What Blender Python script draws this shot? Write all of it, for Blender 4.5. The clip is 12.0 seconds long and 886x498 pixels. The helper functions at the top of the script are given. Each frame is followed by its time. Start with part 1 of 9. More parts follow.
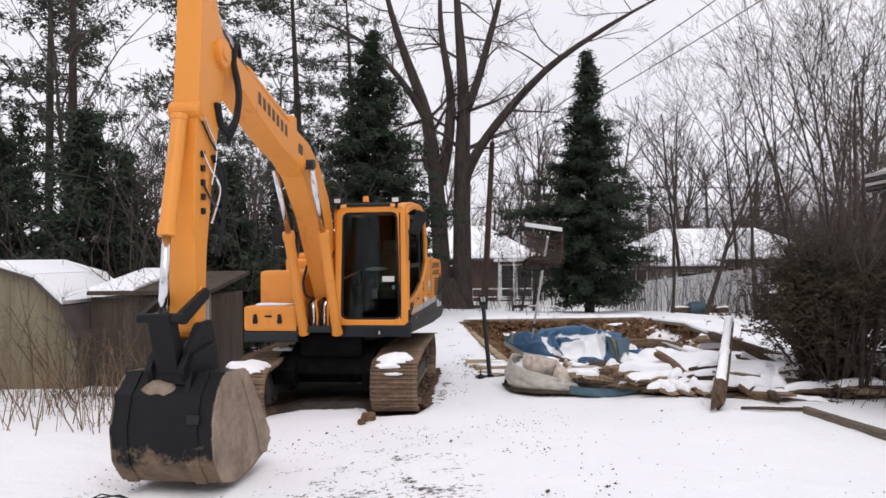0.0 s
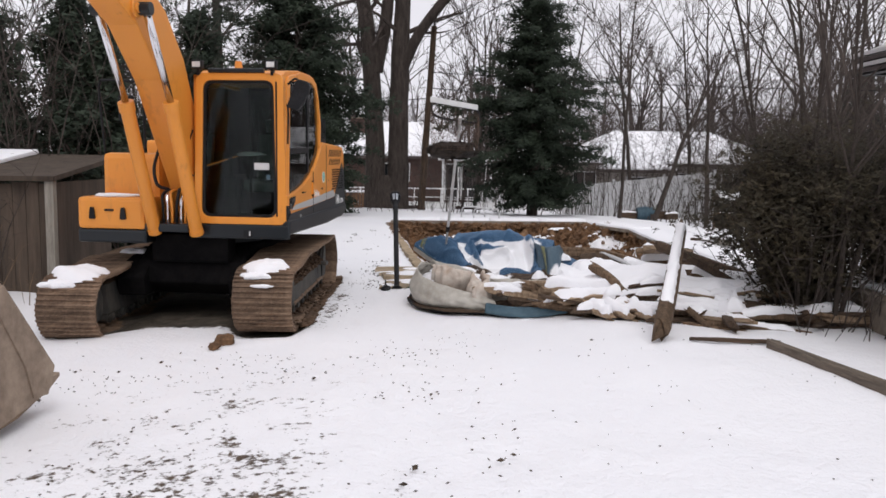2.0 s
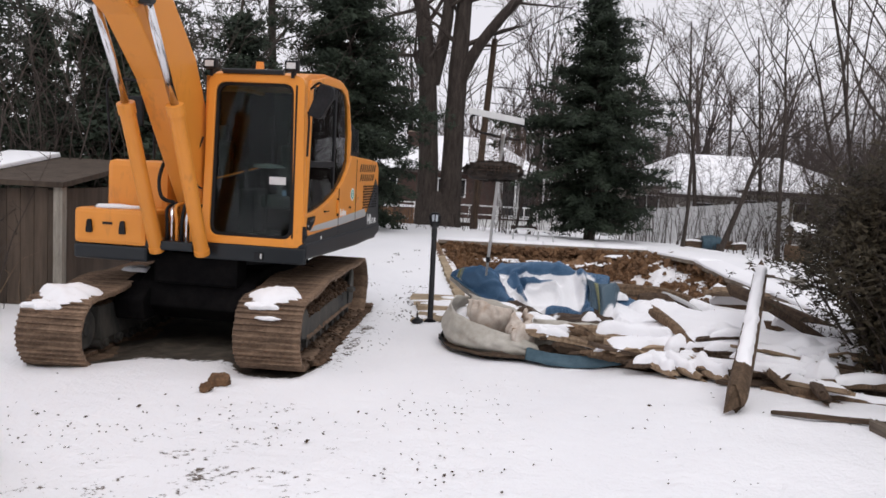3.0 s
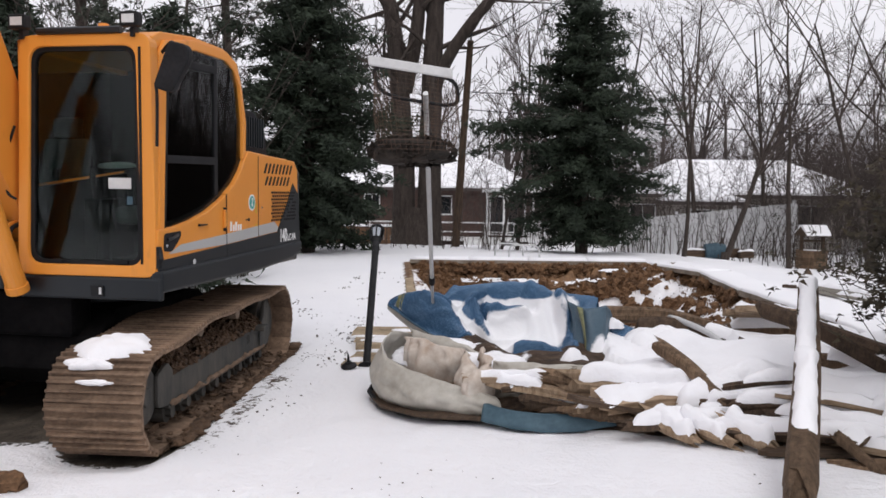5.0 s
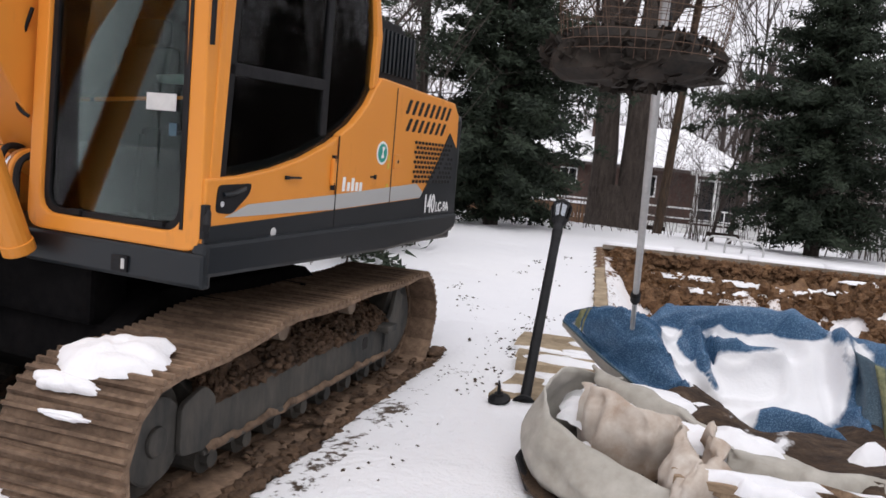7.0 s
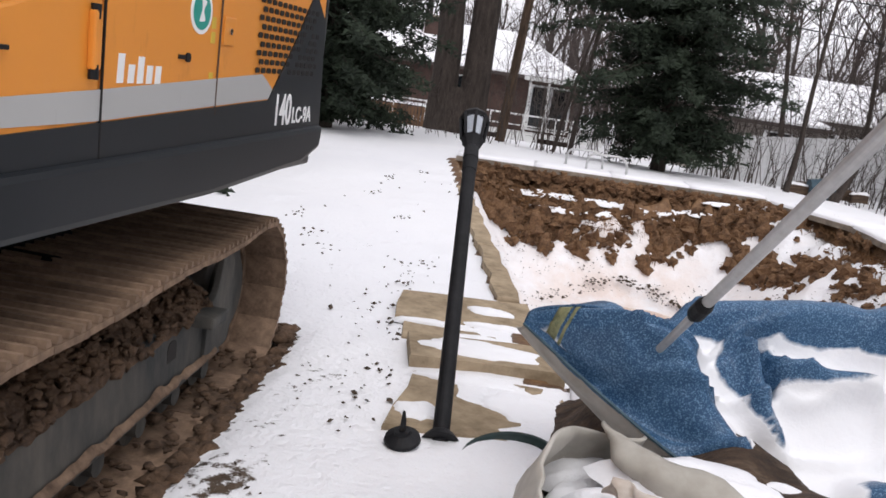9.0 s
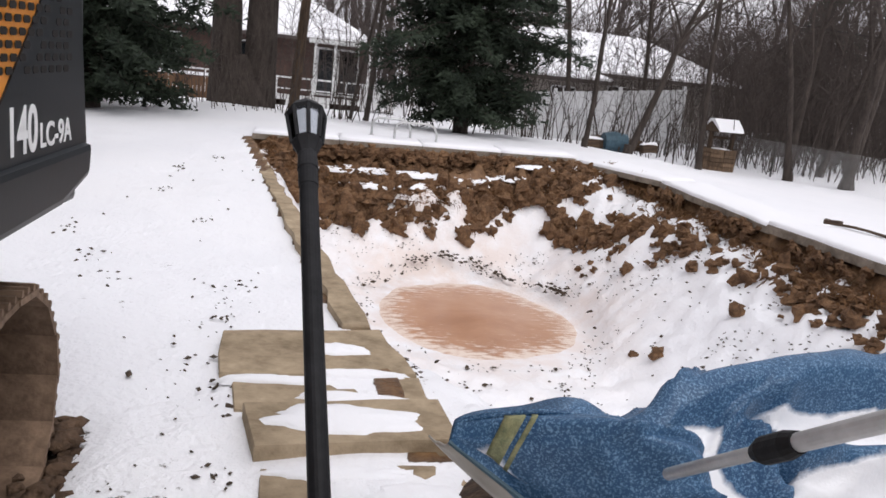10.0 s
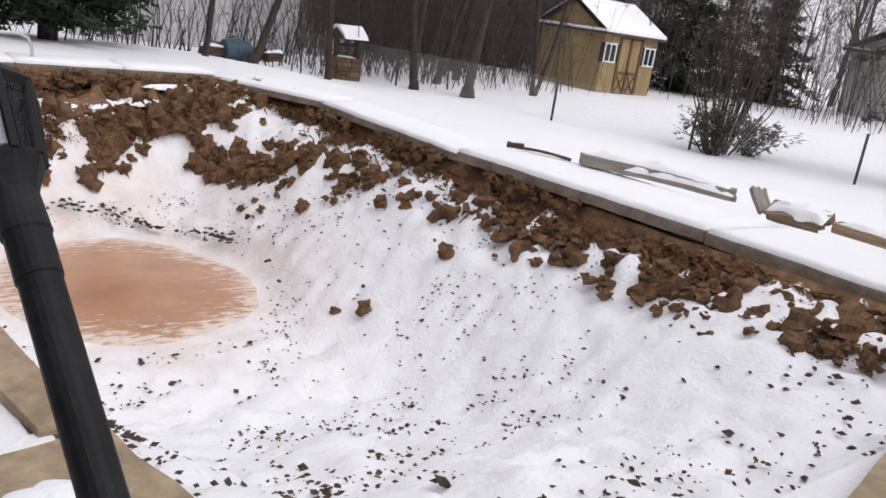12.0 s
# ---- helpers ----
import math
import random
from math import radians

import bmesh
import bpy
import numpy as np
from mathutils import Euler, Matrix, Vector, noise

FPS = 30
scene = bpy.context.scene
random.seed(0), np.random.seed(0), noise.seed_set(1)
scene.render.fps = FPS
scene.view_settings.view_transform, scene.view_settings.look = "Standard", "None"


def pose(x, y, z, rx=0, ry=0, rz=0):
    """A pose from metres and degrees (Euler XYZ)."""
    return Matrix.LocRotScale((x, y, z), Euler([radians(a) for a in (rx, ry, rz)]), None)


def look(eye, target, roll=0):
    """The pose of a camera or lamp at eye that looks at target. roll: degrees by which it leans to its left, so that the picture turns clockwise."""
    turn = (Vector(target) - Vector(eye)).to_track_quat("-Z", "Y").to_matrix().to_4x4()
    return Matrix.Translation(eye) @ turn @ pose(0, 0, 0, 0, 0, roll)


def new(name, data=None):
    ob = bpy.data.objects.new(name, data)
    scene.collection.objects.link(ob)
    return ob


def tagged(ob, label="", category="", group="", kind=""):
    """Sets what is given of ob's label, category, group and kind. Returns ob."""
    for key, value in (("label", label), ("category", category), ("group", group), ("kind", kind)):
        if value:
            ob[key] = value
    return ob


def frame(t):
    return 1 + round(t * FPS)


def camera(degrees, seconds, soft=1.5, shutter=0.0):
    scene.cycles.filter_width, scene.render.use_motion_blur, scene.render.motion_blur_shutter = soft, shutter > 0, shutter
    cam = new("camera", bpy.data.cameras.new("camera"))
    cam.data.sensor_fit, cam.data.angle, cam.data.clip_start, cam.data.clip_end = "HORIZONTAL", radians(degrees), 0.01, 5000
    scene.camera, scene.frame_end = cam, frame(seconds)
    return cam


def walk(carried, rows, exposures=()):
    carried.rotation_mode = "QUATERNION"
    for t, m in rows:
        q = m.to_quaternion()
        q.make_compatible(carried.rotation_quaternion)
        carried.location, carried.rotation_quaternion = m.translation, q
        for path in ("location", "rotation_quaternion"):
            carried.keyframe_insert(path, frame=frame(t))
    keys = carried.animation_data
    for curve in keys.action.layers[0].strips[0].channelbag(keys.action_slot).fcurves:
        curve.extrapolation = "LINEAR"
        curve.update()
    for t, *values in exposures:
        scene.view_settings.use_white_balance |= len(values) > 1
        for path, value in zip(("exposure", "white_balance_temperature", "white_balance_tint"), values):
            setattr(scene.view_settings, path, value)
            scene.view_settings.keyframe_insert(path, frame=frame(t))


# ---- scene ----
cam = camera(56.5, 12.0, soft=1.6)
PATH = [
    (0, (0.561, -1.548, 2.107), (0.432, 0.448, 2.125), -0.7),
    (0.5, (0.788, -1.01, 2.058), (0.656, 0.983, 1.963), -0.7),
    (1, (0.932, -0.414, 1.991), (0.942, 1.585, 1.934), 0.3),
    (1.5, (1.108, 0.286, 1.968), (1.178, 2.281, 1.841), -1.4),
    (2, (1.173, 0.883, 1.929), (1.158, 2.87, 1.707), 0.9),
    (2.5, (1.289, 1.545, 1.959), (1.261, 3.531, 1.722), 1.6),
    (3, (1.361, 2.193, 1.984), (1.207, 4.177, 1.794), 3.0),
    (5, (1.78, 4.726, 1.757), (1.629, 6.715, 1.617), 0.7),
    (5.5, (1.705, 5.329, 1.737), (1.37, 7.296, 1.607), 1.2),
    (6, (1.63, 6.044, 1.777), (1.246, 8.002, 1.644), 2.1),
    (6.5, (1.609, 6.686, 1.767), (1.058, 8.603, 1.62), 4.2),
    (6.7, (1.571, 6.902, 1.693), (0.968, 8.801, 1.508), 5.3),
    (8.3, (0.872, 8.648, 1.617), (0.399, 10.559, 1.266), 5.9),
    (8.5, (0.803, 8.822, 1.6), (0.414, 10.748, 1.226), 5.2),
    (9, (0.551, 9.422, 1.548), (0.413, 11.373, 1.131), 8.2),
    (9.5, (0.329, 9.959, 1.569), (0.503, 11.91, 1.169), 7.9),
    (10, (0.267, 10.553, 1.599), (0.625, 12.47, 1.153), 6.2),
    (10.5, (0.126, 10.982, 1.553), (0.614, 12.873, 1.121), 6.8),
    (11, (0.048, 11.529, 1.58), (0.731, 13.355, 1.136), 6.5),
    (11.5, (0.033, 12.006, 1.618), (0.903, 13.75, 1.168), 6.6),
    (12, (-0.011, 12.454, 1.586), (1.215, 13.934, 1.032), 8.5),
]
walk(cam, [(t, look(eye, target, roll)) for t, eye, target, roll in PATH],
     exposures=[(0.0, 0.0), (2.0, -0.09), (5.5, -0.08), (6.6, 0.0), (8.4, 0.16), (10.0, 0.11), (12.0, 0.04)])

# ---- world and light: an even, bright overcast sky ----
world = bpy.data.worlds.new("overcast_sky")
scene.world = world
world.use_nodes = True
_n = world.node_tree.nodes
_l = world.node_tree.links
_n.clear()
_sky = _n.new("ShaderNodeTexSky")
_sky.sky_type = "NISHITA"
_sky.sun_disc = False
_sky.sun_elevation = radians(55)
_sky.sun_rotation = radians(150)
_sky.air_density, _sky.dust_density = 1.0, 3.0
_hs = _n.new("ShaderNodeHueSaturation")
_hs.inputs["Saturation"].default_value = 0.12
_mix = _n.new("ShaderNodeMix")
_mix.data_type = "RGBA"
_mix.inputs[0].default_value = 0.8
_cl = _n.new("ShaderNodeTexNoise")
_cl.inputs["Scale"].default_value = 2.2
_cl.inputs["Detail"].default_value = 5
_cr = _n.new("ShaderNodeValToRGB")
_cr.color_ramp.elements[0].position, _cr.color_ramp.elements[0].color = 0.3, (7.95, 7.78, 8.5, 1)
_cr.color_ramp.elements[1].position, _cr.color_ramp.elements[1].color = 0.75, (9.7, 9.5, 10.1, 1)
_bg = _n.new("ShaderNodeBackground")
_bg.inputs["Strength"].default_value = 0.118
_wo = _n.new("ShaderNodeOutputWorld")
_l.new(_sky.outputs[0], _hs.inputs["Color"])
_l.new(_hs.outputs[0], _mix.inputs[6])
_l.new(_cl.outputs["Fac"], _cr.inputs[0])
_l.new(_cr.outputs[0], _mix.inputs[7])
_l.new(_mix.outputs[2], _bg.inputs[0])
_l.new(_bg.outputs[0], _wo.inputs[0])
sun = new("sun", bpy.data.lights.new("sun", "SUN"))
sun.data.energy, sun.data.angle, sun.data.color = 1.0, radians(40), (1.0, 0.985, 0.975)
sun.matrix_world = look((4, -2, 18), (0, 10, 0))

# ---- materials ----


class Mat:
    """A small builder for node materials."""

    def __init__(self, name, rough=0.7, metal=0.0, spec=0.3):
        self.m = bpy.data.materials.new(name)
        self.m.use_nodes = True
        self.t = self.m.node_tree
        self.b = self.t.nodes["Principled BSDF"]
        self.b.inputs["Roughness"].default_value = rough
        self.b.inputs["Metallic"].default_value = metal
        self.b.inputs["Specular IOR Level"].default_value = spec
        self.co = self.t.nodes.new("ShaderNodeTexCoord").outputs["Object"]

    def node(self, kind):
        return self.t.nodes.new(kind)

    def link(self, a, b):
        self.t.links.new(a, b)

    def world_co(self):
        self.co = self.node("ShaderNodeNewGeometry").outputs["Position"]
        return self

    def noise(self, scale, detail=4, rough=0.6, stretch=None, dist=0.0):
        co = self.co
        if stretch:
            mp = self.node("ShaderNodeMapping")
            mp.inputs["Scale"].default_value = stretch
            self.link(co, mp.inputs[0])
            co = mp.outputs[0]
        n = self.node("ShaderNodeTexNoise")
        n.inputs["Scale"].default_value, n.inputs["Detail"].default_value = scale, detail
        n.inputs["Roughness"].default_value, n.inputs["Distortion"].default_value = rough, dist
        self.link(co, n.inputs["Vector"])
        return n.outputs["Fac"]

    def ramp(self, fac, stops):
        r = self.node("ShaderNodeValToRGB")
        el = r.color_ramp.elements
        while len(el) < len(stops):
            el.new(0.5)
        for e, (p, c) in zip(el, stops):
            e.position = p
            e.color = (*c, 1) if len(c) == 3 else c
        self.link(fac, r.inputs[0])
        return r.outputs["Color"]

    def step(self, fac, a, b):
        r = self.node("ShaderNodeMapRange")
        r.inputs["From Min"].default_value, r.inputs["From Max"].default_value = a, b
        self.link(fac, r.inputs["Value"])
        return r.outputs[0]

    def math(self, op, a, b=0.0):
        m = self.node("ShaderNodeMath")
        m.operation = op
        for k, v in enumerate((a, b)):
            if isinstance(v, (int, float)):
                m.inputs[k].default_value = v
            else:
                self.link(v, m.inputs[k])
        return m.outputs[0]

    def mix(self, fac, a, b, mode="MIX"):
        m = self.node("ShaderNodeMix")
        m.data_type, m.blend_type = "RGBA", mode
        for k, v in ((0, fac), (6, a), (7, b)):
            if isinstance(v, tuple):
                m.inputs[k].default_value = (*v, 1)
            elif isinstance(v, (int, float)):
                m.inputs[k].default_value = v
            else:
                self.link(v, m.inputs[k])
        return m.outputs[2]

    def attr(self, name):
        a = self.node("ShaderNodeAttribute")
        a.attribute_name = name
        return a.outputs["Fac"]

    def color(self, c):
        if isinstance(c, tuple):
            self.b.inputs["Base Color"].default_value = (*c, 1)
        else:
            self.link(c, self.b.inputs["Base Color"])
        return self

    def bump(self, h, strength=0.3, dist=0.02):
        b = self.node("ShaderNodeBump")
        b.inputs["Strength"].default_value, b.inputs["Distance"].default_value = strength, dist
        self.link(h, b.inputs["Height"])
        self.link(b.outputs[0], self.b.inputs["Normal"])
        return self

    def rough(self, v):
        self.link(v, self.b.inputs["Roughness"])
        return self


def varied(name, dark, light, scale, rough=0.8, bump=0.3, bscale=None, dist=0.02, metal=0.0, stretch=None, rand=0.0, spec=0.3, world_space=False):
    """Two-scale mottled surface; rand varies alike pieces."""
    m = Mat(name, rough, metal, spec)
    if world_space:
        m.world_co()
    a, b = m.noise(scale, 5, stretch=stretch), m.noise(scale * 6, 4, stretch=stretch)
    f = m.math("ADD", m.math("MULTIPLY", a, 0.65), m.math("MULTIPLY", b, 0.35))
    c = m.ramp(f, [(0.33, dark), (0.67, light)])
    if rand:
        oi = m.node("ShaderNodeObjectInfo").outputs["Random"]
        c = m.mix(m.math("MULTIPLY", oi, rand), c, tuple(x * 0.35 for x in dark))
    m.color(c)
    if bump:
        m.bump(m.noise(bscale or scale * 4, 6, stretch=stretch), bump, dist)
    return m.m


def snow_material(name, soiled):
    m = Mat(name, 0.62, 0, 0.25).world_co()
    big, fine = m.noise(0.35, 4), m.noise(26, 4)
    c = m.ramp(big, [(0.3, (0.85, 0.85, 0.88)), (0.7, (0.90, 0.895, 0.915))])
    if soiled:
        # thin snow: turf and mud show through in specks where the mask is high
        soil = m.attr("soil")
        n = m.math("ADD", m.math("MULTIPLY", m.noise(2.6, 5), 0.45), m.math("MULTIPLY", m.noise(17, 4, 0.65), 0.55))
        k = m.step(m.math("ADD", n, m.math("MULTIPLY", m.math("SUBTRACT", soil, 0.5), 0.9)), 0.625, 0.68)
        earth = m.ramp(m.noise(9, 6, 0.7), [(0.25, (0.04, 0.021, 0.012)), (0.5, (0.145, 0.078, 0.038)), (0.75, (0.27, 0.16, 0.08))])
        grey = m.ramp(m.noise(6, 4), [(0.3, (0.032, 0.027, 0.022)), (0.7, (0.12, 0.10, 0.08))])
        c = m.mix(k, c, m.mix(m.attr("clay"), grey, earth))
        # rusty melt-water stain
        c = m.mix(m.math("MULTIPLY", m.attr("stain"), m.step(m.noise(1.7, 5), 0.32, 0.6)), c, (0.62, 0.38, 0.23))
        h = m.math("SUBTRACT", m.math("ADD", m.math("MULTIPLY", m.noise(5, 5), 0.8), m.math("MULTIPLY", fine, 0.35)), m.math("MULTIPLY", k, 0.15))
        m.bump(h, 0.6, 0.07)
    else:
        m.bump(m.math("ADD", m.noise(7, 5), m.math("MULTIPLY", fine, 0.3)), 0.45, 0.04)
    m.color(c)
    m.b.inputs["Subsurface Weight"].default_value = 0.0
    return m.m


def paint(name, col, dirt, amount, rough=0.38):
    """Machine paint with grime streaks and chips."""
    m = Mat(name, rough, 0, 0.45)
    n = m.math("ADD", m.math("MULTIPLY", m.noise(1.6, 6), 0.55), m.math("MULTIPLY", m.noise(11, 5, stretch=(1, 1, 0.25)), 0.45))
    k = m.step(n, 0.66 - amount, 0.8 - amount * 0.5)
    base = m.mix(m.noise(0.8, 3), tuple(c * 0.9 for c in col), tuple(min(1, c * 1.08) for c in col))
    m.color(m.mix(m.math("MULTIPLY", k, 0.75), base, dirt))
    m.rough(m.math("ADD", m.math("MULTIPLY", k, 0.35), rough))
    m.bump(m.noise(45, 3), 0.05, 0.004)
    return m.m


ORANGE = paint("orange_machine_paint", (0.73, 0.275, 0.040), (0.27, 0.125, 0.045), 0.09)
DARK = paint("dark_grey_machine_paint", (0.005, 0.008, 0.011), (0.040, 0.034, 0.028), 0.05, 0.34)
SILVER = paint("silver_stripe_paint", (0.42, 0.42, 0.41), (0.25, 0.2, 0.15), 0.05, 0.4)
BLACK = varied("black_rubber_and_plastic", (0.006, 0.006, 0.007), (0.020, 0.020, 0.022), 5, 0.55, 0.15, spec=0.18)
# near-black steel: the deep shade under the machine is put into its colour
SHADEBLACK = varied("shade_blackened_steel", (0.002, 0.002, 0.0025), (0.010, 0.009, 0.009), 4, 0.8, 0.2, spec=0.05)


def bucket_material():
    """Black bucket steel, caked with dried mud where it has been digging."""
    m = Mat("worn_black_bucket_steel", 0.5, 0, 0.15).world_co()
    sep = m.node("ShaderNodeSeparateXYZ")
    m.link(m.co, sep.inputs[0])
    mud = m.step(m.math("SUBTRACT", m.noise(4, 5, 0.7), m.math("MULTIPLY", sep.outputs[2], 0.95)), 0.16, 0.30)
    steel = m.mix(m.noise(2.5, 5), (0.004, 0.005, 0.007), (0.018, 0.018, 0.018))
    m.color(m.mix(mud, steel, m.mix(m.noise(9, 5), (0.09, 0.06, 0.04), (0.24, 0.175, 0.12))))
    m.rough(m.math("ADD", m.math("MULTIPLY", mud, 0.45), 0.45))
    m.bump(m.math("ADD", m.noise(18, 5), mud), 0.4, 0.012)
    return m.m


BUCKET = bucket_material()
MUDSTEEL = varied("mud_caked_steel", (0.14, 0.10, 0.075), (0.34, 0.265, 0.20), 2.2, 0.9, 0.6, 22, 0.02)
SHOE = varied("muddy_rusted_track_steel", (0.065, 0.040, 0.027), (0.32, 0.215, 0.145), 5, 0.85, 0.6, 24, 0.015, rand=0.35)
FRAMEMUD = varied("muddy_grey_track_frame", (0.014, 0.019, 0.022), (0.105, 0.094, 0.080), 2.5, 0.7, 0.35, stretch=(1, 1, 0.4))
MUD = varied("wet_brown_mud", (0.034, 0.021, 0.014), (0.165, 0.102, 0.063), 6, 0.9, 0.9, 25, 0.03)
CLAY = varied("brown_clay_soil", (0.048, 0.025, 0.015), (0.285, 0.162, 0.085), 5, 0.95, 0.9, 22, 0.04, rand=0.3)
CHROME = Mat("chrome_rod", 0.16, 1.0).color((0.72, 0.72, 0.74)).m
ALU = varied("dull_aluminium_tube", (0.46, 0.46, 0.46), (0.62, 0.62, 0.62), 9, 0.45, 0.1, metal=0.6)
CONCRETE = varied("wet_tan_concrete", (0.175, 0.13, 0.080), (0.48, 0.375, 0.255), 2.4, 0.85, 0.5, 30, 0.012, world_space=True)
CONCGREY = varied("grey_concrete_edge", (0.13, 0.105, 0.082), (0.32, 0.27, 0.22), 3, 0.9, 0.6, 25, 0.02, world_space=True)
WOOD = varied("weathered_rotten_wood", (0.055, 0.034, 0.021), (0.31, 0.205, 0.128), 3, 0.85, 0.8, 10, 0.02, stretch=(7, 7, 0.8), rand=0.55)
PALEWOOD = varied("pale_sun_bleached_board", (0.17, 0.11, 0.066), (0.50, 0.37, 0.25), 4, 0.8, 0.6, 10, 0.01, stretch=(7, 7, 0.8), rand=0.45)
GREYWOOD = varied("grey_weathered_plank", (0.20, 0.18, 0.15), (0.42, 0.39, 0.34), 4, 0.85, 0.5, 10, 0.01, stretch=(6, 6, 0.7), rand=0.2)
GREYWOOD_WET = varied("wet_grey_brown_timber", (0.06, 0.048, 0.038), (0.20, 0.16, 0.125), 4, 0.8, 0.6, 10, 0.012, stretch=(6, 6, 0.7))
DARKWOOD = varied("dark_wet_wood", (0.03, 0.02, 0.014), (0.13, 0.085, 0.055), 4, 0.8, 0.7, 10, 0.02, stretch=(6, 6, 0.7), rand=0.3)
BARK = varied("grey_brown_bark", (0.022, 0.017, 0.014), (0.088, 0.070, 0.060), 3, 0.95, 1.0, 9, 0.05, stretch=(3, 3, 0.6))
TWIG = varied("thin_bare_twigs", (0.030, 0.023, 0.020), (0.092, 0.073, 0.063), 2, 0.9, 0)
FARTWIG = varied("distant_bare_twigs", (0.042, 0.033, 0.031), (0.105, 0.084, 0.078), 0.3, 0.95, 0)
TANTWIG = varied("dry_tan_stalks", (0.10, 0.066, 0.040), (0.25, 0.175, 0.11), 3, 0.9, 0)
RUSTTWIG = varied("dead_brown_roots_and_grass", (0.075, 0.036, 0.018), (0.29, 0.16, 0.075), 6, 0.95, 0)
NEEDLE = varied("dark_evergreen_needles", (0.008, 0.014, 0.009), (0.034, 0.048, 0.028), 1.5, 0.75, 0)
YEW = varied("olive_yew_needles", (0.010, 0.010, 0.006), (0.060, 0.045, 0.024), 2.5, 0.75, 0)
PINE = varied("grey_green_pine_needles", (0.020, 0.028, 0.021), (0.075, 0.083, 0.062), 1.2, 0.8, 0)
LEAF = varied("leathery_shrub_leaves", (0.022, 0.028, 0.014), (0.085, 0.085, 0.045), 3, 0.5, 0)
LITTER = varied("dead_leaves_and_crumbs", (0.024, 0.018, 0.014), (0.11, 0.078, 0.055), 8, 0.95, 0)
BRICK = varied("dark_brown_brick", (0.046, 0.029, 0.025), (0.105, 0.064, 0.053), 1.5, 0.9, 0.3)
WHITEP = varied("white_trim_paint", (0.60, 0.60, 0.60), (0.78, 0.78, 0.77), 2, 0.6, 0.1)
FENCEW = varied("grey_white_fence_boards", (0.52, 0.52, 0.52), (0.70, 0.70, 0.71), 1.2, 0.7, 0.1, rand=0.15)
SIDING = varied("pale_house_siding", (0.40, 0.39, 0.37), (0.55, 0.54, 0.52), 0.6, 0.8, 0.1)
BEIGEW = varied("greyed_beige_house_wall", (0.25, 0.225, 0.20), (0.36, 0.33, 0.30), 0.6, 0.9, 0.1)
TAN = varied("tan_shed_siding", (0.25, 0.175, 0.088), (0.38, 0.28, 0.145), 0.8, 0.8, 0.2, 6, 0.01, stretch=(4, 4, 0.4))
TANGREY = varied("weathered_tan_shed_boards", (0.115, 0.095, 0.062), (0.235, 0.20, 0.135), 0.9, 0.85, 0.3, 6, 0.01, stretch=(4, 4, 0.4))
BROWNWALL = varied("dark_brown_weathered_boards", (0.045, 0.033, 0.025), (0.12, 0.09, 0.068), 1.2, 0.85, 0.4, 8, 0.01, stretch=(4, 4, 0.4), rand=0.3)
BROWNTRIM = varied("brown_shed_trim", (0.10, 0.055, 0.03), (0.18, 0.10, 0.055), 3, 0.7, 0.1)
ROOFDARK = varied("dark_roof_edge", (0.05, 0.04, 0.038), (0.11, 0.09, 0.085), 2, 0.9, 0.3)
STRIPEROOF = varied("white_striped_fascia", (0.42, 0.40, 0.40), (0.60, 0.58, 0.58), 2, 0.7, 0.1)
LINERBACK = varied("grey_beige_liner_underside", (0.27, 0.245, 0.205), (0.56, 0.535, 0.485), 1.6, 0.6, 0.2, 8, 0.01)
FLEECE = varied("stained_off_white_fabric", (0.32, 0.21, 0.14), (0.72, 0.68, 0.62), 1.9, 0.8, 0.3, 10, 0.015)
TEALLINER = varied("faded_teal_liner", (0.022, 0.050, 0.072), (0.075, 0.13, 0.165), 3, 0.55, 0.2)
GREYBAR = varied("pale_grey_plastic", (0.50, 0.50, 0.50), (0.64, 0.64, 0.63), 6, 0.5, 0.05)
WHITELET = Mat("white_decal_film", 0.5).color((0.8, 0.8, 0.8)).m
BLACKLET = Mat("faded_black_lettering", 0.6).color((0.10, 0.06, 0.04)).m
GREENDEC = Mat("green_sticker_film", 0.4).color((0.03, 0.30, 0.24)).m
YELLOWDEC = Mat("yellow_warning_label", 0.5).color((0.62, 0.42, 0.06)).m
GRILLE = Mat("black_grille_opening", 0.7).color((0.012, 0.010, 0.009)).m
SEATM = varied("grey_seat_fabric", (0.06, 0.075, 0.075), (0.14, 0.16, 0.155), 8, 0.85, 0.2)
SNOW = snow_material("fresh_snow", False)
GROUND = snow_material("thin_snow_over_turf", True)


def liner_material(name, deep, mid, light):
    m = Mat(name, 0.5, 0, 0.35).world_co()
    c = m.mix(m.noise(2.5, 4), deep, mid)
    speck = m.step(m.noise(150, 3, 0.75), 0.50, 0.62)
    c = m.mix(m.math("MULTIPLY", speck, 0.62), c, light)
    n = m.math("ADD", m.math("MULTIPLY", m.noise(2.4, 5), 0.6), m.math("MULTIPLY", m.noise(10, 4), 0.4))
    k = m.step(m.math("ADD", m.math("MULTIPLY", n, 0.55), m.math("MULTIPLY", m.attr("snow"), 0.6)), 0.52, 0.62)
    m.color(m.mix(k, c, (0.84, 0.84, 0.86)))
    m.rough(m.math("ADD", m.math("MULTIPLY", k, 0.2), 0.45))
    m.bump(m.math("ADD", m.math("MULTIPLY", k, 1.2), m.math("MULTIPLY", m.noise(30, 4), 0.3)), 0.5, 0.02)
    return m.m


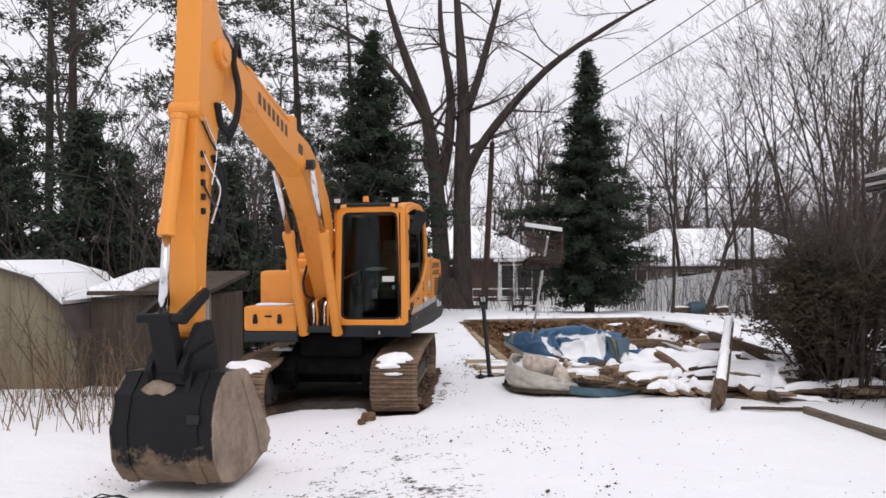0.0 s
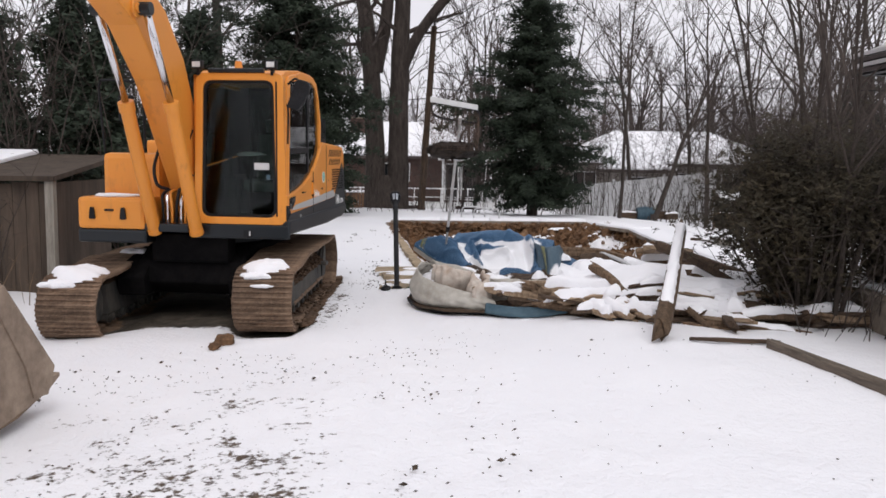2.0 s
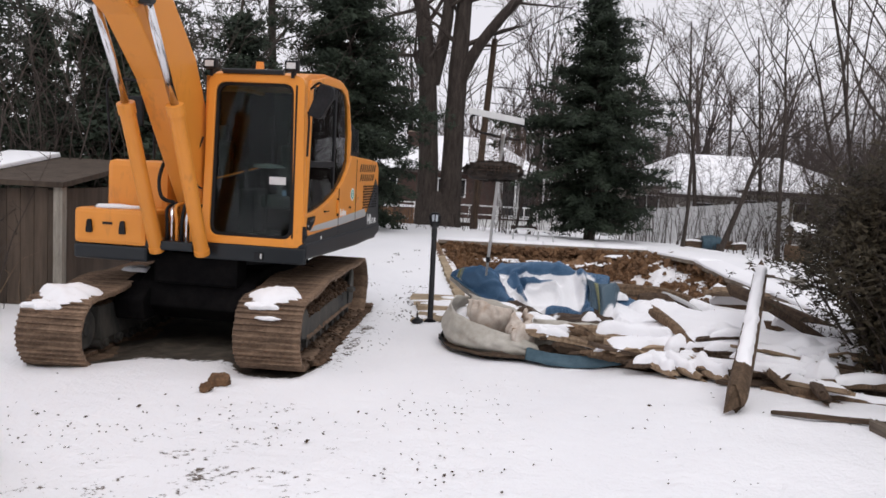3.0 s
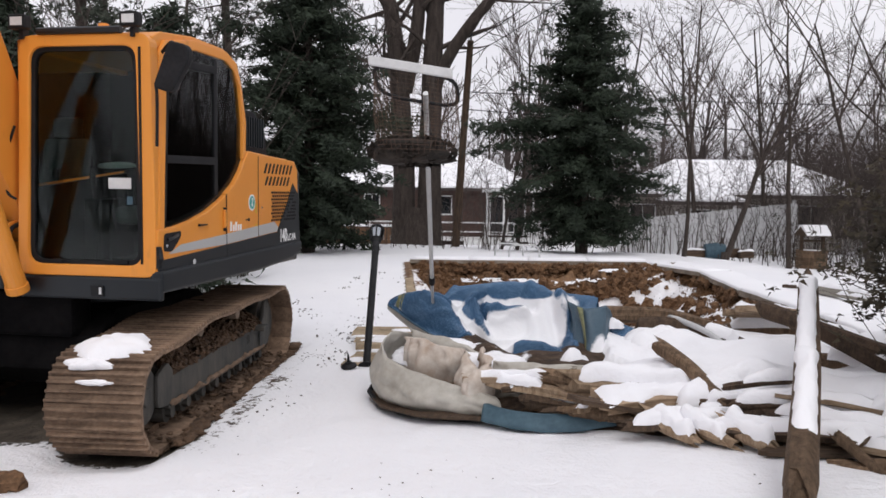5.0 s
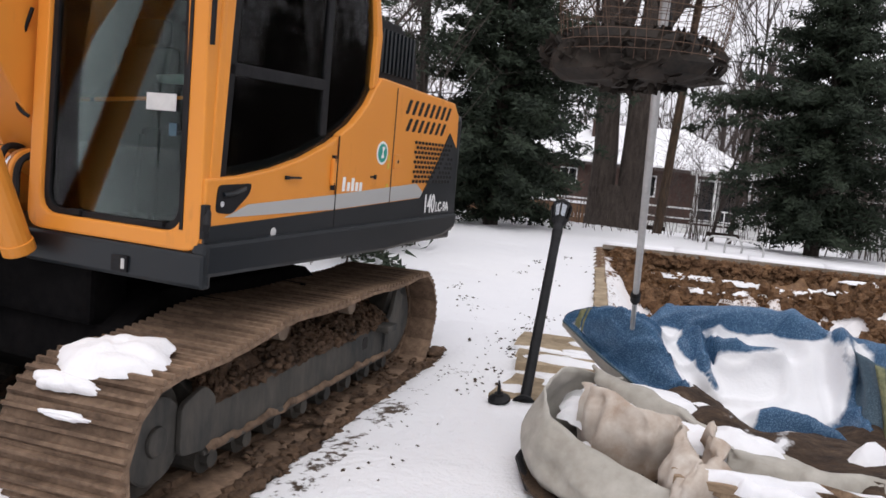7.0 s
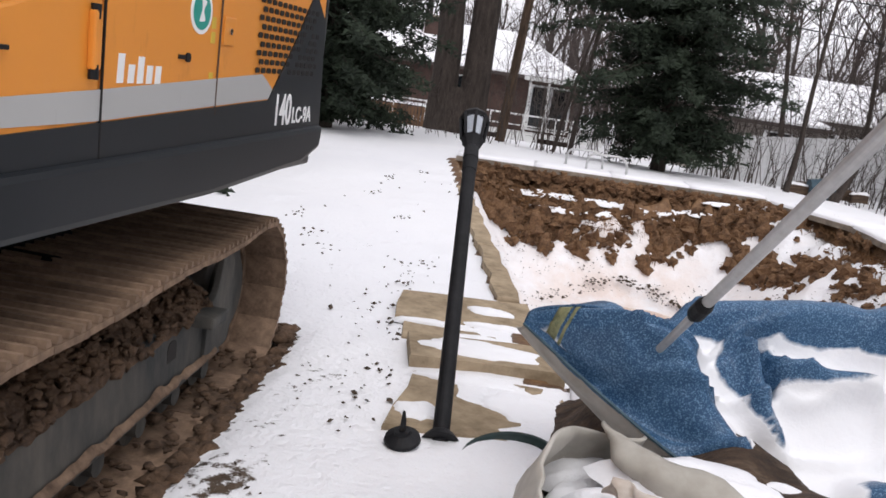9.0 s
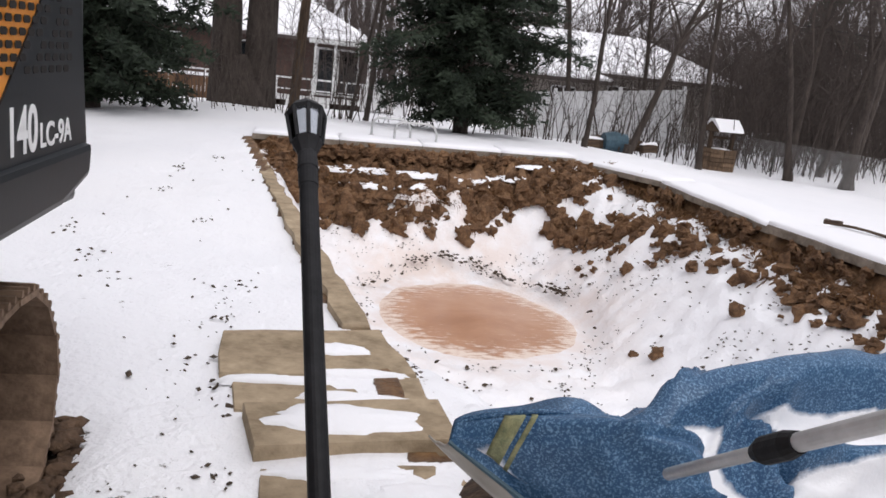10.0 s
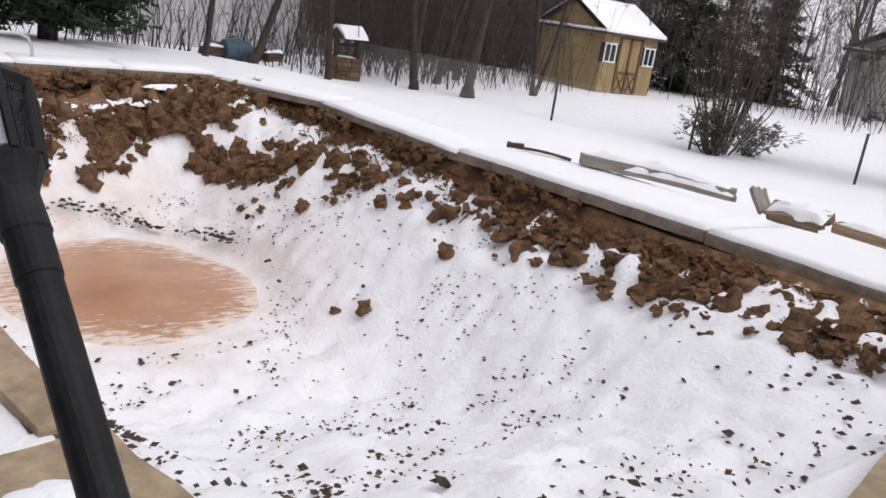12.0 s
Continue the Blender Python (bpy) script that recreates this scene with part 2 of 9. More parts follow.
def ice_material():
    m = Mat("thin_rusty_ice", 0.32, 0, 0.4).world_co()
    c = m.ramp(m.noise(0.9, 6, dist=0.6), [(0.28, (0.37, 0.185, 0.105)), (0.5, (0.47, 0.255, 0.155)), (0.75, (0.56, 0.35, 0.24))])
    frost = m.step(m.math("ADD", m.noise(9, 6, 0.75, stretch=(0.5, 1.6, 1)), m.math("MULTIPLY", m.attr("edge"), 0.42)), 0.66, 0.76)
    m.color(m.mix(m.math("MULTIPLY", frost, 0.85), c, (0.78, 0.68, 0.60)))
    m.rough(m.math("ADD", m.math("MULTIPLY", frost, 0.4), 0.3))
    m.bump(m.noise(14, 5), 0.12, 0.01)
    return m.m


def glass_material(name, tint, clear):
    m = Mat(name, 0.03)
    nt = m.t
    tr, gl, mx, fr = (m.node("ShaderNode" + k) for k in ("BsdfTransparent", "BsdfGlossy", "MixShader", "Fresnel"))
    tr.inputs[0].default_value = (*(t * clear for t in tint), 1)
    gl.inputs["Roughness"].default_value = 0.02
    fr.inputs["IOR"].default_value = 1.36
    m.link(fr.outputs[0], mx.inputs[0])
    m.link(tr.outputs[0], mx.inputs[1])
    m.link(gl.outputs[0], mx.inputs[2])
    m.link(mx.outputs[0], nt.nodes["Material Output"].inputs["Surface"])
    return m.m


LINER = liner_material("blue_speckled_pool_liner", (0.012, 0.042, 0.105), (0.040, 0.112, 0.215), (0.22, 0.37, 0.54))
TUBM = varied("dark_green_tub_plastic", (0.010, 0.022, 0.022), (0.03, 0.055, 0.052), 6, 0.5, 0.1)
FADEDLINER = liner_material("sun_faded_grey_blue_liner", (0.035, 0.062, 0.085), (0.075, 0.12, 0.16), (0.17, 0.25, 0.31))
ICE = ice_material()
GLASS = glass_material("tinted_cab_glass", (0.80, 0.9, 0.87), 0.80)
# darkened copy of the cab glass: its tint makes the cab's inner shade
SHADEGLASS = glass_material("rear_cab_glass_dimmed_for_shade", (0.80, 0.9, 0.87), 0.10)
LAMPGLASS = glass_material("frosted_lantern_glass", (0.95, 0.97, 1.0), 0.95)


# ---- mesh helpers ----
class Geo:
    """Collects points and faces, then becomes one mesh."""

    def __init__(self):
        self.v, self.f = [], []

    def add(self, pts, faces):
        o = len(self.v)
        self.v.extend(tuple(p) for p in pts)
        self.f.extend(tuple(o + i for i in q) for q in faces)
        return self

    def box(self, x0, x1, y0, y1, z0, z1, m=None):
        p = [(x, y, z) for x in (x0, x1) for y in (y0, y1) for z in (z0, z1)]
        if m:
            p = [m @ Vector(q) for q in p]
        return self.add(p, [(0, 1, 3, 2), (4, 6, 7, 5), (0, 4, 5, 1), (2, 3, 7, 6), (0, 2, 6, 4), (1, 5, 7, 3)])

    def tube(self, pts, radii, n=8, cap=True):
        pts = [Vector(p) for p in pts]
        if not isinstance(radii, (list, tuple)):
            radii = [radii] * len(pts)
        o, prev = len(self.v), None
        for k, p in enumerate(pts):
            d = (pts[min(k + 1, len(pts) - 1)] - pts[max(k - 1, 0)]).normalized()
            if prev is None:
                prev = d.orthogonal().normalized()
            side = (prev - d * prev.dot(d))
            side = side.normalized() if side.length > 1e-5 else d.orthogonal().normalized()
            prev, up = side, d.cross(side)
            for i in range(n):
                a = 2 * math.pi * i / n
                self.v.append(tuple(p + (side * math.cos(a) + up * math.sin(a)) * radii[k]))
        for k in range(len(pts) - 1):
            for i in range(n):
                a, b = o + k * n + i, o + k * n + (i + 1) % n
                self.f.append((a, b, b + n, a + n))
        if cap:
            self.f.append(tuple(o + i for i in reversed(range(n))))
            self.f.append(tuple(o + (len(pts) - 1) * n + i for i in range(n)))
        return self

    def prism(self, poly, a, b, axis=0):
        """A flat outline extruded from a to b along an axis; poly holds the two other coordinates."""
        n = len(poly)
        place = (lambda s, u, w: (s, u, w)) if axis == 0 else (lambda s, u, w: (u, s, w)) if axis == 1 else (lambda s, u, w: (u, w, s))
        pts = [place(s, u, w) for s in (a, b) for u, w in poly]
        return self.add(pts, [tuple(range(n)), tuple(range(2 * n - 1, n - 1, -1))] + [(i, i + n, (i + 1) % n + n, (i + 1) % n) for i in range(n)])

    def sheet(self, fn, nu, nv, thick=0.0):
        o = len(self.v)
        for i in range(nu + 1):
            for j in range(nv + 1):
                self.v.append(tuple(fn(i / nu, j / nv)))
        for i in range(nu):
            for j in range(nv):
                a = o + i * (nv + 1) + j
                self.f.append((a, a + nv + 1, a + nv + 2, a + 1))
        return self

    def blob(self, c, r, seed, rings=5, seg=8, rough=0.3):
        """An uneven lump with a closed skin."""
        o, rnd = len(self.v), random.Random(seed)
        off = Vector((rnd.uniform(-90, 90), rnd.uniform(-90, 90), rnd.uniform(-90, 90)))
        pts = [(0, 0, -1)]
        for k in range(1, rings):
            b = -math.pi / 2 + math.pi * k / rings
            pts += [(math.cos(b) * math.cos(2 * math.pi * i / seg), math.cos(b) * math.sin(2 * math.pi * i / seg), math.sin(b)) for i in range(seg)]
        pts.append((0, 0, 1))
        for p in pts:
            s = 1 + rough * 2 * (noise.noise(Vector(p) * 1.3 + off))
            self.v.append((c[0] + p[0] * r[0] * s, c[1] + p[1] * r[1] * s, c[2] + p[2] * r[2] * s))
        last = o + len(pts) - 1
        for i in range(seg):
            self.f.append((o, o + 1 + (i + 1) % seg, o + 1 + i))
            self.f.append((last, last - seg + i, last - seg + (i + 1) % seg))
        for k in range(rings - 2):
            for i in range(seg):
                a, b = o + 1 + k * seg + i, o + 1 + k * seg + (i + 1) % seg
                self.f.append((a, b, b + seg, a + seg))
        return self

    def mesh(self, name, smooth=False):
        me = bpy.data.meshes.new(name)
        me.from_pydata(self.v, [], self.f)
        if smooth:
            me.polygons.foreach_set("use_smooth", [True] * len(me.polygons))
        me.update()
        return me


def part(name, geo, material, parent=None, label="", smooth=False, bevel=0.0, thick=0.0):
    """Links a Geo (or a mesh) as one mesh object, under a thing or a part where one is given."""
    me = geo.mesh(name, smooth) if isinstance(geo, Geo) else geo
    if bevel:
        bm = bmesh.new()
        bm.from_mesh(me)
        bmesh.ops.recalc_face_normals(bm, faces=bm.faces)
        es = [e for e in bm.edges if len(e.link_faces) == 2 and e.calc_face_angle(0) > 0.5]
        bmesh.ops.bevel(bm, geom=es, offset=bevel, segments=2, affect="EDGES", profile=0.6, clamp_overlap=True)
        bm.to_mesh(me)
        bm.free()
    if not me.materials:
        me.materials.append(material)
    ob = new(name, me)
    if thick:
        so = ob.modifiers.new("thickness", "SOLIDIFY")
        so.thickness, so.offset = thick, 0
    if parent:
        ob.parent = parent
    if label:
        ob["label"] = label
    return ob


def thing(name, label, category, m=None, group="", kind=""):
    ob = tagged(new(name), label, category, group, kind)
    if m:
        ob.matrix_basis = m
    return ob


def solid(name, geo, material, label, category, group="", kind="", smooth=False, bevel=0.0, thick=0.0, m=None):
    ob = tagged(part(name, geo, material, None, "", smooth, bevel, thick), label, category, group, kind)
    if m:
        ob.matrix_basis = m
    return ob


def paint_attr(ob, name, values):
    ob.data.attributes.new(name, "FLOAT", "POINT").data.foreach_set("value", np.asarray(values, dtype=np.float32))


def sm(a, b, x):
    t = np.clip((np.asarray(x, float) - a) / (b - a), 0, 1)
    return t * t * (3 - 2 * t)


# ---- the lie of the land: gentle yard, dropping to the neighbours ----
LAND = [(0.5, -2, 0.40), (-2.3, 5.5, -0.10), (1, 6.9, 0.03), (4.2, 8.6, 0.18), (0.4, 12.8, 0.02), (-0.5, 10.2, -0.01),
        (-0.5, 13.5, 0.0), (-3.2, 11.5, -0.15), (-3.05, 9.5, -0.19), (-3.0, 13.4, -0.11), (-1.9, 9.4, -0.07), (-0.4, 24, 0.06), (2.6, 25, 0.10), (6.2, 19.5, -0.06), (6.4, 15, -0.02),
        (12, 31.5, -0.50), (13.4, 27, -0.44), (15.9, 20, -0.5), (6, 29, -0.1), (-2, 29.5, 0.0), (-7, 13, -0.1),
        (-2, 52, -1.4), (12, 46, -1.1), (25, 34, -0.6), (36, 31, -0.6), (-15, 30, -0.6), (8, 6, 0.3), (0, 38, -0.7), (9, 36, -0.5)]


def land(x, y):
    x, y = np.asarray(x, float), np.asarray(y, float)
    num = den = 0.0
    for px, py, pz in LAND:
        w = 1.0 / (((x - px) ** 2 + (y - py) ** 2) / 4 + 0.6) ** 2
        num, den = num + w * pz, den + w
    h = num / den
    far = sm(60, 140, np.hypot(x, y - 10))
    return h * (1 - far) - 1.2 * far


def lz(x, y):
    return float(land(x, y))


def pool_side(x, y):
    """Distances inward from the pool's left, right, far and near rims."""
    left = (x - (0.92 - (y - 14.0) * 0.137)) * 0.99
    right = (6.05 - x) - np.clip(y - 23.2, 0, 2) * 0.35
    far = 24.35 + np.clip(x + 0.4, 0, 8) * 0.09 - y
    near = y - 13.55
    return left, right, far, near


def wob(x, y, s, seed=0.0):
    return np.array([noise.noise(Vector((a * s, b * s, seed))) for a, b in zip(np.ravel(x), np.ravel(y))]).reshape(np.shape(x))


def pit(x, y):
    """Depth of the dug-out pool below the yard."""
    l, r, f, n = pool_side(x, y)
    inside = (l > 0) & (r > 0) & (f > 0) & (n > 0)
    d = 1.75 * (0.25 + 0.75 * sm(0, 1.3, l)) * (0.14 + 0.86 * sm(0, 2.3, r)) * (0.24 + 0.76 * sm(0.0, 1.9, f)) * (0.16 + 0.84 * sm(0, 4.6, n))
    return np.where(inside, d, 0.0), inside


def ground_height(x, y):
    return land(x, y) - pit(x, y)[0]


def gz(x, y):
    return float(ground_height(np.array([x]), np.array([y]))[0])


def axis_steps(stops):
    out = []
    for (a, b, s) in stops:
        out += list(np.arange(a, b - 1e-6, s))
    return np.array(out + [stops[-1][1]])


def make_ground():
    xs = axis_steps([(-400, -100, 60), (-100, -30, 10), (-30, -8, 1.0), (-8, -1.5, 0.14), (-1.5, 7.0, 0.075), (7.0, 17, 0.3), (17, 40, 1.5), (40, 100, 10), (100, 400, 60)])
    ys = axis_steps([(-60, -10, 10), (-10, 1, 1), (1, 12.9, 0.14), (12.9, 25.6, 0.075), (25.6, 36, 0.3), (36, 70, 1.7), (70, 160, 15), (160, 700, 90)])
    X, Y = np.meshgrid(xs, ys, indexing="ij")
    Z0 = land(X, Y)
    D, inside = pit(X, Y)
    near = (np.abs(X) < 18) & (Y > 0) & (Y < 36)
    W1, W2, W3 = np.zeros(X.shape), np.zeros(X.shape), np.zeros(X.shape)
    W1[near] = wob(X[near], Y[near], 0.55, 3.1)
    W2[near] = wob(X[near], Y[near], 2.4, 7.7)
    W3[near] = wob(X[near], Y[near], 7.0, 1.7)
    l, r, f, n = pool_side(X, Y)
    rim = np.minimum(np.minimum(l, r), np.minimum(f, n))
    # the banks are rough where soil hangs below the coping
    bank = inside * np.maximum(sm(1.45, 0.15, f) * sm(0.0, 0.5, l), 0.42 * sm(1.3, 0.1, r))
    Z = Z0 - D + 0.034 * W1 + 0.020 * W2 + 0.007 * W3 + bank * (0.16 * W2 + 0.10 * W3 + 0.08 * W1) + inside * (0.05 * W2 + 0.065 * W3)
    flat = sm(1.35, 0.8, ((X - 2.78) / 1.55) ** 2 + ((Y - 21.15) / 1.98) ** 2)
    Z = np.where(inside, Z * (1 - flat) - 1.80 * flat, Z)
    # ruts pressed by the crawlers, and trodden turf round the machine
    for tx, deep in ((-0.90, 0.085), (-3.0, 0.03)):
        Z = Z - deep * np.exp(-(((X - tx) / 0.40) ** 6)) * sm(9.6, 9.9, Y) * sm(14.1, 13.8, Y)
    soil = 0.22 + 0.10 * W1 + 0 * X
    trod = np.exp(-(((X + 0.3) / 2.6) ** 2 + ((Y - 5.8) / 3.8) ** 2))
    soil = soil + 0.43 * trod
    for tx in (-0.86, -2.86):
        soil = soil + 0.75 * np.exp(-(((X - tx) / 0.40) ** 4)) * sm(9.8, 10.3, Y) * sm(14.3, 13.6, Y)
    soil = soil + 0.35 * np.exp(-(((X + 0.28) / 0.16) ** 2)) * sm(9.6, 10.4, Y) * sm(15.0, 12.5, Y)
    soil = soil + 0.24 * np.exp(-(((X + 0.12 + 0.06 * (Y - 14)) / 0.16) ** 2)) * sm(12.6, 13.3, Y) * sm(16.6, 15, Y)
    soil = soil + 0.26 * np.exp(-(((X + 0.75) / 0.5) ** 2)) * sm(14, 15, Y) * sm(22, 17, Y)
    soil = soil + 0.1 * np.exp(-(((X + 1.0) / 1.0) ** 2 + ((Y - 9.0) / 0.8) ** 2))
    # mud under the machine, spread wide so its dark colour deepens the shade
    soil = soil + 0.9 * sm(-2.85, -2.55, X) * sm(-0.95, -1.25, X) * sm(9.9, 10.7, Y) * sm(14.2, 13.4, Y)
    soil = np.where(Y > 25.5, 0.14, soil)
    # inside the pit: bare clay on the steep banks, crumbs lower down
    pitsoil = 0.33 + bank * 0.34 + 0.30 * W2 * bank + 0.5 * sm(0.45, 0.05, f) + 0.24 * sm(0.4, 0.05, r) + 0.28 * sm(0.7, 0.1, l)
    pitsoil = pitsoil - 0.25 * flat
    lip = (l > -0.16) & (r > -0.16) & (f > -0.16) & (n > -0.05)
    soil = np.where(inside, pitsoil, np.where(lip, 1.3, soil))
    g = Geo()
    nx, ny = X.shape
    g.v = np.stack([X, Y, Z], -1).reshape(-1, 3).tolist()
    idx = np.arange(nx * ny).reshape(nx, ny)
    g.f = np.stack([idx[:-1, :-1], idx[1:, :-1], idx[1:, 1:], idx[:-1, 1:]], -1).reshape(-1, 4).tolist()
    ob = solid("ground", g, GROUND, "thin snow over turf and dug clay, trampled near the machine, darkened beneath it for shade", "ground", kind="structure", smooth=True)
    paint_attr(ob, "soil", np.clip(soil, 0, 1.4).ravel())
    # round and under the machine the darker grey earth also stands for shade
    paint_attr(ob, "clay", np.where(lip, 1.0, np.where((X < -0.4) & (Y > 9.5) & (Y < 14.5), 0.0, 0.25)).ravel())
    stain = inside * np.exp(-(((X - 2.75) / 2.1) ** 2 + ((Y - 21.3) / 2.6) ** 2) ** 2) * 0.42 + inside * 0.10 * sm(2.6, 1.2, f)
    paint_attr(ob, "stain", stain.ravel())
    return ob


make_ground()


def make_puddle():
    g = Geo()
    rr, seg = 12, 72
    g.v.append((2.78, 21.15, -1.783))
    edge = [0.0]
    for k in range(1, rr + 1):
        for i in range(seg):
            a = 2 * math.pi * i / seg
            w = 1 + 0.10 * noise.noise(Vector((math.cos(a) * 1.4, math.sin(a) * 1.4, 4))) + 0.05 * noise.noise(Vector((math.cos(a) * 5, math.sin(a) * 5, 2)))
            g.v.append((2.78 + 1.58 * w * k / rr * math.cos(a), 21.15 + 2.02 * w * k / rr * math.sin(a), -1.790 - 0.06 * max(0.0, k / rr - 0.8) / 0.2))
            edge.append((k / rr) ** 2.3)
    for i in range(seg):
        g.f.append((0, 1 + i, 1 + (i + 1) % seg))
        for k in range(rr - 1):
            a, b = 1 + k * seg + i, 1 + k * seg + (i + 1) % seg
            g.f.append((a, a + seg, b + seg, b))
    ob = solid("puddle", g, ICE, "rust-brown frozen puddle in the bottom of the pit", "puddle", kind="structure", smooth=True)
    paint_attr(ob, "edge", edge)


make_puddle()


def slab(name, pts, top, thick, label, cover=True, mat=CONCGREY, bare=0.0, seed=1):
    """A coping slab with an uneven outline, worn edges and its own snow cover."""
    rnd = random.Random(seed)
    out = []
    for k, p in enumerate(pts):
        q = pts[(k + 1) % len(pts)]
        m = max(1, int(math.dist(p[:2], q[:2]) / 0.22))
        for j in range(m):
            t = j / m
            jit = 0.0 if j == 0 else rnd.uniform(-0.02, 0.02)
            out.append((p[0] + (q[0] - p[0]) * t + jit, p[1] + (q[1] - p[1]) * t + jit, p[2] + (q[2] - p[2]) * t))
    n = len(out)
    g = Geo()
    cx, cy = sum(p[0] for p in out) / n, sum(p[1] for p in out) / n
    ring = lambda s, dz: [(cx + (x - cx) * s, cy + (y - cy) * s, top + z + dz) for x, y, z in out]
    g.add(ring(1, -thick) + ring(1, -0.012) + ring(0.99, 0), [tuple(range(n - 1, -1, -1)), tuple(range(2 * n, 3 * n))]
          + [(k * n + i, k * n + (i + 1) % n, (k + 1) * n + (i + 1) % n, (k + 1) * n + i) for k in range(2) for i in range(n)])
    ob = solid(name, g, mat, label, "slab", group="pool coping")
    if cover:
        s = Geo()
        a, b, c = ring(0.995 - bare, 0.003), ring(0.985 - bare, 0.045), ring(0.90 - bare, 0.062)
        s.add(a + b + c, [tuple(range(2 * n, 3 * n))] + [(k * n + i, k * n + (i + 1) % n, (k + 1) * n + (i + 1) % n, (k + 1) * n + i) for k in range(2) for i in range(n)])
        part("snow_cover", s, SNOW, ob, "smooth fresh snow", smooth=True)
    return ob


# far coping: long slabs level with the yard
for k in range(4):
    x0, x1 = -0.5 + k * 1.42, -0.5 + (k + 1) * 1.42 - 0.012
    ya, yb = 24.28 + (x0 + 0.4) * 0.09, 24.28 + (x1 + 0.4) * 0.09
    slab("coping_slab", [(x0, ya, 0), (x1, yb, 0), (x1, yb + 0.75, 0), (x0, ya + 0.75, 0)], 0.115, 0.085, "snow-covered concrete coping slab at the end of the pit", seed=k)
# right coping: thin slabs, one broken end lifted and pushed over the pit
slab("coping_slab", [(5.2, 24.75, 0), (6.05, 22.9, 0), (6.75, 23.2, 0), (6.0, 25.4, 0)], 0.06, 0.085, "snow-covered concrete coping slab at the rounded corner", seed=11)
slab("coping_slab", [(5.98, 22.88, 0), (6.03, 19.75, -0.04), (6.8, 19.75, -0.04), (6.75, 23.1, 0)], 0.05, 0.085, "snow-covered concrete coping slab with a dark gap beneath", seed=12)
slab("coping_slab", [(5.92, 19.62, 0.0), (6.12, 16.4, 0.02), (7.15, 16.3, 0.02), (7.1, 19.55, 0.0)], 0.07, 0.10, "lifted concrete slab under thick snow", seed=13)
slab("coping_slab", [(6.12, 16.38, 0.0), (6.2, 13.3, 0.0), (7.2, 13.2, 0.0), (7.15, 16.28, 0.0)], 0.08, 0.10, "flat concrete slab under thick snow", seed=14)
# left rim: bare wet concrete with a ragged inner edge
for k in range(5):
    y0, y1 = 15.15 + k * 1.83, 15.15 + (k + 1) * 1.83 - 0.015
    xa, xb = 0.92 - (y0 - 14) * 0.137, 0.92 - (y1 - 14) * 0.137
    slab("coping_slab", [(xa - 0.02, y0, 0), (xb - 0.02, y1, 0), (xb - 0.17, y1, 0), (xa - 0.18, y0, 0)], 0.040, 0.16, "bare tan concrete pool rim with a ragged edge", cover=False, mat=CONCRETE, seed=20 + k)
# stepped slabs by the lamp post
slab("patio_slab", [(-0.04, 14.38, 0), (0.93, 14.45, 0), (0.80, 15.12, 0), (-0.08, 14.98, 0)], 0.030, 0.10, "wet tan concrete slab, partly swept of snow", cover=False, mat=CONCRETE, seed=31)
slab("patio_slab", [(0.06, 13.98, 0), (0.95, 14.05, 0), (0.94, 14.42, 0), (0.02, 14.35, 0)], 0.022, 0.10, "wet tan concrete slab beside the pit", cover=False, mat=CONCRETE, seed=32)
slab("patio_slab", [(0.17, 13.52, 0), (1.0, 13.62, 0), (0.97, 14.02, 0), (0.10, 13.92, 0)], 0.085, 0.12, "broken concrete slab with a snow cap", cover=False, mat=CONCRETE, seed=33)
slab("patio_slab", [(0.16, 12.75, 0), (0.95, 12.8, 0), (1.0, 13.5, 0), (0.2, 13.45, 0)], 0.028, 0.08, "tan concrete slab half under snow at the lamp post", cover=False, mat=CONCRETE, seed=34)
slab("patio_slab", [(3.0, 13.55, 0), (4.6, 13.85, 0), (4.8, 13.0, 0), (2.9, 12.9, 0)], 0.05, 0.12, "bare tan concrete slab at the near rim", cover=False, mat=CONCRETE, seed=35)
slab("patio_slab", [(1.02, 13.6, 0), (2.9, 13.55, 0), (2.85, 12.9, 0), (1.0, 12.85, 0)], 0.03, 0.12, "concrete slab beneath the heaped liner", seed=36)

LEDGES = []


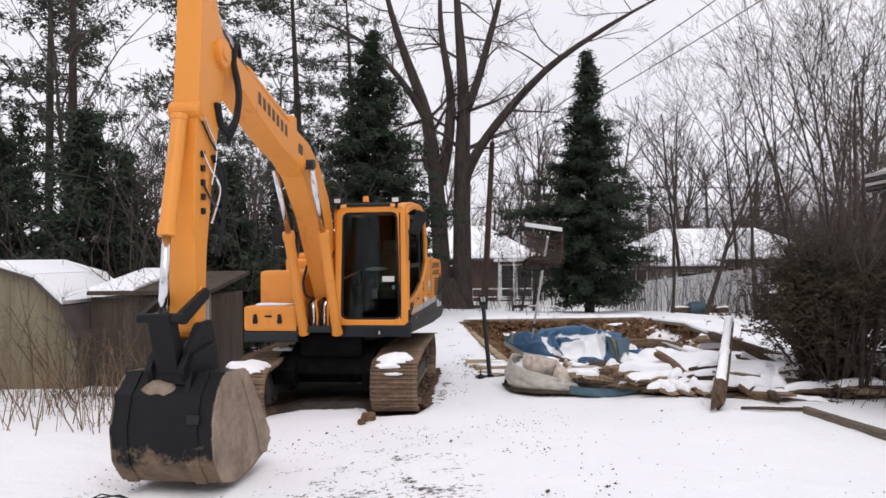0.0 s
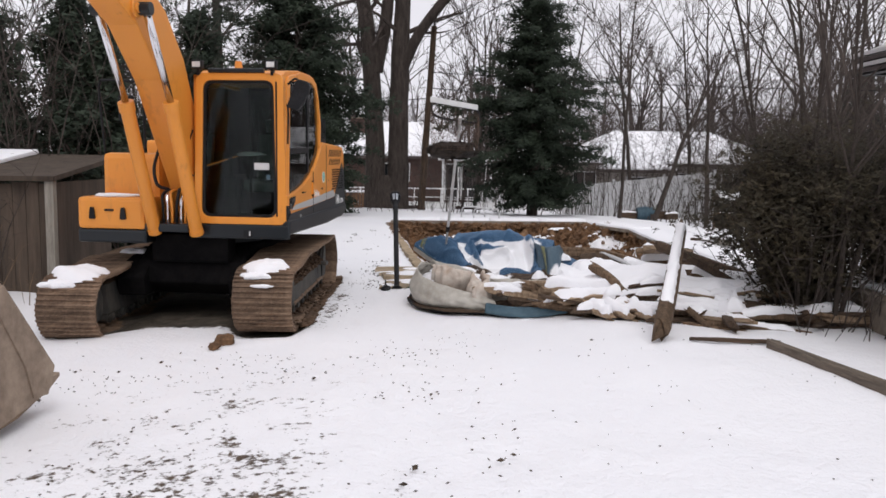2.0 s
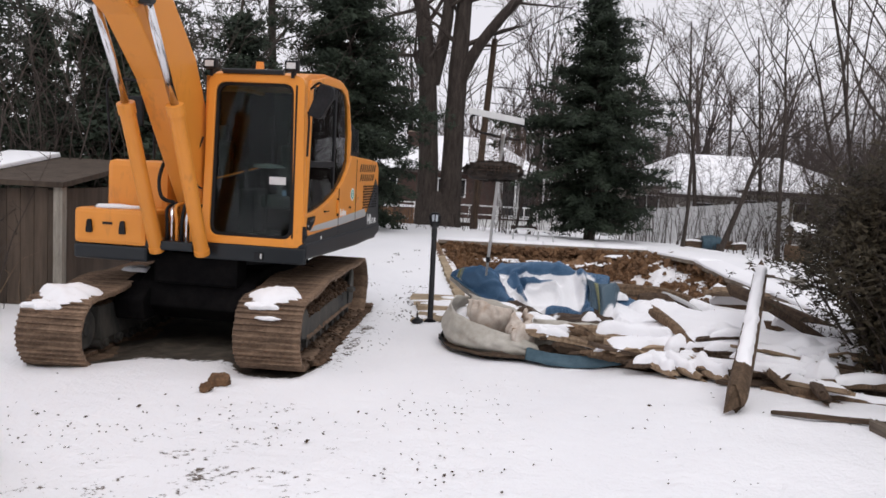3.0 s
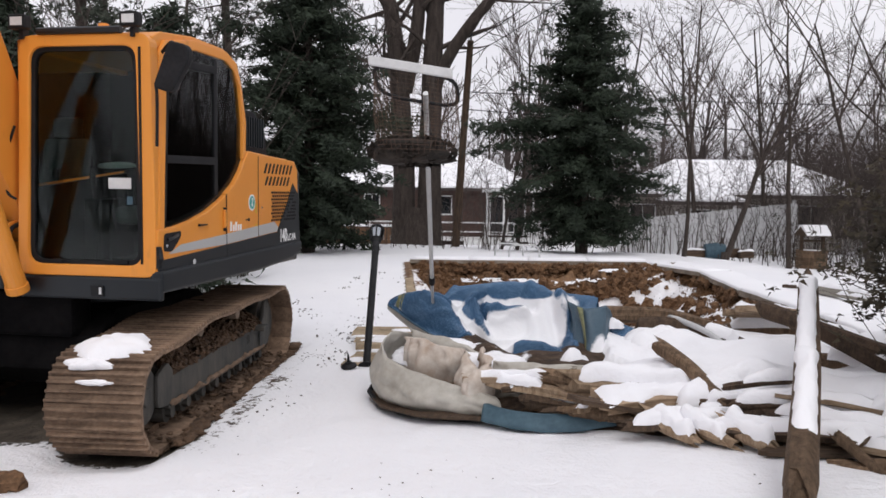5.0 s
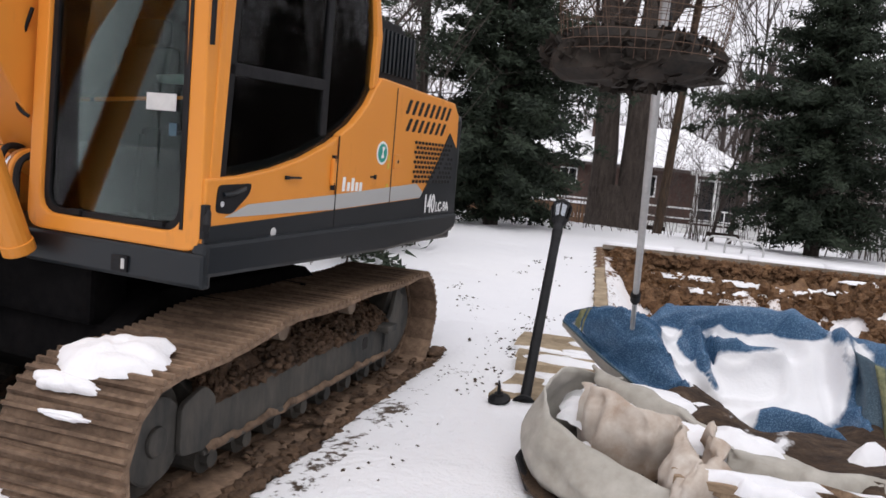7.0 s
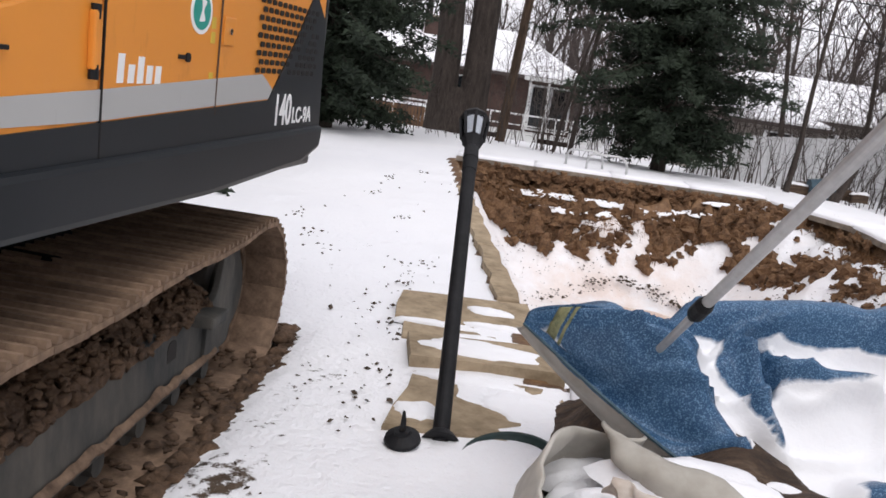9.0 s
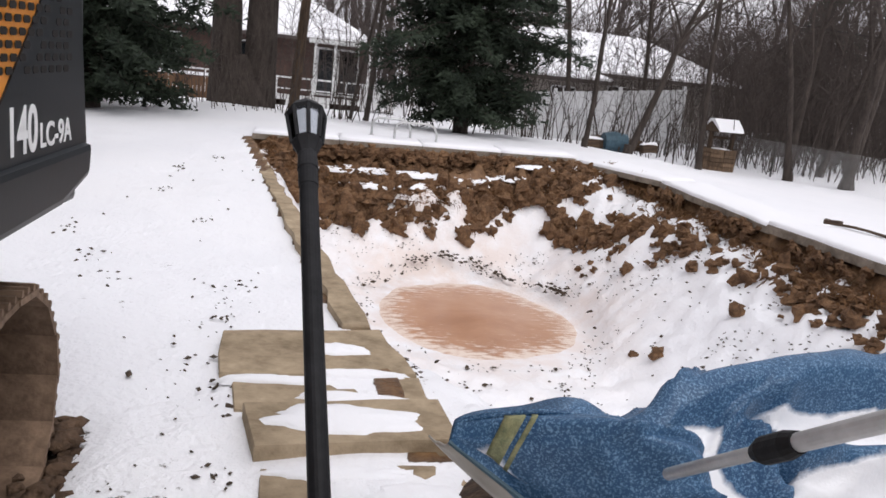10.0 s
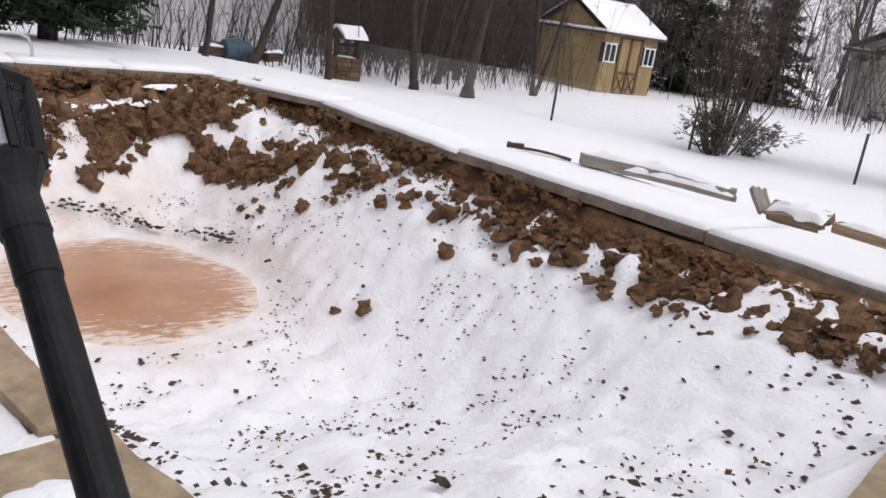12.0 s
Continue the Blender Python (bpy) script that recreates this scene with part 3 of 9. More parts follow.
def bank_soil():
    """Clods, crumbs, roots and dead grass of the cut banks."""
    rnd = random.Random(5)
    g = Geo()
    n = 0
    while n < 1500:
        if rnd.random() < 0.84:
            x = rnd.uniform(-0.2, 5.6)
            f = abs(rnd.gauss(0.34, 0.24)) + 0.05
            y = 24.30 + (x + 0.4) * 0.09 - f
        else:
            y = rnd.uniform(14.3, 23.6)
            x = 6.0 - abs(rnd.gauss(0.15, 0.34)) - 0.05
            if noise.noise(Vector((x * 1.3, y * 1.3, 15))) < 0.12:
                continue
        if noise.noise(Vector((x * 0.9, y * 0.9, 5))) < -0.22 and rnd.random() < 0.85:
            continue
        s = rnd.uniform(0.02, 0.07) * (1 + 1.0 * (rnd.random() < 0.07))
        g.blob((x, y, gz(x, y) + s * 0.25), (s * rnd.uniform(0.8, 1.4), s * rnd.uniform(0.8, 1.4), s), n, 5, 8, 0.75)
        n += 1
    for k in range(430):
        x = rnd.uniform(-0.3, 5.3)
        y = 24.33 + (x + 0.4) * 0.09 - rnd.uniform(-0.02, 0.16)
        z = 0.03 - abs(rnd.gauss(0.0, 0.17))
        s = rnd.uniform(0.02, 0.075)
        g.blob((x, y, z), (s * 1.4, s * 0.8, s), 3000 + k, 5, 8, 0.7)
    tufts = []
    for k in range(330):
        # large rooted lumps, hanging half way down the end bank and round its corner
        if k < 260:
            x = rnd.uniform(-0.15, 5.3)
            f = 0.28 + 0.82 * rnd.random() + 0.20 * noise.noise(Vector((x * 0.9, 3, 4)))
            y = 24.30 + (x + 0.4) * 0.09 - f
        else:
            t = rnd.random()
            x, y = 4.6 + 1.0 * t + rnd.gauss(0, 0.16), 24.0 - 2.7 * t + rnd.gauss(0, 0.16)
        if noise.noise(Vector((x * 1.7, y * 1.7, 12))) < -0.20:
            continue
        s = rnd.uniform(0.045, 0.11) * (1.35 if rnd.random() < 0.15 else 1)
        z = gz(x, y) + s * 0.35
        g.blob((x, y, z), (s * 1.2, s, s * 1.25), 7000 + k, 7, 11, 0.65)
        tufts.append((x, y, z, s))
    for cx, cy, n, wide in ((5.29, 21.03, 16, 0.16), (5.5, 19.9, 13, 0.18), (5.05, 22.4, 34, 0.28), (5.73, 18.3, 22, 0.16), (5.62, 17.8, 26, 0.2), (5.8, 17.4, 14, 0.14), (5.43, 16.7, 8, 0.14), (5.76, 16.2, 24, 0.2),
                            (5.38, 15.75, 20, 0.14), (5.66, 15.5, 18, 0.18), (5.5, 14.9, 20, 0.2), (5.45, 14.35, 16, 0.2), (5.85, 14.7, 26, 0.2), (5.6, 20.8, 14, 0.16)):
        for k in range(n):
            x, y = cx + rnd.gauss(0, wide * 0.8), cy + rnd.gauss(0, wide * 1.25)
            s = rnd.uniform(0.018, 0.058) * (1.7 if rnd.random() < 0.18 else 1)
            if pit(np.array([x]), np.array([y]))[1][0]:
                z = gz(x, y) + s * 0.3
                g.blob((x, y, z), (s * 1.25, s * 1.25, s), int(cy * 900) + k, 6, 9, 0.65)
                if s > 0.06:
                    tufts.append((x, y, z, s))
    for k in range(380):
        # the bare cut just under the coping of the long side
        y = rnd.uniform(13.7, 20.4)
        x = 6.05 - abs(rnd.gauss(0.05, 0.07))
        s = rnd.uniform(0.02, 0.06)
        g.blob((x, y, gz(min(x, 6.0), y) + rnd.uniform(-0.02, 0.08)), (s, s * 1.5, s * 0.9), 9000 + k, 5, 8, 0.65)
    for k in range(380):
        y = rnd.uniform(14.0, 23.2)
        x = 6.05 - rnd.uniform(-0.02, 0.2)
        if noise.noise(Vector((0, y * 0.9, 44))) < -0.1:
            continue
        s = rnd.uniform(0.015, 0.06)
        g.blob((x, y, -0.04 - abs(rnd.gauss(0.0, 0.10))), (s * 0.8, s * 1.5, s), 4000 + k, 5, 8, 0.7)
    solid("bank_clods", g, CLAY, "crumbled brown clay clods hanging on the cut banks", "soil", kind="stuff")
    g = Geo()
    for k in range(5200):
        if rnd.random() < 0.8:
            x = rnd.uniform(-0.25, 5.7)
            f = rnd.uniform(0.02, 0.75)
            y = 24.30 + (x + 0.4) * 0.09 - f
        else:
            y = rnd.uniform(15.0, 23.8)
            x = 6.0 - abs(rnd.gauss(0.1, 0.16))
        if noise.noise(Vector((x * 1.1, y * 1.1, 9))) < -0.12:
            continue
        z = gz(x, y) + 0.08
        h = rnd.uniform(0.08, 0.24)
        a = rnd.uniform(0, 6.28)
        tip = (x + rnd.gauss(0, 0.06), y - rnd.uniform(0.0, 0.16), z - h * rnd.uniform(-0.5, 0.9))
        w = rnd.uniform(0.006, 0.016)
        dx, dy = w * math.cos(a), w * math.sin(a)
        g.add([(x - dx, y - dy, z), (x + dx, y + dy, z), (x, y - w, z + w * 2), tip], [(0, 1, 3), (1, 2, 3), (2, 0, 3), (0, 2, 1)])
    for x, y, z, s in tufts:
        for k in range(9):
            a, b = rnd.uniform(0, 6.28), rnd.uniform(-0.3, 1.2)
            d = Vector((math.cos(a) * math.cos(b), -abs(math.sin(a)) * math.cos(b), math.sin(b)))
            p = Vector((x, y, z)) + d * s * 0.9
            q = p + d * s * 0.5 + Vector((rnd.gauss(0, 0.02), rnd.gauss(0, 0.02), -rnd.uniform(0.02, 0.13)))
            w = rnd.uniform(0.004, 0.010)
            g.add([p + Vector((w, 0, 0)), p - Vector((w, 0, 0)), p + Vector((0, w, w)), q], [(0, 1, 3), (1, 2, 3), (2, 0, 3), (0, 2, 1)])
    solid("dead_grass", g, RUSTTWIG, "rust-brown dead grass and roots hanging from the cut bank", "grass", kind="stuff")
    for k, (x, y, s) in enumerate([(4.46, 18.95, 0.085), (5.15, 18.62, 0.10), (4.3, 19.25, 0.06), (5.6, 16.9, 0.10), (5.45, 17.4, 0.08), (5.75, 18.3, 0.08), (5.3, 20.1, 0.09), (4.9, 21.2, 0.10), (5.5, 20.6, 0.12)]):
        gg = Geo().blob((0, 0, s * 0.5), (s, s * 0.85, s * 0.8), 600 + k, 7, 11, 0.5)
        solid("clod", gg, CLAY, "loose brown clay clod lying on the snow", "clod", group="clods in the pit", m=pose(x, y, gz(x, y) + 0.01))


bank_soil()
_rnd = random.Random(77)
for _k in range(13):
    _x = _rnd.uniform(0.0, 5.0)
    _y = 24.30 + (_x + 0.4) * 0.09 - _rnd.choice((0.18, 0.30, 0.42)) - _rnd.uniform(0, 0.1)
    LEDGES.append((_x, _y, gz(_x, _y) + 0.09, _rnd.uniform(0.25, 0.75), _rnd.uniform(0.09, 0.15)))


def litter():
    """Crumbs of earth, leaves and twigs lying on the snow."""
    rnd = random.Random(8)
    g = Geo()

    def chip(x, y, s, z=None):
        if ((x - 2.78) / 1.4) ** 2 + ((y - 21.15) / 1.85) ** 2 < 1:
            return
        z = gz(x, y) + 0.012 if z is None else z
        a, t = rnd.uniform(0, 6.28), rnd.uniform(0.45, 0.95)
        u = Vector((math.cos(a), math.sin(a), rnd.uniform(-0.2, 0.4))) * s
        v = Vector((-math.sin(a), math.cos(a), rnd.uniform(-0.2, 0.4))) * s * t
        c = Vector((x, y, z))
        g.add([c - u, c - v * 0.8, c + u, c + v, c + Vector((0, 0, s * 0.5)), c - Vector((0, 0, s * 0.4))],
              [(0, 1, 4), (1, 2, 4), (2, 3, 4), (3, 0, 4), (1, 0, 5), (2, 1, 5), (3, 2, 5), (0, 3, 5)])

    def strew(n, box, lo, hi, thr=-0.05, scale=1.0):
        k = 0
        while k < n:
            x, y = rnd.uniform(box[0], box[1]), rnd.uniform(box[2], box[3])
            if noise.noise(Vector((x * scale, y * scale, 2))) < thr and rnd.random() < 0.9:
                continue
            chip(x, y, rnd.uniform(lo, hi) * (1 + (rnd.random() < 0.06)))
            k += 1

    strew(750, (-3.6, 1.7, 2.6, 9.6), 0.005, 0.016, 0.08, 0.8)
    strew(160, (1.0, 4.5, 3.0, 10), 0.004, 0.012)
    strew(24, (-1.6, 0.1, 14, 22), 0.010, 0.026, 0.2, 0.8)
    for cx, cy in ((-0.92, 16.0), (-1.15, 16.6), (-1.07, 19.3), (-1.1, 20.6), (-0.07, 15.95), (-0.04, 14.2), (0.05, 13.4), (-0.5, 18.0), (-1.5, 17.4), (-0.12, 15.2), (-1.3, 15.4), (-0.75, 21.6), (0.0, 12.9)):
        for k in range(10):
            chip(cx + rnd.gauss(0, 0.07), cy + rnd.gauss(0, 0.13), rnd.uniform(0.008, 0.026))
    strew(2700, (0.9, 5.9, 13.9, 23.4), 0.008, 0.026, 0.0, 1.3)
    strew(700, (0.4, 5.2, 21.5, 23.5), 0.007, 0.02, -0.3)
    strew(160, (1.6, 5.9, 14.2, 22.5), 0.02, 0.034, 0.0, 1.1)
    strew(420, (0.95, 2.2, 13.9, 17.5), 0.010, 0.034, -0.1)
    strew(110, (-0.35, 0.1, 10, 16), 0.005, 0.015, -0.1)
    for k in range(150):
        a = 0.3 + 1.7 * rnd.random() ** 1.3 if k < 120 else 2 * math.pi * rnd.random()
        chip(2.78 + 1.58 * math.cos(a) + rnd.gauss(0, 0.05), 21.15 + 2.05 * math.sin(a) + rnd.gauss(0, 0.05), rnd.uniform(0.02, 0.055))
    solid("litter", g, LITTER, "earth crumbs and dead leaves scattered on the snow", "litter", kind="stuff")


litter()


# ---- the excavator ----
def spline(pts, u):
    """A smooth line through the points, u from 0 to 1."""
    pts = [Vector(p) for p in pts]
    s = u * (len(pts) - 1)
    i = min(int(s), len(pts) - 2)
    t = s - i
    p0, p1, p2, p3 = pts[max(i - 1, 0)], pts[i], pts[i + 1], pts[min(i + 2, len(pts) - 1)]
    return 0.5 * ((2 * p1) + (p2 - p0) * t + (2 * p0 - 5 * p1 + 4 * p2 - p3) * t * t + (3 * p1 - p0 - 3 * p2 + p3) * t ** 3)


def hose(pts, r, n=8):
    """A bent hose or pipe running smoothly through the points."""
    m = 6 * (len(pts) - 1)
    return Geo().tube([spline(pts, k / m) for k in range(m + 1)], r, n)


def rounded(poly, r, n=4):
    """The outline with its corners rounded."""
    out = []
    m = len(poly)
    for k in range(m):
        p, a, b = Vector(poly[k]), Vector(poly[k - 1]), Vector(poly[(k + 1) % m])
        da, db = (a - p), (b - p)
        rr = min(r, da.length * 0.45, db.length * 0.45)
        s, e = p + da.normalized() * rr, p + db.normalized() * rr
        for j in range(n + 1):
            t = j / n
            q = s * (1 - t) ** 2 + p * 2 * t * (1 - t) + e * t * t
            out.append((q.x, q.y))
    return out


def ring_frame(outer, inner, a, b, axis):
    """A frame between two outlines of the same count, extruded from a to b."""
    g, n = Geo(), len(outer)
    place = (lambda s, u, w: (s, u, w)) if axis == 0 else (lambda s, u, w: (u, s, w))
    pts = [place(s, u, w) for s in (a, b) for o in (outer, inner) for u, w in o]
    f = []
    for i in range(n):
        j = (i + 1) % n
        f += [(i, j, n + j, n + i), (2 * n + i, 3 * n + i, 3 * n + j, 2 * n + j), (i, 2 * n + i, 2 * n + j, j), (n + i, n + j, 3 * n + j, 3 * n + i)]
    return g.add(pts, f)


def track_line(n):
    """n even steps round the crawler: small idler in front, larger sprocket behind, flat below."""
    low, hl, rf, rb = -0.035, 1.56, 0.335, 0.375
    pts = [(hl - 2 * hl * k / 60, low) for k in range(60)]
    pts += [(-hl - rf * math.sin(a), low + rf - rf * math.cos(a)) for a in np.linspace(0, math.pi, 40, endpoint=False)]
    for k in range(60):
        u = k / 60
        rise = 2 * (rb - rf) * float(sm(0.0, 0.35, u))
        pts.append((-hl + 2 * hl * u, low + 2 * rf + rise - 0.016 * math.sin(u * math.pi * 3) ** 2))
    pts += [(hl + rb * math.sin(a), low + rb + rb * math.cos(a)) for a in np.linspace(0, math.pi, 40, endpoint=False)]
    pts = np.array(pts + pts[:1])
    run = np.concatenate([[0], np.cumsum(np.hypot(*np.diff(pts, axis=0).T))])
    out = []
    for k in range(n):
        s = (k + 0.3) / n * run[-1]
        at = lambda q: np.array([np.interp(q % run[-1], run, pts[:, 0]), np.interp(q % run[-1], run, pts[:, 1])])
        p, d = at(s), at(s + 0.05) - at(s - 0.05)
        out.append((float(p[0]), float(p[1]), math.atan2(d[1], d[0])))
    return out


def make_track(parent, x, yaw_deg, drop, ahead=0.0):
    """One crawler: shoes round their path, idler, sprocket, rollers and the box-section side frame."""
    side = 1 if x > 0 else -1
    prof = [(-0.20, 0.15), (0.235, 0.15), (0.235, 0.172), (0.212, 0.178), (0.205, 0.40), (0.06, 0.50), (-0.16, 0.50)]
    track = part("track", Geo().prism([(x + side * u, w) for u, w in prof], -1.22, 1.24, 1), FRAMEMUD, parent, "mud-caked crawler track with steel shoes", bevel=0.008)
    track.rotation_euler = (0, 0, radians(yaw_deg))
    track.location = (0, -ahead, drop)
    f = x + side * 0.206
    for s in (0, 1):
        part("end_plate", Geo().prism(rounded([(1.06, 0.16), (1.36, 0.17), (1.40, 0.30), (1.38, 0.58), (1.24, 0.64), (1.18, 0.46), (1.08, 0.40)], 0.04, 3), f + side * (0.022 - 0.41 * s), f - side * (0.01 + 0.41 * s)), FRAMEMUD, track, "grey guard plate over the drive motor", bevel=0.006)
    part("front_plate", Geo().prism(rounded([(-1.40, 0.20), (-1.16, 0.17), (-1.12, 0.42), (-1.22, 0.50), (-1.40, 0.44)], 0.04, 3), f - side * 0.012, f + side * 0.016), FRAMEMUD, track, bevel=0.006)
    part("step_pad", Geo().box(min(f - side * 0.02, f + side * 0.10), max(f - side * 0.02, f + side * 0.10), 0.93, 1.12, 0.36, 0.41), FRAMEMUD, track, "small step on the side frame", bevel=0.012)
    part("oval_hole", Geo().prism(rounded([(0.70, 0.24), (0.79, 0.24), (0.79, 0.36), (0.70, 0.36)], 0.045, 5), f - side * 0.004, f + side * 0.003), GRILLE, track)
    part("mud_crust", Geo().sheet(lambda u, v: (f + side * (0.012 + 0.022 * math.sin(v * 3.1) + 0.012 * noise.noise(Vector((u * 40, v * 3, 2)))), -1.2 + 2.4 * u, 0.145 + 0.05 * v * (1 + 0.8 * noise.noise(Vector((u * 18, 0, 5))))), 90, 5), SHOE, track, "dried tan mud along the lower edge", smooth=True)
    w = Geo()
    w.tube([(x - 0.12, -1.54, 0.315), (x + 0.12, -1.54, 0.315)], 0.275, 28)
    w.tube([(x - 0.19, -1.54, 0.315), (x + 0.19, -1.54, 0.315)], 0.20, 24)
    w.tube([(x - 0.21, -1.54, 0.315), (x + 0.21, -1.54, 0.315)], 0.07, 16)
    part("idler_wheel", w, FRAMEMUD, track, bevel=0.012)
    w = Geo().tube([(x - 0.12, 1.54, 0.355), (x + 0.12, 1.54, 0.355)], 0.29, 28).tube([(x - 0.16, 1.54, 0.355), (x + 0.16, 1.54, 0.355)], 0.2, 24)
    part("sprocket", w, FRAMEMUD, track, bevel=0.012)
    for k in range(8):
        y = -1.12 + k * 0.32
        part("roller", Geo().tube([(x - 0.17, y, 0.105), (x + 0.17, y, 0.105)], 0.082, 16).tube([(x - 0.215, y, 0.105), (x + 0.215, y, 0.105)], 0.045, 10), FRAMEMUD, track)
    for y in (-0.35, 0.60):
        part("carrier_roller", Geo().tube([(x - 0.15, y, 0.60), (x + 0.15, y, 0.60)], 0.065, 14), MUDSTEEL, track)
    sh = Geo().box(-0.33, 0.33, -0.092, 0.092, -0.014, 0.008)
    for gy in (-0.066, -0.005, 0.056):
        sh.prism([(gy - 0.014, 0.010), (gy + 0.014, 0.010), (gy + 0.008, 0.032), (gy - 0.008, 0.032)], -0.328, 0.328)
    sh.box(-0.11, -0.05, -0.08, 0.08, -0.055, -0.012).box(0.05, 0.11, -0.08, 0.08, -0.055, -0.012)
    me = sh.mesh("track_shoe")
    me.materials.append(SHOE)
    rnd = random.Random(int(50 + x * 10))
    for y, z, a in track_line(50):
        ob = part("track_shoe", me, SHOE, track)
        ob.matrix_basis = Matrix.Translation((x + rnd.uniform(-0.004, 0.004), y, z)) @ Matrix.Rotation(a + rnd.uniform(-0.03, 0.03), 4, "X")
    # mud packed on the shelf of the frame, in the joints and on the lower run
    g = Geo()
    for r0, r1, z0, z1, amp in ((0.222, 0.05, 0.385, 0.515, 0.05), (0.05, -0.17, 0.515, 0.50, 0.03)):
        g.sheet(lambda u, v: (x + side * (r0 + (r1 - r0) * v), -1.18 + 2.30 * u, z0 + (z1 - z0) * v + amp * (0.5 + 1.3 * noise.noise(Vector((u * 9, v * 2, x)))) * (0.25 + 0.75 * math.sin(v * 3.1)) + 0.03 * noise.noise(Vector((u * 34, v * 8, x)))), 110, 12)
    for k in range(760):
        y = rnd.uniform(-1.2, 1.15)
        v = rnd.random()
        s = rnd.uniform(0.006, 0.024)
        g.blob((x + side * (0.225 - 0.2 * v), y, 0.405 + 0.13 * v + rnd.uniform(-0.01, 0.035)), (s, s * 1.3, s * 0.8), k, 4, 7, 0.75)
    for k in range(110):
        y, s = rnd.uniform(-1.5, 1.7), rnd.uniform(0.008, 0.022)
        g.blob((x + rnd.uniform(0.13, 0.325) * side, y, 0.012 + s * 0.2), (s * 1.4, s * 1.4, s * 0.6), k + 900, 4, 7, 0.6)
    for k in range(260):
        y, s = rnd.uniform(-1.5, 1.95), rnd.uniform(0.015, 0.05)
        g.blob((x + (0.34 + abs(rnd.gauss(0, 0.05))) * side, y, -0.035 + s * 0.3), (s, s * 1.3, s * 0.6), k + 1400, 4, 7, 0.6)
    for k in range(90):
        s, b = rnd.uniform(0.02, 0.055), rnd.uniform(-0.9, 1.2)
        g.blob((x + rnd.uniform(0.1, 0.36) * side, 1.93 + abs(rnd.gauss(0, 0.10)), 0.0 + s * 0.2), (s, s, s * 0.6), k + 1800, 4, 7, 0.6)
    part("packed_mud", g, MUD, track, "clumps of wet brown mud", smooth=True)["kind"] = "stuff"
    return track


def make_cylinder(parent, a, split, b, r, rod, name="hydraulic_cylinder"):
    """An orange barrel with a collar, a chrome rod and eyes at both ends."""
    a, s, b = Vector(a), Vector(split), Vector(b)
    d = (s - a).normalized()
    g = Geo().tube([a, s], r, 18).tube([s - d * 0.10, s + d * 0.015], r * 1.16, 18).tube([a, a + d * 0.06], r * 1.1, 18)
    cyl = part(name, g, ORANGE, parent, "", bevel=0.006)
    part("piston_rod", Geo().tube([s, b], rod, 16), CHROME, cyl, "bright chrome rod", smooth=True)
    ax = Vector((1, 0, 0))
    part("rod_eye", Geo().tube([b - ax * 0.06, b + ax * 0.06], rod * 1.7, 14), DARK, cyl, bevel=0.006)
    return cyl


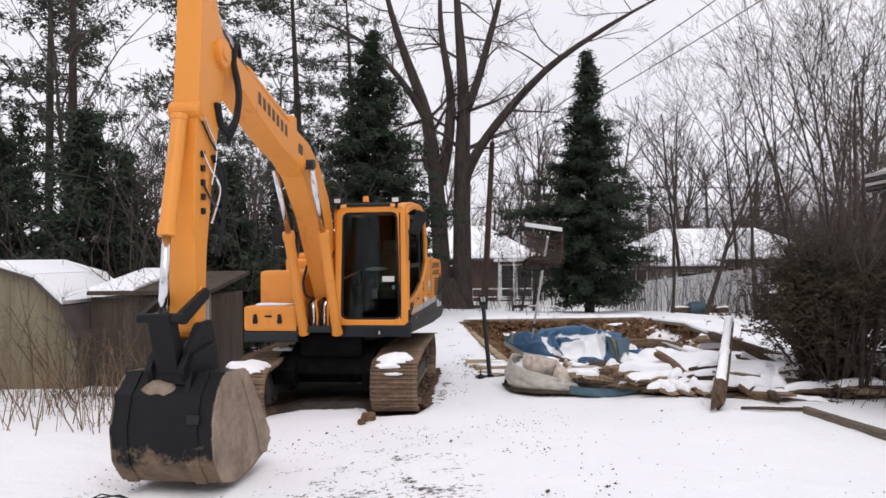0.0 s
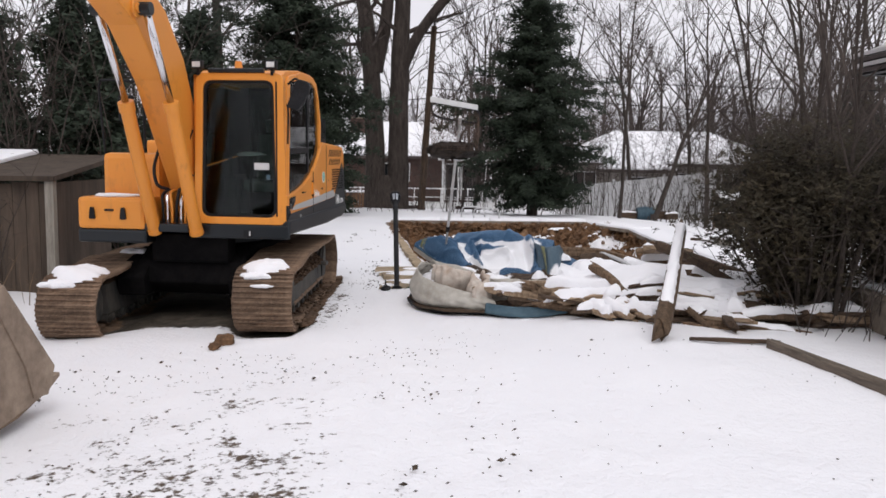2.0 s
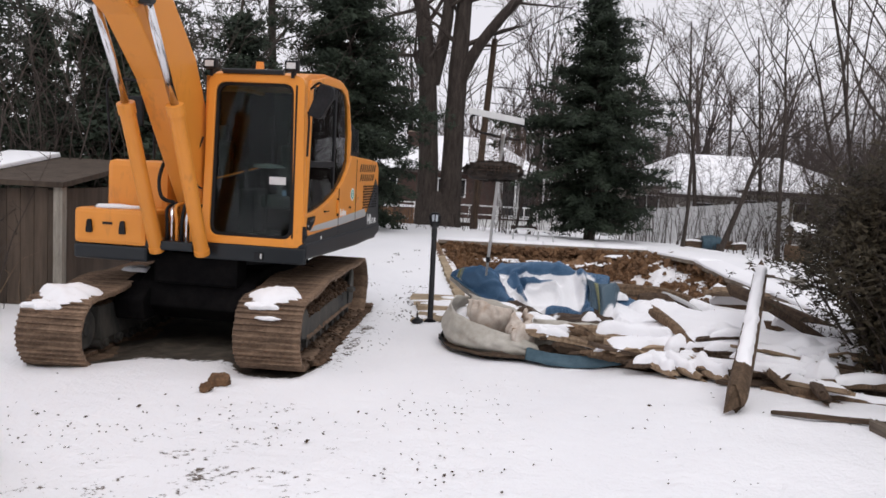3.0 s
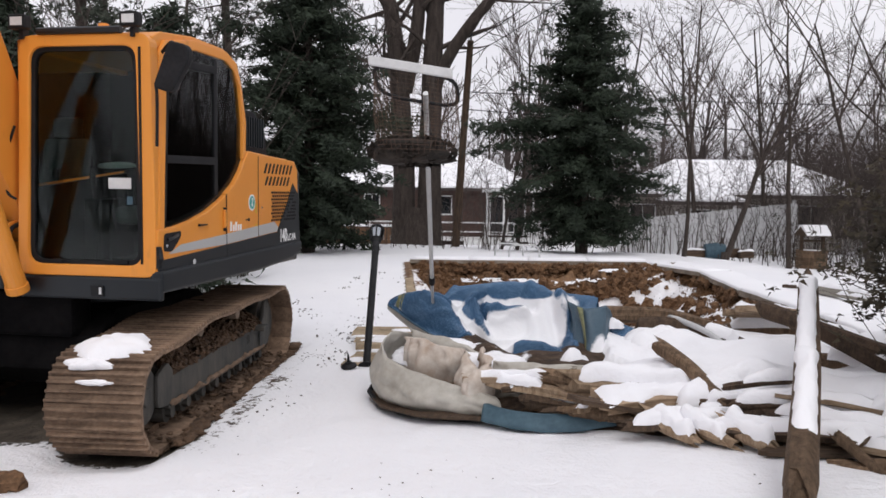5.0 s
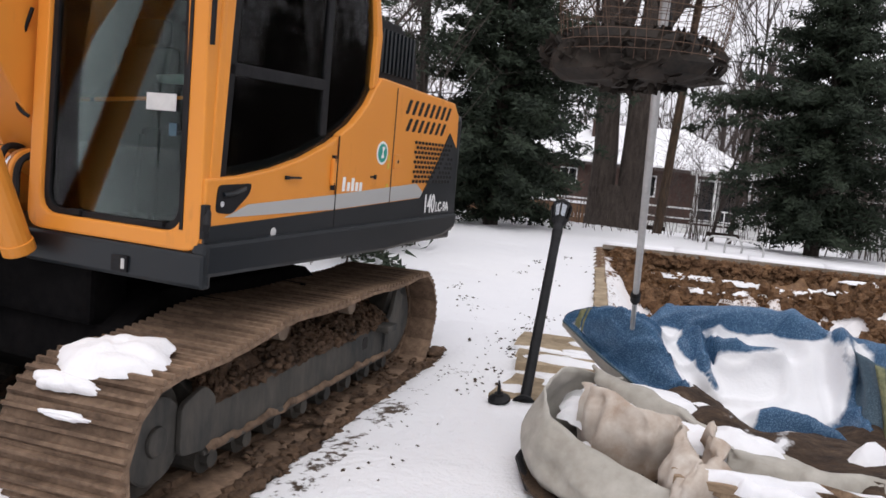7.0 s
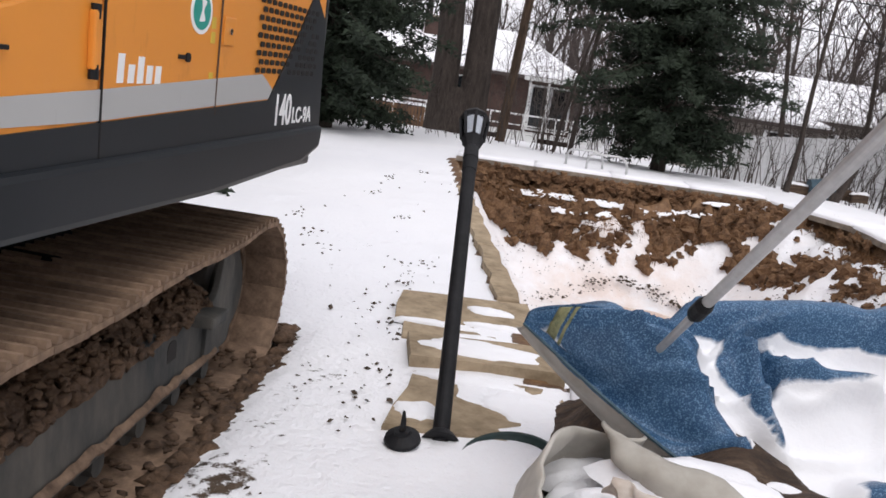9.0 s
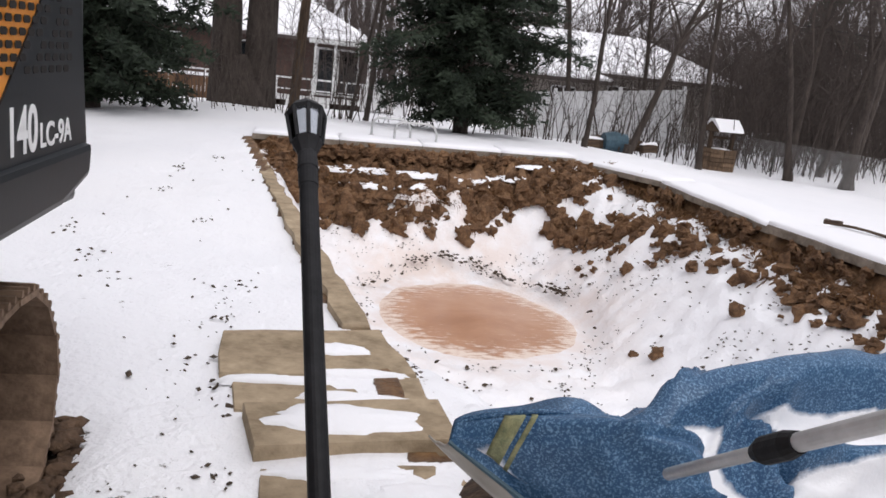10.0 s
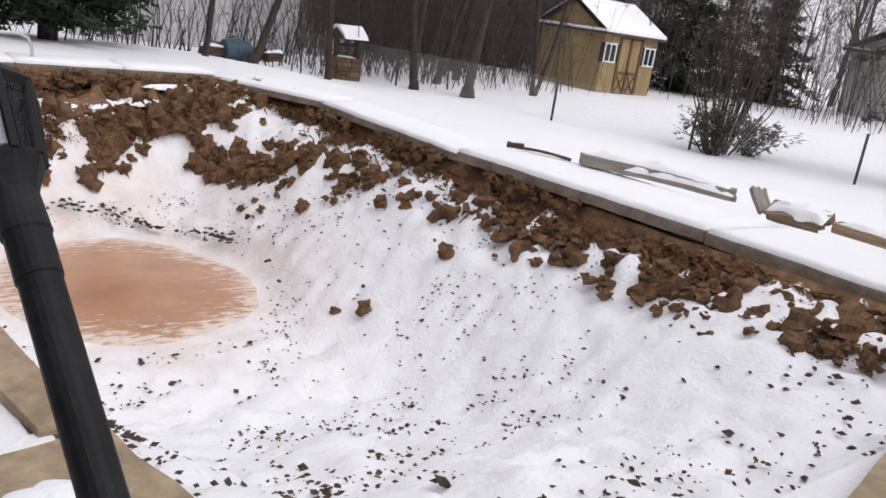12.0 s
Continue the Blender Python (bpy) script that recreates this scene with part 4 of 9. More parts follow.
def make_excavator():
    ex = thing("excavator", "orange and dark grey crawler excavator with muddy tracks, parked on snow", "excavator", pose(-1.86, 11.75, 0.0, 0, 0, -5.5))
    # bulky frame, legs and belly, blackened to stand for shade between the tracks
    part("undercarriage", Geo().prism([(-1.02, 0.36), (-0.80, 0.20), (0.80, 0.20), (1.02, 0.36), (0.98, 0.62), (0.70, 0.80), (-0.70, 0.80), (-0.98, 0.62)], -0.66, 0.66), SHADEBLACK, ex, "undercarriage frame, coloured near black for the shade beneath the machine", bevel=0.03)
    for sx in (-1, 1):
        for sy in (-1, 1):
            part("frame_leg", Geo().prism([(0.40 * sy, 0.24), (1.12 * sy, 0.20), (1.16 * sy, 0.44), (0.95 * sy, 0.60), (0.40 * sy, 0.74)], 0.52 * sx, 0.86 * sx), SHADEBLACK, ex, "box-section leg of the undercarriage, coloured near black for shade", bevel=0.03)
    part("belly_plate", Geo().box(-0.46, 0.50, -1.06, -0.80, 0.62, 0.96), SHADEBLACK, ex, bevel=0.03)
    part("swing_ring", Geo().tube([(0, 0, 0.72), (0, 0, 0.98)], 0.55, 36), DARK, ex)
    make_track(ex, 0.965, 5.8, -0.015, 0.02)
    make_track(ex, -1.16, 5.8, -0.125, 0.10)
    # revolving deck with its rounded tail
    tail = [(2.24 * math.sin(a), 2.24 * math.cos(a)) for a in np.linspace(-0.57, 0.57, 13)]
    plan = [(-1.25, -0.80), (-0.45, -0.80), (-0.45, -1.28), (0.10, -1.28), (0.10, -1.12), (1.25, -1.12)] + tail[::-1]
    part("deck", Geo().prism(plan, 1.0, 1.10, 2), DARK, ex, bevel=0.02)
    skirt = Geo().prism([(-1.13, 0.985), (0.7, 0.99), (1.60, 1.035), (1.84, 1.10), (1.86, 1.205), (-1.13, 1.15)], 1.18, 1.275)
    part("side_skirt", skirt, DARK, ex, "dark grey side skirt", bevel=0.022)
    part("front_skirt", Geo().box(0.12, 1.27, -1.14, -1.08, 0.93, 1.10), DARK, ex, bevel=0.02)
    st = part("step_light", Geo().box(0.72, 0.82, -1.155, -1.135, 0.955, 1.035), BLACK, ex, bevel=0.006)
    part("lens", Geo().box(0.79, 0.808, -1.160, -1.155, 0.972, 1.022), GREYBAR, st)
    # counterweight
    cw = [(2.33 * math.sin(a), 2.33 * math.cos(a)) for a in np.linspace(-0.54, 0.54, 15)]
    part("counterweight", Geo().prism([(-1.2, 1.86)] + cw + [(1.2, 1.86)], 1.04, 1.98, 2), DARK, ex, "dark grey counterweight", bevel=0.05)
    # engine house
    part("engine_house", Geo().prism(rounded([(0.46, 1.10), (1.86, 1.14), (1.80, 1.98), (1.68, 2.07), (0.46, 2.10)], 0.06), -1.22, 1.19), ORANGE, ex, bevel=0.03)
    part("hood", Geo().box(-1.05, 0.55, 0.60, 1.6, 2.07, 2.20), ORANGE, ex, bevel=0.05)
    vent = part("air_intake_box", Geo().prism(rounded([(0.62, 2.06), (1.32, 2.06), (1.24, 2.36), (0.98, 2.50), (0.66, 2.50)], 0.05), 0.52, 1.10), BLACK, ex, "black louvred intake box", bevel=0.012)
    for k in range(9):
        part("louvre", Geo().box(1.095, 1.115, 0.70 + k * 0.058, 0.728 + k * 0.058, 2.16, 2.44), DARK, vent)
    # left body side: orange panel with the sweeping lower edge of the cab glass
    sweep = [(-1.12, 1.45), (-0.86, 1.465), (-0.60, 1.505), (-0.33, 1.57), (-0.06, 1.665), (0.18, 1.79), (0.34, 1.915), (0.44, 2.04)]
    part("door_panel", Geo().prism([(-1.12, 1.10), (0.02, 1.12), (0.02, 1.705)] + sweep[4::-1], 1.195, 1.245), ORANGE, ex, "orange lower cab door panel", bevel=0.012)
    part("rear_side_panel", Geo().prism([(0.028, 1.12), (1.84, 1.16), (1.80, 1.96), (1.70, 2.05), (0.56, 2.10), (0.50, 2.10)] + sweep[:4:-1] + [(0.028, 1.713)], 1.19, 1.245), ORANGE, ex, "orange engine side panel", bevel=0.014)
    # stripe, dark sill and tail wedge, each a thin film proud of the panel
    part("silver_stripe", Geo().prism([(-0.98, 1.265), (-0.80, 1.325), (0.0, 1.365), (1.12, 1.435), (1.235, 1.375), (1.20, 1.335), (0.0, 1.278)], 1.240, 1.2485), SILVER, ex, "silver-grey side stripe")
    part("dark_sill", Geo().prism([(-1.12, 1.148), (1.86, 1.20), (1.80, 1.70), (1.64, 1.82), (1.48, 1.62), (1.24, 1.372), (1.20, 1.33), (0.0, 1.273), (-1.12, 1.225)], 1.235, 1.2510), DARK, ex, "dark grey sill rising to the tail")
    part("door_seam", Geo().box(1.2455, 1.2522, 0.021, 0.027, 1.16, 1.71), GRILLE, ex)
    part("door_seam", Geo().box(1.2455, 1.2515, 0.718, 0.722, 1.28, 2.06), BLACKLET, ex)
    # slanted cooling slots and round-cornered grille mesh
    for row, (z0, z1, n) in enumerate(((1.905, 2.005, 8), (1.79, 1.88, 7))):
        for k in range(n):
            y = 0.86 + k * 0.096 + row * 0.02
            part("cooling_slot", Geo().prism(rounded([(y, z0), (y + 0.045, z0), (y + 0.105, z1), (y + 0.06, z1)], 0.012, 2), 1.2445, 1.2475), GRILLE, ex)
    g = Geo()
    for r in range(9):
        z = 1.44 + r * 0.034
        for k in range(13):
            y = 1.04 + k * 0.056 + (r % 2) * 0.028
            if y < 1.70 and (y < 1.15 + (z - 1.33) * 1.5 or y > 1.20 + (z - 1.33) * 1.5):
                g.prism(rounded([(y, z), (y + 0.040, z), (y + 0.040, z + 0.021), (y, z + 0.021)], 0.006, 1), 1.2505, 1.2525)
    part("grille_mesh", g, GRILLE, ex, "brick-pattern grille openings")
    # handle recess, locks, hinges and stickers
    lift = 0.045
    rc = part("door_handle_recess", Geo().prism(rounded([(-1.05, 1.245 + lift), (-0.93, 1.235 + lift), (-0.80, 1.33 + lift), (-0.78, 1.385 + lift), (-1.04, 1.375 + lift)], 0.03), 1.243, 1.2495), BLACK, ex, "black door handle recess")
    part("handle", hose([(1.252, -1.0, 1.33 + lift), (1.262, -0.93, 1.34 + lift), (1.252, -0.84, 1.36 + lift)], 0.012, 8), DARK, rc)
    part("lock", Geo().tube([(1.2495, -1.01, 1.285 + lift), (1.2545, -1.01, 1.285 + lift)], 0.014, 12), CHROME, rc)
    part("latch", Geo().box(1.244, 1.262, -0.50, -0.47, 1.452, 1.472).box(1.250, 1.262, -0.48, -0.36, 1.456, 1.468), BLACK, ex, bevel=0.003)
    part("hinge", Geo().box(1.244, 1.270, -0.045, -0.012, 1.42, 1.58), ORANGE, ex, bevel=0.008)
    for z in (1.415, 1.575):
        part("hinge_pin", Geo().tube([(1.258, -0.03, z - 0.02), (1.258, -0.03, z + 0.02)], 0.014, 8), BLACK, ex)
    part("front_hinge", Geo().tube([(1.25, -1.12, 1.21), (1.275, -1.14, 1.24), (1.25, -1.11, 1.30)], 0.02, 8).box(1.235, 1.262, -1.14, -1.10, 1.17, 1.33), BLACK, ex, bevel=0.004)
    part("lock", Geo().tube([(1.244, 0.50, 1.475), (1.252, 0.50, 1.475)], 0.016, 10).box(1.244, 1.249, 0.44, 0.50, 1.468, 1.482), BLACK, ex)
    part("keyhole_cover", Geo().box(1.244, 1.252, 0.745, 0.835, 1.53, 1.63), ORANGE, ex, bevel=0.012)
    part("lock", Geo().tube([(1.252, 0.79, 1.58), (1.258, 0.79, 1.58)], 0.012, 10), CHROME, ex)
    for y, z in ((0.655, 1.60), (0.655, 1.55), (0.66, 1.41)):
        part("warning_label", Geo().box(1.244, 1.2470, y, y + 0.03, z - 0.02, z + 0.02), YELLOWDEC, ex, "small yellow warning label")
    dc = part("round_sticker", Geo().tube([(1.2445, 0.575, 1.63), (1.2475, 0.575, 1.63)], 0.075, 28), WHITELET, ex, "round white and green sticker")
    part("green_disc", Geo().tube([(1.2475, 0.575, 1.63), (1.2490, 0.575, 1.63)], 0.060, 28), GREENDEC, dc)
    part("pale_swirl", Geo().prism(rounded([(0.555, 1.595), (0.60, 1.60), (0.58, 1.635), (0.605, 1.665), (0.565, 1.675), (0.575, 1.64)], 0.01, 2), 1.249, 1.2502), WHITELET, dc)
    part("plug", Geo().tube([(1.2510, -0.58, 1.175), (1.2535, -0.58, 1.175)], 0.024, 14), GREYBAR, ex)
    # maker's mark on the side: plain white bars; the type number is lettered
    for k, (y, h) in enumerate(((0.10, 0.085), (0.155, 0.055), (0.205, 0.08), (0.255, 0.055), (0.305, 0.055))):
        part("white_bar", Geo().prism([(y, 1.385), (y + 0.032, 1.386), (y + 0.036, 1.385 + h), (y + 0.004, 1.385 + h)], 1.2445, 1.2472), WHITELET, ex)

    def letters(text, size, m, mat, name, parent):
        cu = bpy.data.curves.new(name, "FONT")
        cu.body, cu.size, cu.extrude, cu.offset = text, size, 0.0012, size * 0.018
        tmp = new("lettering_source", cu)
        me = bpy.data.meshes.new_from_object(tmp)
        bpy.data.objects.remove(tmp)
        me.materials.clear()
        ob = part(name, me, mat, parent)
        ob.data.materials.append(mat) if not ob.data.materials else None
        ob.matrix_basis = m
        return ob

    side = Matrix(((0, 0, 1, 1.2530), (1, 0, 0, 0), (0, 1, 0, 0), (0, 0, 0, 1)))
    letters("140", 0.185, side @ Matrix.Translation((1.26, 1.225, 0)) @ Matrix.Diagonal((0.72, 1, 1, 1)), WHITELET, "type_lettering", ex)
    letters("LC-9A", 0.10, side @ Matrix.Translation((1.475, 1.228, 0)) @ Matrix.Diagonal((0.9, 1, 1, 1)), WHITELET, "type_lettering", ex)

    # cab: pillars, roof, glass and what shows inside
    fo = rounded([(0.11, 1.10), (1.235, 1.10), (1.20, 2.86), (0.16, 2.86)], 0.10, 5)
    fi = rounded([(0.20, 1.185), (1.115, 1.185), (1.085, 2.775), (0.245, 2.775)], 0.11, 5)
    part("cab_front_frame", ring_frame(fo, fi, -1.13, -1.02, 1), ORANGE, ex, "orange cab front frame", bevel=0.012)
    ri = rounded([(0.235, 1.215), (1.08, 1.215), (1.052, 2.745), (0.275, 2.745)], 0.10, 5)
    part("window_seal", ring_frame(fi, ri, -1.105, -1.06, 1), BLACK, ex, "black rubber window seal")
    part("windscreen", Geo().prism(ri, -1.090, -1.082, 1), GLASS, ex, "dark tinted windscreen")
    for x in (0.40, 0.93):
        part("catch", Geo().box(x, x + 0.07, -1.125, -1.095, 1.195, 1.222), BLACK, ex, bevel=0.004)
    part("front_seam", Geo().box(1.112, 1.130, -1.137, -1.12, 1.20, 2.76), BLACK, ex, "black door edge seal")
    # side pillars and roof rail as one bent bar
    rail = [(-1.085, 1.40), (-1.02, 2.72), (-0.93, 2.84), (-0.45, 2.925), (0.12, 2.93), (0.33, 2.86), (0.42, 2.70), (0.485, 2.35), (0.47, 2.06)]
    g = Geo()
    inner = [(-1.01, 1.42), (-0.945, 2.68), (-0.88, 2.77), (-0.44, 2.845), (0.10, 2.85), (0.27, 2.79), (0.35, 2.66), (0.415, 2.34), (0.41, 2.02)]
    n = len(rail)
    for k in range(n - 1):
        quad = [rail[k], rail[k + 1], inner[k + 1], inner[k]]
        xa = [1.235 if z < 2.7 else 1.215 for _, z in quad]
        g.add([(xa[i] - 0.09, *quad[i]) for i in range(4)] + [(xa[i], *quad[i]) for i in range(4)],
              [(0, 1, 2, 3), (7, 6, 5, 4), (0, 4, 5, 1), (2, 6, 7, 3)] + ([(0, 3, 7, 4)] if k == 0 else []) + ([(1, 5, 6, 2)] if k == n - 2 else []))
    part("cab_side_frame", g, ORANGE, ex, "orange cab side frame", bevel=0.01)
    roof = rounded([(-1.08, 2.84), (-0.95, 2.90), (-0.45, 2.955), (0.12, 2.955), (0.34, 2.88), (0.34, 2.80), (-1.05, 2.78)], 0.03)
    part("cab_roof", Geo().prism(roof, 0.17, 1.185), ORANGE, ex, "orange cab roof", bevel=0.03)
    gl = inner[1:] + sweep[:3:-1] + [(-0.33, 1.56), (-0.60, 1.475), (-0.86, 1.425), (-1.02, 1.41)]
    part("door_window", Geo().prism(gl, 1.196, 1.203), GLASS, ex, "dark tinted door window")
    blk = Geo()
    for a, b in (((-0.98, 1.42), (-0.905, 2.70)), ((-0.90, 2.70), (-0.10, 2.74)), ((-0.10, 1.70), (-0.10, 2.83)), ((-0.97, 1.97), (-0.12, 1.985))):
        d = Vector((b[0] - a[0], b[1] - a[1])).normalized()
        nx, nz = -d.y * 0.030, d.x * 0.030
        blk.prism([(a[0] - nx, a[1] - nz), (b[0] - nx, b[1] - nz), (b[0] + nx, b[1] + nz), (a[0] + nx, a[1] + nz)], 1.19, 1.216)
    part("window_frame", blk, BLACK, ex, "black sliding window frame", bevel=0.006)
    # black band that masks the glass edge above the panel
    band = Geo()
    for (y0, z0), (y1, z1) in zip(sweep[:-1], sweep[1:]):
        band.prism([(y0, z0 - 0.01), (y1, z1 - 0.01), (y1, z1 + 0.045), (y0, z0 + 0.045)], 1.188, 1.2)
    part("glass_edge_band", band, BLACK, ex)
    part("cab_back_wall", Geo().prism([(0.28, 1.1), (0.46, 1.1), (0.46, 2.30), (0.36, 2.82), (0.28, 2.82)], 0.14, 0.30).prism([(0.28, 1.1), (0.46, 1.1), (0.44, 1.95), (0.28, 1.95)], 0.3, 1.18), BLACK, ex)
    part("rear_window", Geo().prism([(0.40, 1.95), (0.41, 1.95), (0.33, 2.80), (0.32, 2.80)], 0.3, 1.16), SHADEGLASS, ex)
    part("cab_floor", Geo().box(0.14, 1.19, -1.06, 0.46, 1.10, 1.16), BLACK, ex)
    part("inner_wall", Geo().prism([(-1.04, 1.12), (0.4, 1.12), (0.4, 1.9), (-0.95, 1.75)], 0.13, 0.17), BLACK, ex)
    part("inner_window", Geo().prism([(-1.0, 1.77), (0.4, 1.92), (0.34, 2.8), (-0.96, 2.78)], 0.15, 0.156), SHADEGLASS, ex)
    part("inner_side_frame", Geo().box(0.11, 0.19, -1.08, -1.0, 1.1, 2.84).box(0.11, 0.19, 0.30, 0.40, 1.1, 2.84).box(0.11, 0.19, -1.08, 0.40, 2.76, 2.84), ORANGE, ex, bevel=0.012)
    seat = part("operator_seat", Geo().box(0.44, 0.92, -0.38, 0.10, 1.45, 1.60), SEATM, ex, "grey operator seat", bevel=0.05)
    part("backrest", Geo().prism([(0.04, 1.58), (0.16, 1.58), (0.27, 2.18), (0.17, 2.20)], 0.46, 0.90), SEATM, seat, bevel=0.05)
    part("headrest", Geo().box(0.55, 0.81, 0.17, 0.27, 2.20, 2.38), SEATM, seat, bevel=0.04)
    for x in (0.32, 0.98):
        cb = part("control_console", Geo().box(x - 0.08, x + 0.08, -0.50, 0.0, 1.16, 1.66), BLACK, ex, bevel=0.03)
        part("joystick", Geo().tube([(x, -0.45, 1.66), (x, -0.48, 1.82)], 0.018, 8).blob((x, -0.485, 1.86), (0.03, 0.03, 0.05), 3, 6, 8, 0), BLACK, cb)
    part("monitor", Geo().box(0.90, 1.10, -0.88, -0.84, 1.62, 1.78), BLACK, ex, bevel=0.01)
    part("white_notice", Geo().box(0.84, 1.02, -1.094, -1.0915, 1.745, 1.825), GREYBAR, ex, "pale notice stuck inside the windscreen")
    part("blue_sticker", Geo().box(0.985, 1.03, -1.094, -1.0915, 1.63, 1.69), TEALLINER, ex)
    part("travel_pedals", Geo().tube([(0.6, -0.9, 1.16), (0.6, -0.86, 1.62)], 0.014, 8).tube([(0.72, -0.9, 1.16), (0.72, -0.86, 1.62)], 0.014, 8), BLACK, ex)
    part("white_cloth", Geo().blob((0.62, -0.62, 1.93), (0.2, 0.09, 0.025), 8, 5, 10, 0.3), WHITEP, ex, "white cloth on the dashboard", smooth=True)
    # roof fittings
    for x in (0.19, 1.07):
        wl = part("work_light", Geo().box(x - 0.065, x + 0.075, -1.20, -1.12, 2.895, 3.0), BLACK, ex, "black work light", bevel=0.016)
        part("lens", Geo().box(x - 0.042, x + 0.052, -1.204, -1.199, 2.918, 2.978), GREYBAR, wl)
        part("bracket", Geo().box(x - 0.01, x + 0.02, -1.15, -1.08, 2.83, 2.91), BLACK, wl)
    part("rain_visor", Geo().tube([(0.32, -1.13, 2.885), (0.98, -1.13, 2.885)], 0.028, 10), DARK, ex)
    bc = part("beacon_base", Geo().tube([(0.45, -0.5, 2.94), (0.45, -0.5, 2.97)], 0.06, 14), BLACK, ex)
    part("beacon", Geo().tube([(0.45, -0.5, 2.97), (0.45, -0.5, 3.06)], [0.05, 0.04], 14), ORANGE, bc, "small orange beacon")
    tilt = Matrix.Translation((1.40, -1.16, 2.60)) @ Matrix.Rotation(radians(22), 4, "Y")
    mi = part("mirror", Geo().prism(rounded([(-0.085, -0.18), (0.06, -0.17), (0.10, 0.10), (0.06, 0.19), (-0.09, 0.17)], 0.05, 4), -0.04, 0.04, 1), BLACK, ex, "black wing mirror", bevel=0.018)
    mi.matrix_basis = tilt
    part("mirror_arm", hose([(1.21, -0.98, 2.74), (1.33, -1.06, 2.80), (1.41, -1.12, 2.74)], 0.013, 8), BLACK, ex)
    part("mirror_glass", Geo().box(-0.07, 0.065, 0.0405, 0.044, -0.14, 0.13), CHROME, mi)
    part("grab_rail", hose([(1.26, -1.16, 2.50), (1.275, -1.17, 2.38), (1.262, -1.155, 2.05)], 0.012, 8), BLACK, ex)
    # far side: rail, mirror, fuel tank, tool box
    part("hand_rail", hose([(-1.20, -0.62, 1.42), (-1.24, -0.72, 2.55), (-1.22, -0.75, 2.76), (-1.14, -0.75, 2.80), (-0.76, -0.72, 2.78), (-0.70, -0.70, 2.72), (-0.70, -0.66, 1.95)], 0.015, 8), BLACK, ex)
    part("mirror", Geo().box(-0.98, -0.78, -0.78, -0.74, 2.30, 2.62), BLACK, ex, "black wing mirror", bevel=0.03)
    part("fuel_tank", Geo().box(-1.20, -0.46, -0.78, 0.30, 1.08, 1.92), ORANGE, ex, bevel=0.07)
    part("tank_cap", Geo().tube([(-0.95, -0.4, 1.92), (-0.95, -0.4, 1.99)], 0.05, 14), BLACK, ex)
    tb = part("tool_box", Geo().box(-1.25, -0.42, -1.30, -0.79, 1.02, 1.40), ORANGE, ex, "orange tool box", bevel=0.05)
    part("lid_snow", Geo().blob((-0.85, -1.03, 1.405), (0.36, 0.22, 0.028), 4, 5, 16, 0.25), SNOW, tb, smooth=True)
    for x in (-1.06, -0.68):
        part("latch", Geo().prism(rounded([(x - 0.035, 1.14), (x + 0.035, 1.14), (x + 0.035, 1.18), (x + 0.02, 1.28), (x - 0.02, 1.28), (x - 0.035, 1.18)], 0.015, 2), -1.325, -1.30, 1), BLACK, tb)
    part("pull", Geo().box(-0.91, -0.80, -1.312, -1.298, 1.235, 1.26), BLACK, tb)
    part("tank_step", Geo().box(-1.25, -0.40, -1.30, -0.79, 0.86, 1.02), DARK, ex, bevel=0.03)
    # boom: welded box section with a banana bend
    BX = -0.07
    top = [(-0.62, 1.52), (-0.92, 2.30), (-1.28, 2.98), (-1.74, 3.45), (-2.2, 3.68), (-2.78, 3.81), (-3.2, 3.89), (-4.1, 4.16), (-4.78, 4.36), (-5.02, 4.34)]
    low = [(-0.92, 1.38), (-1.40, 2.05), (-1.86, 2.70), (-2.40, 3.20), (-2.80, 3.38), (-3.27, 3.50), (-3.75, 3.67), (-4.35, 3.93), (-4.85, 4.08), (-5.06, 4.14)]
    boom = part("boom", Geo().prism(top + low[::-1], BX - 0.16, BX + 0.16), ORANGE, ex, "orange curved boom", bevel=0.014)
    for p, r in (((-0.78, 1.46), 0.14), ((-4.93, 4.24), 0.15), ((-2.45, 3.36), 0.10)):
        part("pin_boss", Geo().tube([(BX - 0.19, *p), (BX + 0.19, *p)], r, 20).tube([(BX - 0.21, *p), (BX + 0.21, *p)], r * 0.5, 14), ORANGE, boom, bevel=0.01)
    # maker's mark on the boom: plain dark bars
    for k in range(7):
        y = -3.98 + k * 0.145
        z = 3.97 + (y + 3.98) * -0.27
        part("dark_bar", Geo().prism([(y, z - 0.075), (y + 0.085, z - 0.098), (y + 0.085, z + 0.045), (y, z + 0.068)], BX + 0.159, BX + 0.1625), BLACKLET, boom)
    part("dark_badge", Geo().prism(rounded([(-2.62, 3.50), (-2.45, 3.47), (-2.43, 3.60), (-2.60, 3.63)], 0.03), BX + 0.159, BX + 0.1625), BLACKLET, boom)
    for dx in (-0.10, -0.03, 0.05):
        part("hydraulic_pipe", hose([(BX + dx, -0.60, 1.75), (BX + dx, -0.90, 2.42), (BX + dx, -1.26, 3.06), (BX + dx, -1.74, 3.51), (BX + dx, -2.2, 3.735), (BX + dx, -3.2, 3.945), (BX + dx, -4.1, 4.21), (BX + dx, -4.7, 4.42)], 0.018, 8), DARK, boom)
    # arm
    AX = BX
    arm_f = [(-5.56, 1.36), (-5.57, 2.2), (-5.55, 3.0), (-5.48, 3.5), (-5.40, 4.15), (-5.35, 4.7), (-5.26, 5.12)]
    arm_b = [(-5.02, 5.14), (-5.00, 4.75), (-4.86, 4.45), (-4.80, 4.15), (-4.92, 3.75), (-5.16, 2.9), (-5.30, 2.2), (-5.36, 1.42)]
